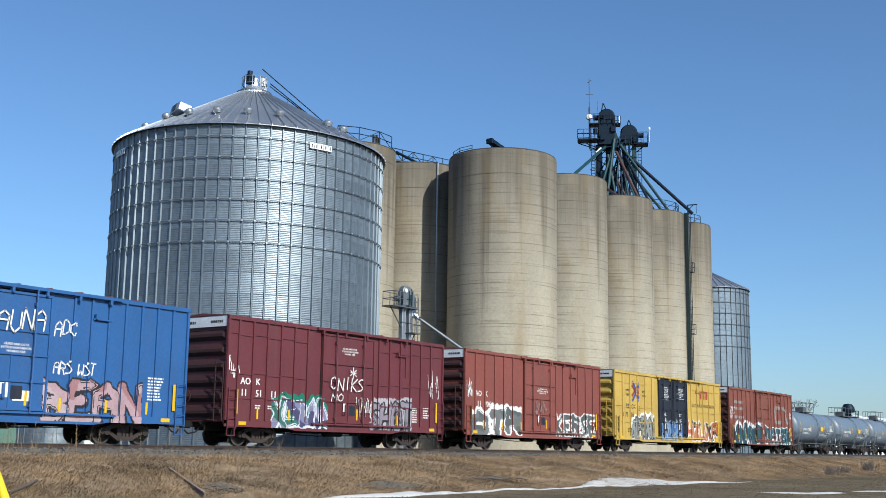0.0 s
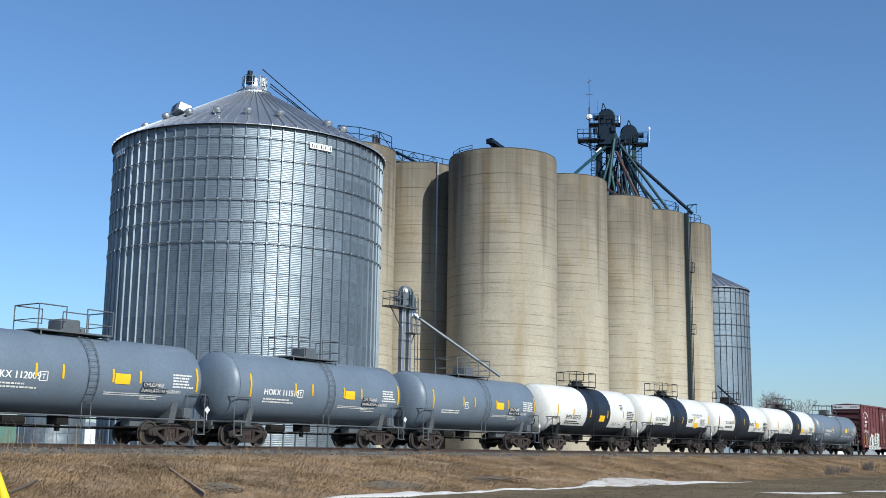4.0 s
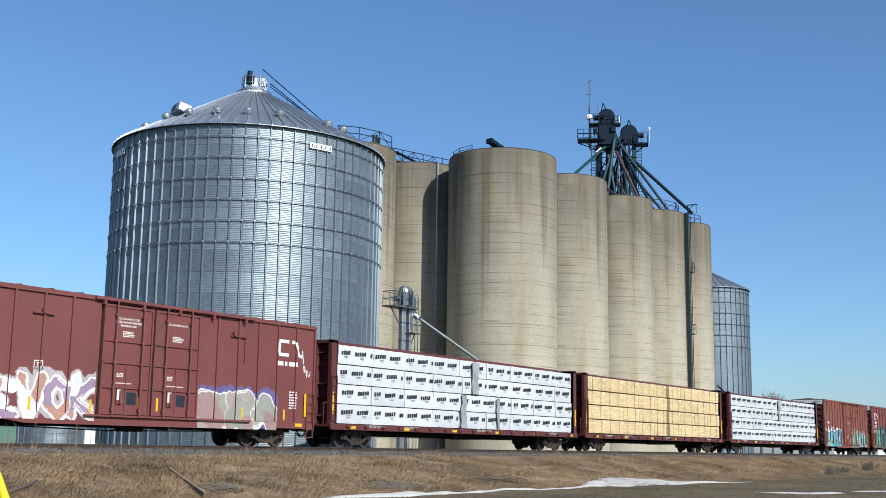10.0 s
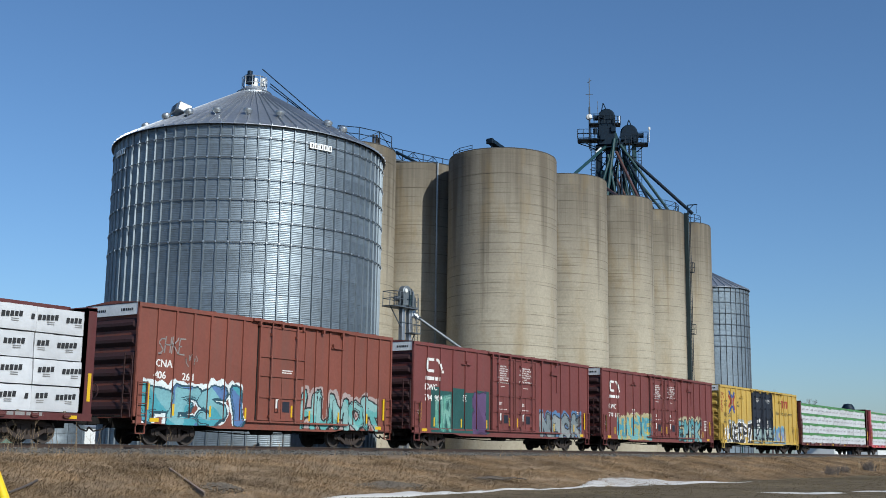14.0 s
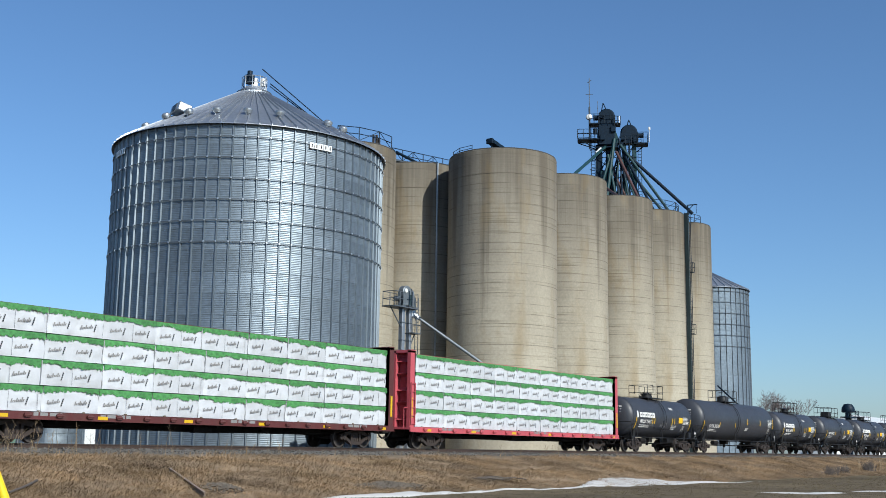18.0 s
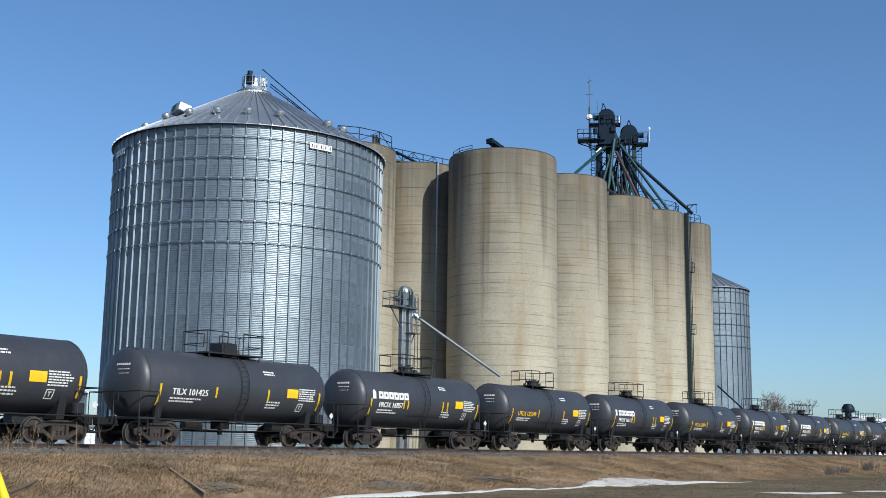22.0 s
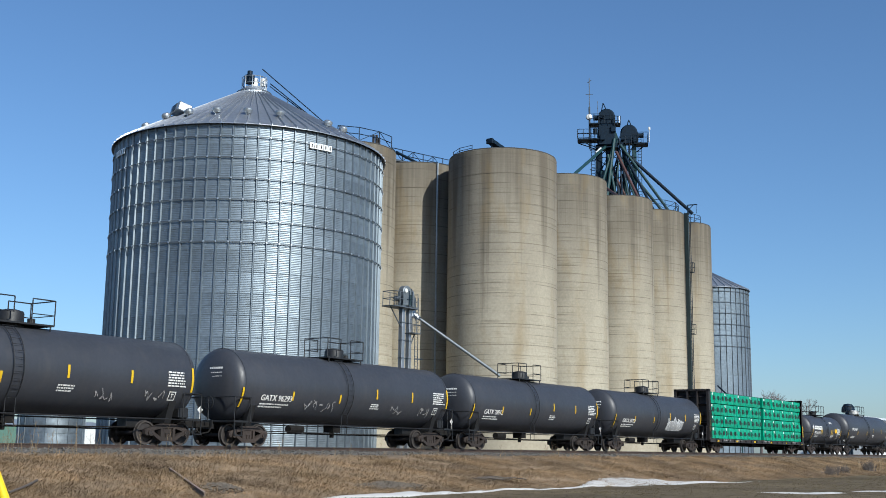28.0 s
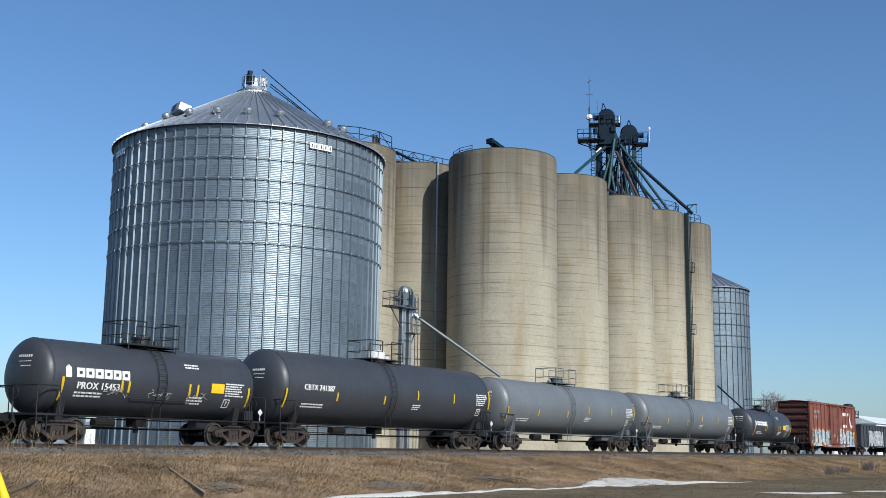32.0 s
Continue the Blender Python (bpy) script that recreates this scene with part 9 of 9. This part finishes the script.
def face_teal(g, L, h, y, s, k):
    sf = (lambda x, z: y - 0.004) if s < 0 else (lambda x, z: y + 0.004)
    rng = random.Random(k)
    n = max(1, int(L / 0.95))
    off = rng.uniform(0.1, 0.5)
    for i in range(n + 1):
        x = off + i * 0.95
        if x + 0.35 < L:
            g.cur = 1
            c = [(math.cos(2 * math.pi * q / 14), math.sin(2 * math.pi * q / 14)) for q in range(14)]
            for q in range(14):
                (ax, az), (bx, bz) = c[q], c[(q + 1) % 14]
                if q not in (3, 10):
                    g.add([(x + 0.19 + ax * k, sf(0, 0), h * 0.5 + az * k) for k in (0.20, 0.06)] + [(x + 0.19 + bx * k, sf(0, 0), h * 0.5 + bz * k) for k in (0.06, 0.20)], [(0, 1, 2, 3)])
            for q in range(2):
                if x + 0.8 < L:
                    quad(g, x + 0.46, x + 0.76 - 0.06 * q, h * (0.46 - 0.10 * q), h * (0.46 - 0.10 * q) + 0.03, sf)
    g.cur = 2
    if L > 2:
        quad(g, 0.18, 0.36, h * 0.74, h * 0.95, sf)


STAG = [[2.6, 2.4, 2.5, 2.4, 2.6, 2.4, 2.5, 2.6, 2.0], [2.5, 2.6, 2.4, 2.6, 2.4, 2.6, 2.4, 2.5, 2.0], [2.6, 2.5, 2.4, 2.6, 2.4, 2.4, 2.6, 2.5, 2.0]]
WR = [M["wrap_white"], M["ink_black"], M["ink_grey"], M["strap"]]


def torn_wrap(car, spots):
    """Crumpled loose sheet hanging in the gap between two packs."""
    for x, z, w, h in spots:
        g = Geo()
        n, m = 7, 12
        v = []
        for i in range(n + 1):
            for j in range(m + 1):
                u, t = i / n, j / m
                d = 0.16 * abs(noise.noise((u * 3.1 + x, t * 4.0 + z, 2))) + 0.05 * abs(noise.noise((u * 9 + x, t * 11, 6)))
                v.append((x + w * u + 0.10 * noise.noise((t * 3.3, x, 1)), -1.50 + d, z + h * t))
        g.add(v, [(i * (m + 1) + j, (i + 1) * (m + 1) + j, (i + 1) * (m + 1) + j + 1, i * (m + 1) + j + 1) for i in range(n) for j in range(m)])
        back = [(a, b + 0.03, c) for a, b, c in v]
        g.add(back, [(i * (m + 1) + j, i * (m + 1) + j + 1, (i + 1) * (m + 1) + j + 1, (i + 1) * (m + 1) + j) for i in range(n) for j in range(m)])
        part("torn_wrap", g, M["wrap_grey"], car, "loose torn grey wrapping", True)


c = centrebeam(251.7, 276.1, 252.9, 275.2, M["beam_maroon"], "maroon lumber car loaded with white-wrapped lumber bundles",
               lambda car, x0, x1, zd, zt, hw: bundles(car, x0, x1, zd, zt, hw, STAG, face_white, WR, label="white plastic-wrapped lumber bundle", gap_row=0.035, amp=0.05))
torn_wrap(c, [(0.05, 2.92, 0.65, 1.72), (-0.95, 1.1, 0.5, 1.75), (2.6, 1.1, 0.28, 1.7)])
c = centrebeam(276.1, 300.6, 277.3, 299.3, M["beam_maroon"], "maroon lumber car loaded with bare sawn lumber",
               lambda car, x0, x1, zd, zt, hw: bundles(car, x0, x1, zd, zt, hw, [[2.3, 2.5, 2.3, 2.4, 2.0, 2.4, 2.5, 2.3, 2.3]], face_lumber, [M["lumber"], M["lumber_gap_shade"], M["strap"], M["white_panel"]], split=(5, 0.55), label="strapped bundle of bare sawn lumber", strap=(M["strap"], 1.15), print_name="board_joint"))
c = centrebeam(300.6, 325.1, 301.9, 323.95, M["beam_maroon"], "maroon lumber car loaded with white-wrapped lumber bundles",
               lambda car, x0, x1, zd, zt, hw: bundles(car, x0, x1, zd, zt, hw, STAG[::-1], face_white, WR, label="white plastic-wrapped lumber bundle", gap_row=0.035, amp=0.05))
torn_wrap(c, [(0.3, 2.9, 0.6, 1.75)])

# oxide boxcar with turquoise graffiti
car, x0, x1, surf, cuts, px = boxcar(325.1, 342.6, 326.2, 341.85, M["oxide_paint"], "oxide brown boxcar with turquoise graffiti", 17, [(6.4, 9.4)], end_dark=M["car_end"])
side_text(car, [("CNA", x0 + 0.9, 2.95, 0.30), ("406", x0 + 0.88, 2.5, 0.30), ("261", x0 + 2.3, 2.5, 0.30)], surf, M["ink_white"])
graffiti(car, x0 + 0.4, 0.80, 5.7, 1.65, [(0.12, 0.50, 0.60), (0.30, 0.62, 0.68), (0.16, 0.30, 0.62)], (0.03, 0.10, 0.14), (0.66, 0.72, 0.72), surf, 81, 5, cuts=cuts, word="PESI", thick=0.16)
graffiti(car, x0 + 9.15, 0.80, 5.5, 1.65, [(0.20, 0.58, 0.56), (0.40, 0.68, 0.66)], BLACK, (0.62, 0.50, 0.47), surf, 82, 6, cuts=cuts, word="HUMOR", thick=0.15)
tag_word(car, "SHKE", x0 + 1.0, 3.45, 1.4, 0.6, M["ink_grey"], surf, 0.05, 83)
scribble(car, x0 + 2.5, 3.0, 0.6, 0.6, M["ink_grey"], surf, 83, 4, 0.045)
data_panel(car, x0 + 7.9, 3.2, flat_side(DOOR_Y), 84, M["ink_white"], 2, 0.7, 0.05)

car, x0, x1, surf, cuts = brown_car(342.6, 363.1, 343.6, 362.2, "faded_brown_paint", lambda x: [("DWC", x + 1.02, 2.95, 0.32), ("794", x + 1.02, 2.4, 0.32), ("909", x + 1.9, 2.4, 0.32)], True, 91, "brown-red double-door boxcar with green and purple graffiti")
g = Geo()
for xa, xb in zip(sorted([x0 + 1.6] + [q for q in cuts if x0 + 1.6 < q < x0 + 7.05]), sorted([q for q in cuts if x0 + 1.6 < q < x0 + 7.05] + [x0 + 7.05])):
    quad(g, xa, xb, 0.82, 3.05 + 0.1 * math.sin(xa * 3), surf, lift=-0.003)
part("graffiti", g, spray((0.03, 0.13, 0.12)), car, "dark green sprayed background panel")
graffiti(car, x0 + 5.4, 0.82, 1.4, 2.6, [(0.14, 0.07, 0.18), (0.18, 0.10, 0.24)], (0.05, 0.03, 0.08), None, surf, 92, 1, cuts=cuts, thick=0.24)
graffiti(car, x0 + 2.0, 0.9, 1.4, 2.0, [(0.2, 0.55, 0.42), (0.3, 0.6, 0.5)], (0.1, 0.3, 0.26), None, surf, 93, 2, cuts=cuts, thick=0.12)
graffiti(car, x0 + 12.5, 0.8, 5.2, 1.5, [(0.25, 0.30, 0.32), (0.35, 0.38, 0.38)], BLACK, (0.15, 0.30, 0.55), surf, 94, 5, cuts=cuts, word="NACK", thick=0.16)
car, x0, x1, surf, cuts = brown_car(363.1, 383.4, 364.0, 382.6, "faded_brown_paint", lambda x: [("DWC", x + 1.02, 2.75, 0.31), ("794", x + 1.02, 2.2, 0.31), ("617", x + 1.9, 2.2, 0.31)], True, 101, "brown-red double-door boxcar with turquoise and yellow graffiti")
graffiti(car, x0 + 2.2, 0.8, 5.3, 1.7, [(0.10, 0.42, 0.55), (0.25, 0.60, 0.62)], (0.72, 0.55, 0.15), (0.70, 0.60, 0.35), surf, 102, 5, cuts=cuts)
graffiti(car, x0 + 12.05, 0.8, 4.3, 1.7, [(0.15, 0.45, 0.50), (0.30, 0.55, 0.58)], BLACK, (0.66, 0.60, 0.38), surf, 103, 5, cuts=cuts, word="EMAK", thick=0.15)

car, x0, x1, surf, cuts = yellow_car(383.4, 403.9, 384.25, 403.05, lambda x: [("TB", x + 0.6, 2.85, 0.32), ("OX", x + 1.42, 2.85, 0.32), ("66", x + 0.55, 2.3, 0.32), ("12", x + 1.45, 2.3, 0.32), ("34", x + 2.44, 2.3, 0.32)], "panel", 111, "Railcar Pooling Experts", 0.23)
graffiti(car, x0 + 1.65, 0.85, 5.15, 1.65, [(0.02, 0.02, 0.025), (0.03, 0.03, 0.04)], (0.74, 0.74, 0.72), (0.55, 0.62, 0.64), surf, 112, 5, cuts=cuts, thick=0.17, word="KEEPZ")
graffiti(car, x0 + 0.45, 0.85, 1.25, 1.1, [BLACK, (0.04, 0.04, 0.05)], (0.74, 0.74, 0.72), None, surf, 116, 3, cuts=cuts, thick=0.13, word="KYD")
graffiti(car, x0 + 6.95, 0.85, 4.7, 1.5, [(0.42, 0.58, 0.60), (0.50, 0.64, 0.60)], (0.03, 0.04, 0.05), None, flat_side(DOOR_Y - 0.035), 113, 5)
graffiti(car, x0 + 11.95, 0.85, 3.3, 1.6, [(0.16, 0.38, 0.62), (0.30, 0.34, 0.58)], (0.42, 0.62, 0.74), None, surf, 114, 3, cuts=cuts, word="20B", thick=0.15)
tag_word(car, "KEPS", x0 - 0.12, 4.3, 0.8, 0.4, M["ink_red"], surf, 0.05, 115)
tag_word(car, "OKE", x0 - 0.12, 3.7, 0.55, 0.4, M["ink_red"], surf, 0.05, 116)
tag_word(car, "MZK", x0 - 0.12, 3.2, 0.55, 0.4, M["ink_red"], surf, 0.04, 117)

# lumber in white and green wrap
GW = [M["wrap_white"], M["wrap_leaf"], M["ink_grey"], M["strap"], M["ink_black"]]
for c0, c1, l0, l1, bm, lab in ((403.9, 428.0, 404.95, 426.9, "beam_maroon", "maroon lumber car loaded with white and green wrapped lumber"), (428.0, 452.2, 429.25, 451.25, "beam_red", "bright red lumber car loaded with white and green wrapped lumber")):
    centrebeam(c0, c1, l0, l1, M[bm], lab, lambda car, x0, x1, zd, zt, hw: bundles(car, x0, x1, zd, zt, hw, STAG, face_barrette, GW, label="white and green wrapped lumber bundle", gap_row=0.02, amp=0.09), cap=0.12)

# black tank cars
BLACKS = [
    (452.8, 465.6, "s", "PROX 15477", "logo"), (465.0, 483.0, "l", "GATX 202228", ""), (483.25, 495.85, "s", "PROX 16628", "logo"), (496.05, 508.85, "b", "TILX 101425", ""),
    (508.95, 521.85, "s", "PROX 16857", "logo"), (521.85, 534.65, "s", "UTLX 125049", "gold"), (534.7, 547.5, "s", "PROX 16617", "logo"), (547.55, 560.35, "s", "UTLX 125031", "gold"),
    (560.4, 573.1, "s", "PROX 16229", "logo"), (573.1, 585.9, "s", "PROX 16885", "logo"), (585.9, 598.7, "s", "UTLX 125228", "gold"), (598.7, 611.1, "b", "TILX 101713", ""),
    (611.1, 628.4, "l", "CGTX 23319", "tag"), (628.6, 645.95, "l", "GATX 96293", "tag"), (645.9, 662.75, "l", "GATX 28912", "tag"), (662.8, 679.65, "l", "GATX 20750", "tag2"),
]
TAIL = [(704.5, 717.3, "s", "PROX 15453", "logo"), (716.6, 734.9, "w", "CBTX 741387", ""), (734.9, 753.2, "g", None, "yellow"), (753.2, 771.6, "g", None, "yellow"), (771.6, 789.0, "s", None, "logo")]


def black_tank(i, a, b, kind, title, deco):
    long = kind in "lwg"
    lab = {"s": "black tank car with yellow reflective tape and white lettering", "b": "black tank car with a square valve box", "l": "long black tank car with sprayed tags", "w": "long black tank car with a white manway", "g": "long light grey tank car"}[kind]
    if deco == "gold":
        lab = "black tank car with yellow lettering"
    mt = M["tank_light"] if kind == "g" else M["tank_black"]
    fit = M["fit_grey"] if kind == "g" else M["fit_black"]
    car, hx, R, zc, surf = tank_car(a, b, 1.62 if kind == 'w' else 1.53 if long else 1.36, mt, lab, fit, dome={"s": "valve", "b": "box", "l": "dome", "w": "white", "g": "valve"}[kind], half={"s": 5.42, "b": 5.55}.get(kind, (b - a) / 2 - 0.75 if kind == "l" else None), lad_x=-0.6 if long else 0.0, side_rail=kind == "s")
    ink = M["ink_white"]
    e = hx - (7.92 if long else 5.42)
    if long:
        tapes = [(-7.42 - e, -0.95, -0.14), (-4.36 - e * 0.5, -0.57, -0.18), (-1.2, -0.57, -0.18), (1.46, -0.27, 0.2), (4.28 + e * 0.5, -0.3, 0.18), (7.29 + e, -0.5, 0.45)]
        prints = [(-6.3 - e, -0.80, 2, 1.8, 0.06), (1.1, -0.55, 3, 0.75, 0.05), (6.05 + e, 0.2, 6, 1.05, 0.055)]
        tank_marks(car, hx, surf, 300 + i * 9, ink, zc, tapes, (title, -6.33 - e, -0.15 if kind == "w" else -0.63) if title else None, M["ink_yellow"] if deco == "yellow" else ink, prints, None, (6.21 + e, -0.85), 0.255)
    else:
        tapes = [(-4.48, -0.88, -0.04), (-1.88, -0.47, -0.04), (-1.55, -0.47, -0.04), (1.45, -0.48, 0.0), (1.87, -0.48, 0.0), (4.70, -0.78, 0.0)]
        if deco != "logo":
            tapes = [q for q in tapes if q[0] not in (-1.88, 1.87)]
        prints = [(-3.92, -0.60, 2, 1.7, 0.06), (1.27, 0.72, 2, 0.72, 0.055), (1.42, -0.55, 3, 0.85, 0.06), (3.36, 0.08, 6, 1.08, 0.05)]
        tank_marks(car, hx, surf, 300 + i * 9, ink, zc, tapes, (title, -3.88, -0.43) if title else None, M["ink_yellow"] if deco == "gold" else ink, prints, (2.59, -0.29), (3.38, -0.85), 0.255)
    if deco == "logo":
        block_logo(car, -4.39, zc - 0.03, 2.89, 0.34, 6, surf, M["ink_white"], mark=True)
    # number on the tank head
    g = Geo()
    rng = random.Random(i)
    for r in range(3):
        for q in range(7 - r):
            yy, zz = -0.62 + q * 0.10, zc + 0.62 - r * 0.16
            rr = math.hypot(yy, zz - zc)
            xx = -hx + R * 0.42 * (1 - math.sqrt(max(0, 1 - (rr / R) ** 2))) - 0.008
            y2 = yy + 0.07
            rr2 = math.hypot(y2, zz - zc)
            xx2 = -hx + R * 0.42 * (1 - math.sqrt(max(0, 1 - (rr2 / R) ** 2))) - 0.008
            hh = 0.085 if r == 0 else 0.035
            g.add([(xx, yy, zz), (xx2, y2, zz), (xx2 + 0.02, y2, zz + hh), (xx + 0.02, yy, zz + hh)], [(0, 1, 2, 3)])
    part("head_lettering", g, ink, car)
    if deco == "tag" and title != "GATX 28912":
        for k in range(3):
            scribble(car, (-3.6, 2.7, 5.0)[k], zc - 1.0, (2.2, 1.0, 0.9)[k], 0.5, M["ink_grey"], surf, i * 5 + k, (8, 4, 4)[k], 0.035)
    if deco == "tag2":
        graffiti(car, hx * 0.15, zc - 1.0, 2.8, 0.75, [(0.45, 0.46, 0.47), (0.5, 0.5, 0.5)], (0.6, 0.6, 0.6), None, surf, 400, 6, thick=0.2)
    if title in ("PROX 15477", "PROX 16885", "PROX 15453"):
        for k, xx in enumerate((-hx * 0.5, -hx * 0.1, hx * 0.25)):
            scribble(car, xx, zc - 0.72, 1.1, 0.42, M["ink_grey"], surf, i * 7 + k, 5, 0.03)


for i, row in enumerate(BLACKS):
    black_tank(i, *row)
TW = [M["wrap_green"], M["ink_black"], M["white_panel"], M["strap"]]
centrebeam(679.5, 703.7, 680.75, 702.6, M["beam_black"], "black lumber car loaded with green-wrapped lumber bundles",
           lambda car, x0, x1, zd, zt, hw: bundles(car, x0, x1, zd, zt, hw, [[2.9, 3.0, 2.9, 2.9, 2.9, 2.5, 2.8, 2.7], [2.8, 3.1, 2.9, 2.9, 2.9, 2.5, 2.9, 2.6]], face_teal, TW, split=(4, 0.55), label="green plastic-wrapped lumber bundle", gap_row=0.045, amp=0.08, strap=(M["strap"], 3.0)), cap=0.12)
for i, row in enumerate(TAIL):
    black_tank(40 + i, *row)
car, x0, x1, surf, cuts, px = boxcar(789.0, 806.5, 790.05, 805.5, M["oxide_paint"], "faded orange-brown boxcar with blue and white graffiti", 13, [(6.3, 9.4)], hgt=4.95, fascia=False, roof_mat=M["maroon_paint"])
graffiti(car, x0 + 0.6, 0.8, 6.0, 1.75, [(0.25, 0.42, 0.58), (0.6, 0.65, 0.68)], (0.7, 0.72, 0.72), (0.55, 0.22, 0.10), surf, 121, 5, cuts=cuts)
graffiti(car, x0 + 9.6, 0.8, 5.2, 1.75, [(0.30, 0.50, 0.60), (0.55, 0.62, 0.66)], (0.7, 0.72, 0.72), (0.55, 0.22, 0.10), surf, 122, 4, cuts=cuts)
rail_logo(car, x0 + 10.6, 2.7, 3.6, 1.5, surf, M["ink_white"])
stencil(car, M["ink_grey"], lambda g: small_print(g, x0 + 1.2, 3.9, 2.3, 2, 0.28, surf, random.Random(9), 1.8))


def gondola(c0, c1, label):
    car = start_car("gondola", label, "gondola", c0, c1, "freight train cars")
    L = c1 - c0 - 1.9
    x0, x1 = -L / 2, L / 2
    g = Geo()
    for s in (-1, 1):
        g.box(x0, x1, min(s * 1.5, s * 1.42), max(s * 1.5, s * 1.42), 0.85, 3.2)
    g.box(x0, x0 + 0.08, -1.42, 1.42, 0.85, 3.2).box(x1 - 0.08, x1, -1.42, 1.42, 0.85, 3.2).box(x0, x1, -1.42, 1.42, 0.85, 0.95)
    part("body", g, M["tank_black"], car)
    pm = Geo().box(-0.06, 0.06, -0.06, 0, 0.85, 3.1).mesh("side_post", M["tank_black"])
    for k in range(14):
        part("side_post", pm, None, car, at=(x0 + 0.1 + (L - 0.2) * k / 13, -1.5, 0))
    part("top_rim", Geo().box(x0, x1, -1.58, -1.40, 3.1, 3.22).box(x0, x1, 1.40, 1.58, 3.1, 3.22), M["tank_black"], car)
    part("load", Geo().box(x0 + 0.1, x1 - 0.1, -1.4, 1.4, 0.95, 3.0), M["ballast"], car)
    truck(car, x0 + 2.2), truck(car, x1 - 2.2)
    coupler(car, x0, -1), coupler(car, x1, 1)
    graffiti(car, x0 + 3.0, 1.0, 6.0, 1.8, [(0.45, 0.46, 0.48), (0.35, 0.36, 0.38)], (0.6, 0.6, 0.6), None, flat_side(-1.575), 131, 5)


gondola(806.5, 824.0, "black gondola with pale graffiti")


# Movement: the whole train rolls by at a steady speed, its wheels turning
def motions():
    for car, x in CARS:
        walk(car, [(0, pose(x, TRACK_Y, 0)), (32, pose(x - SPEED * 32, TRACK_Y, 0))])
    turn = SPEED / WHEEL_R * 32
    n = 32 * FPS  # one row a frame, 89 degrees each
    for axle in (0, 1):
        same = [w for i, w in WHEELSETS if i == axle]
        rows = [(32 * k / n, pose(AXLES[axle], 0, WHEEL_R) @ Matrix.Rotation(-turn * k / n, 4, "Y")) for k in range(n + 1)]
        walk(same[0], rows)
        keys = same[0].animation_data
        for w in same[1:]:
            w.rotation_mode = "QUATERNION"
            w.animation_data_create()
            w.animation_data.action = keys.action
            w.animation_data.action_slot = keys.action_slot


motions()
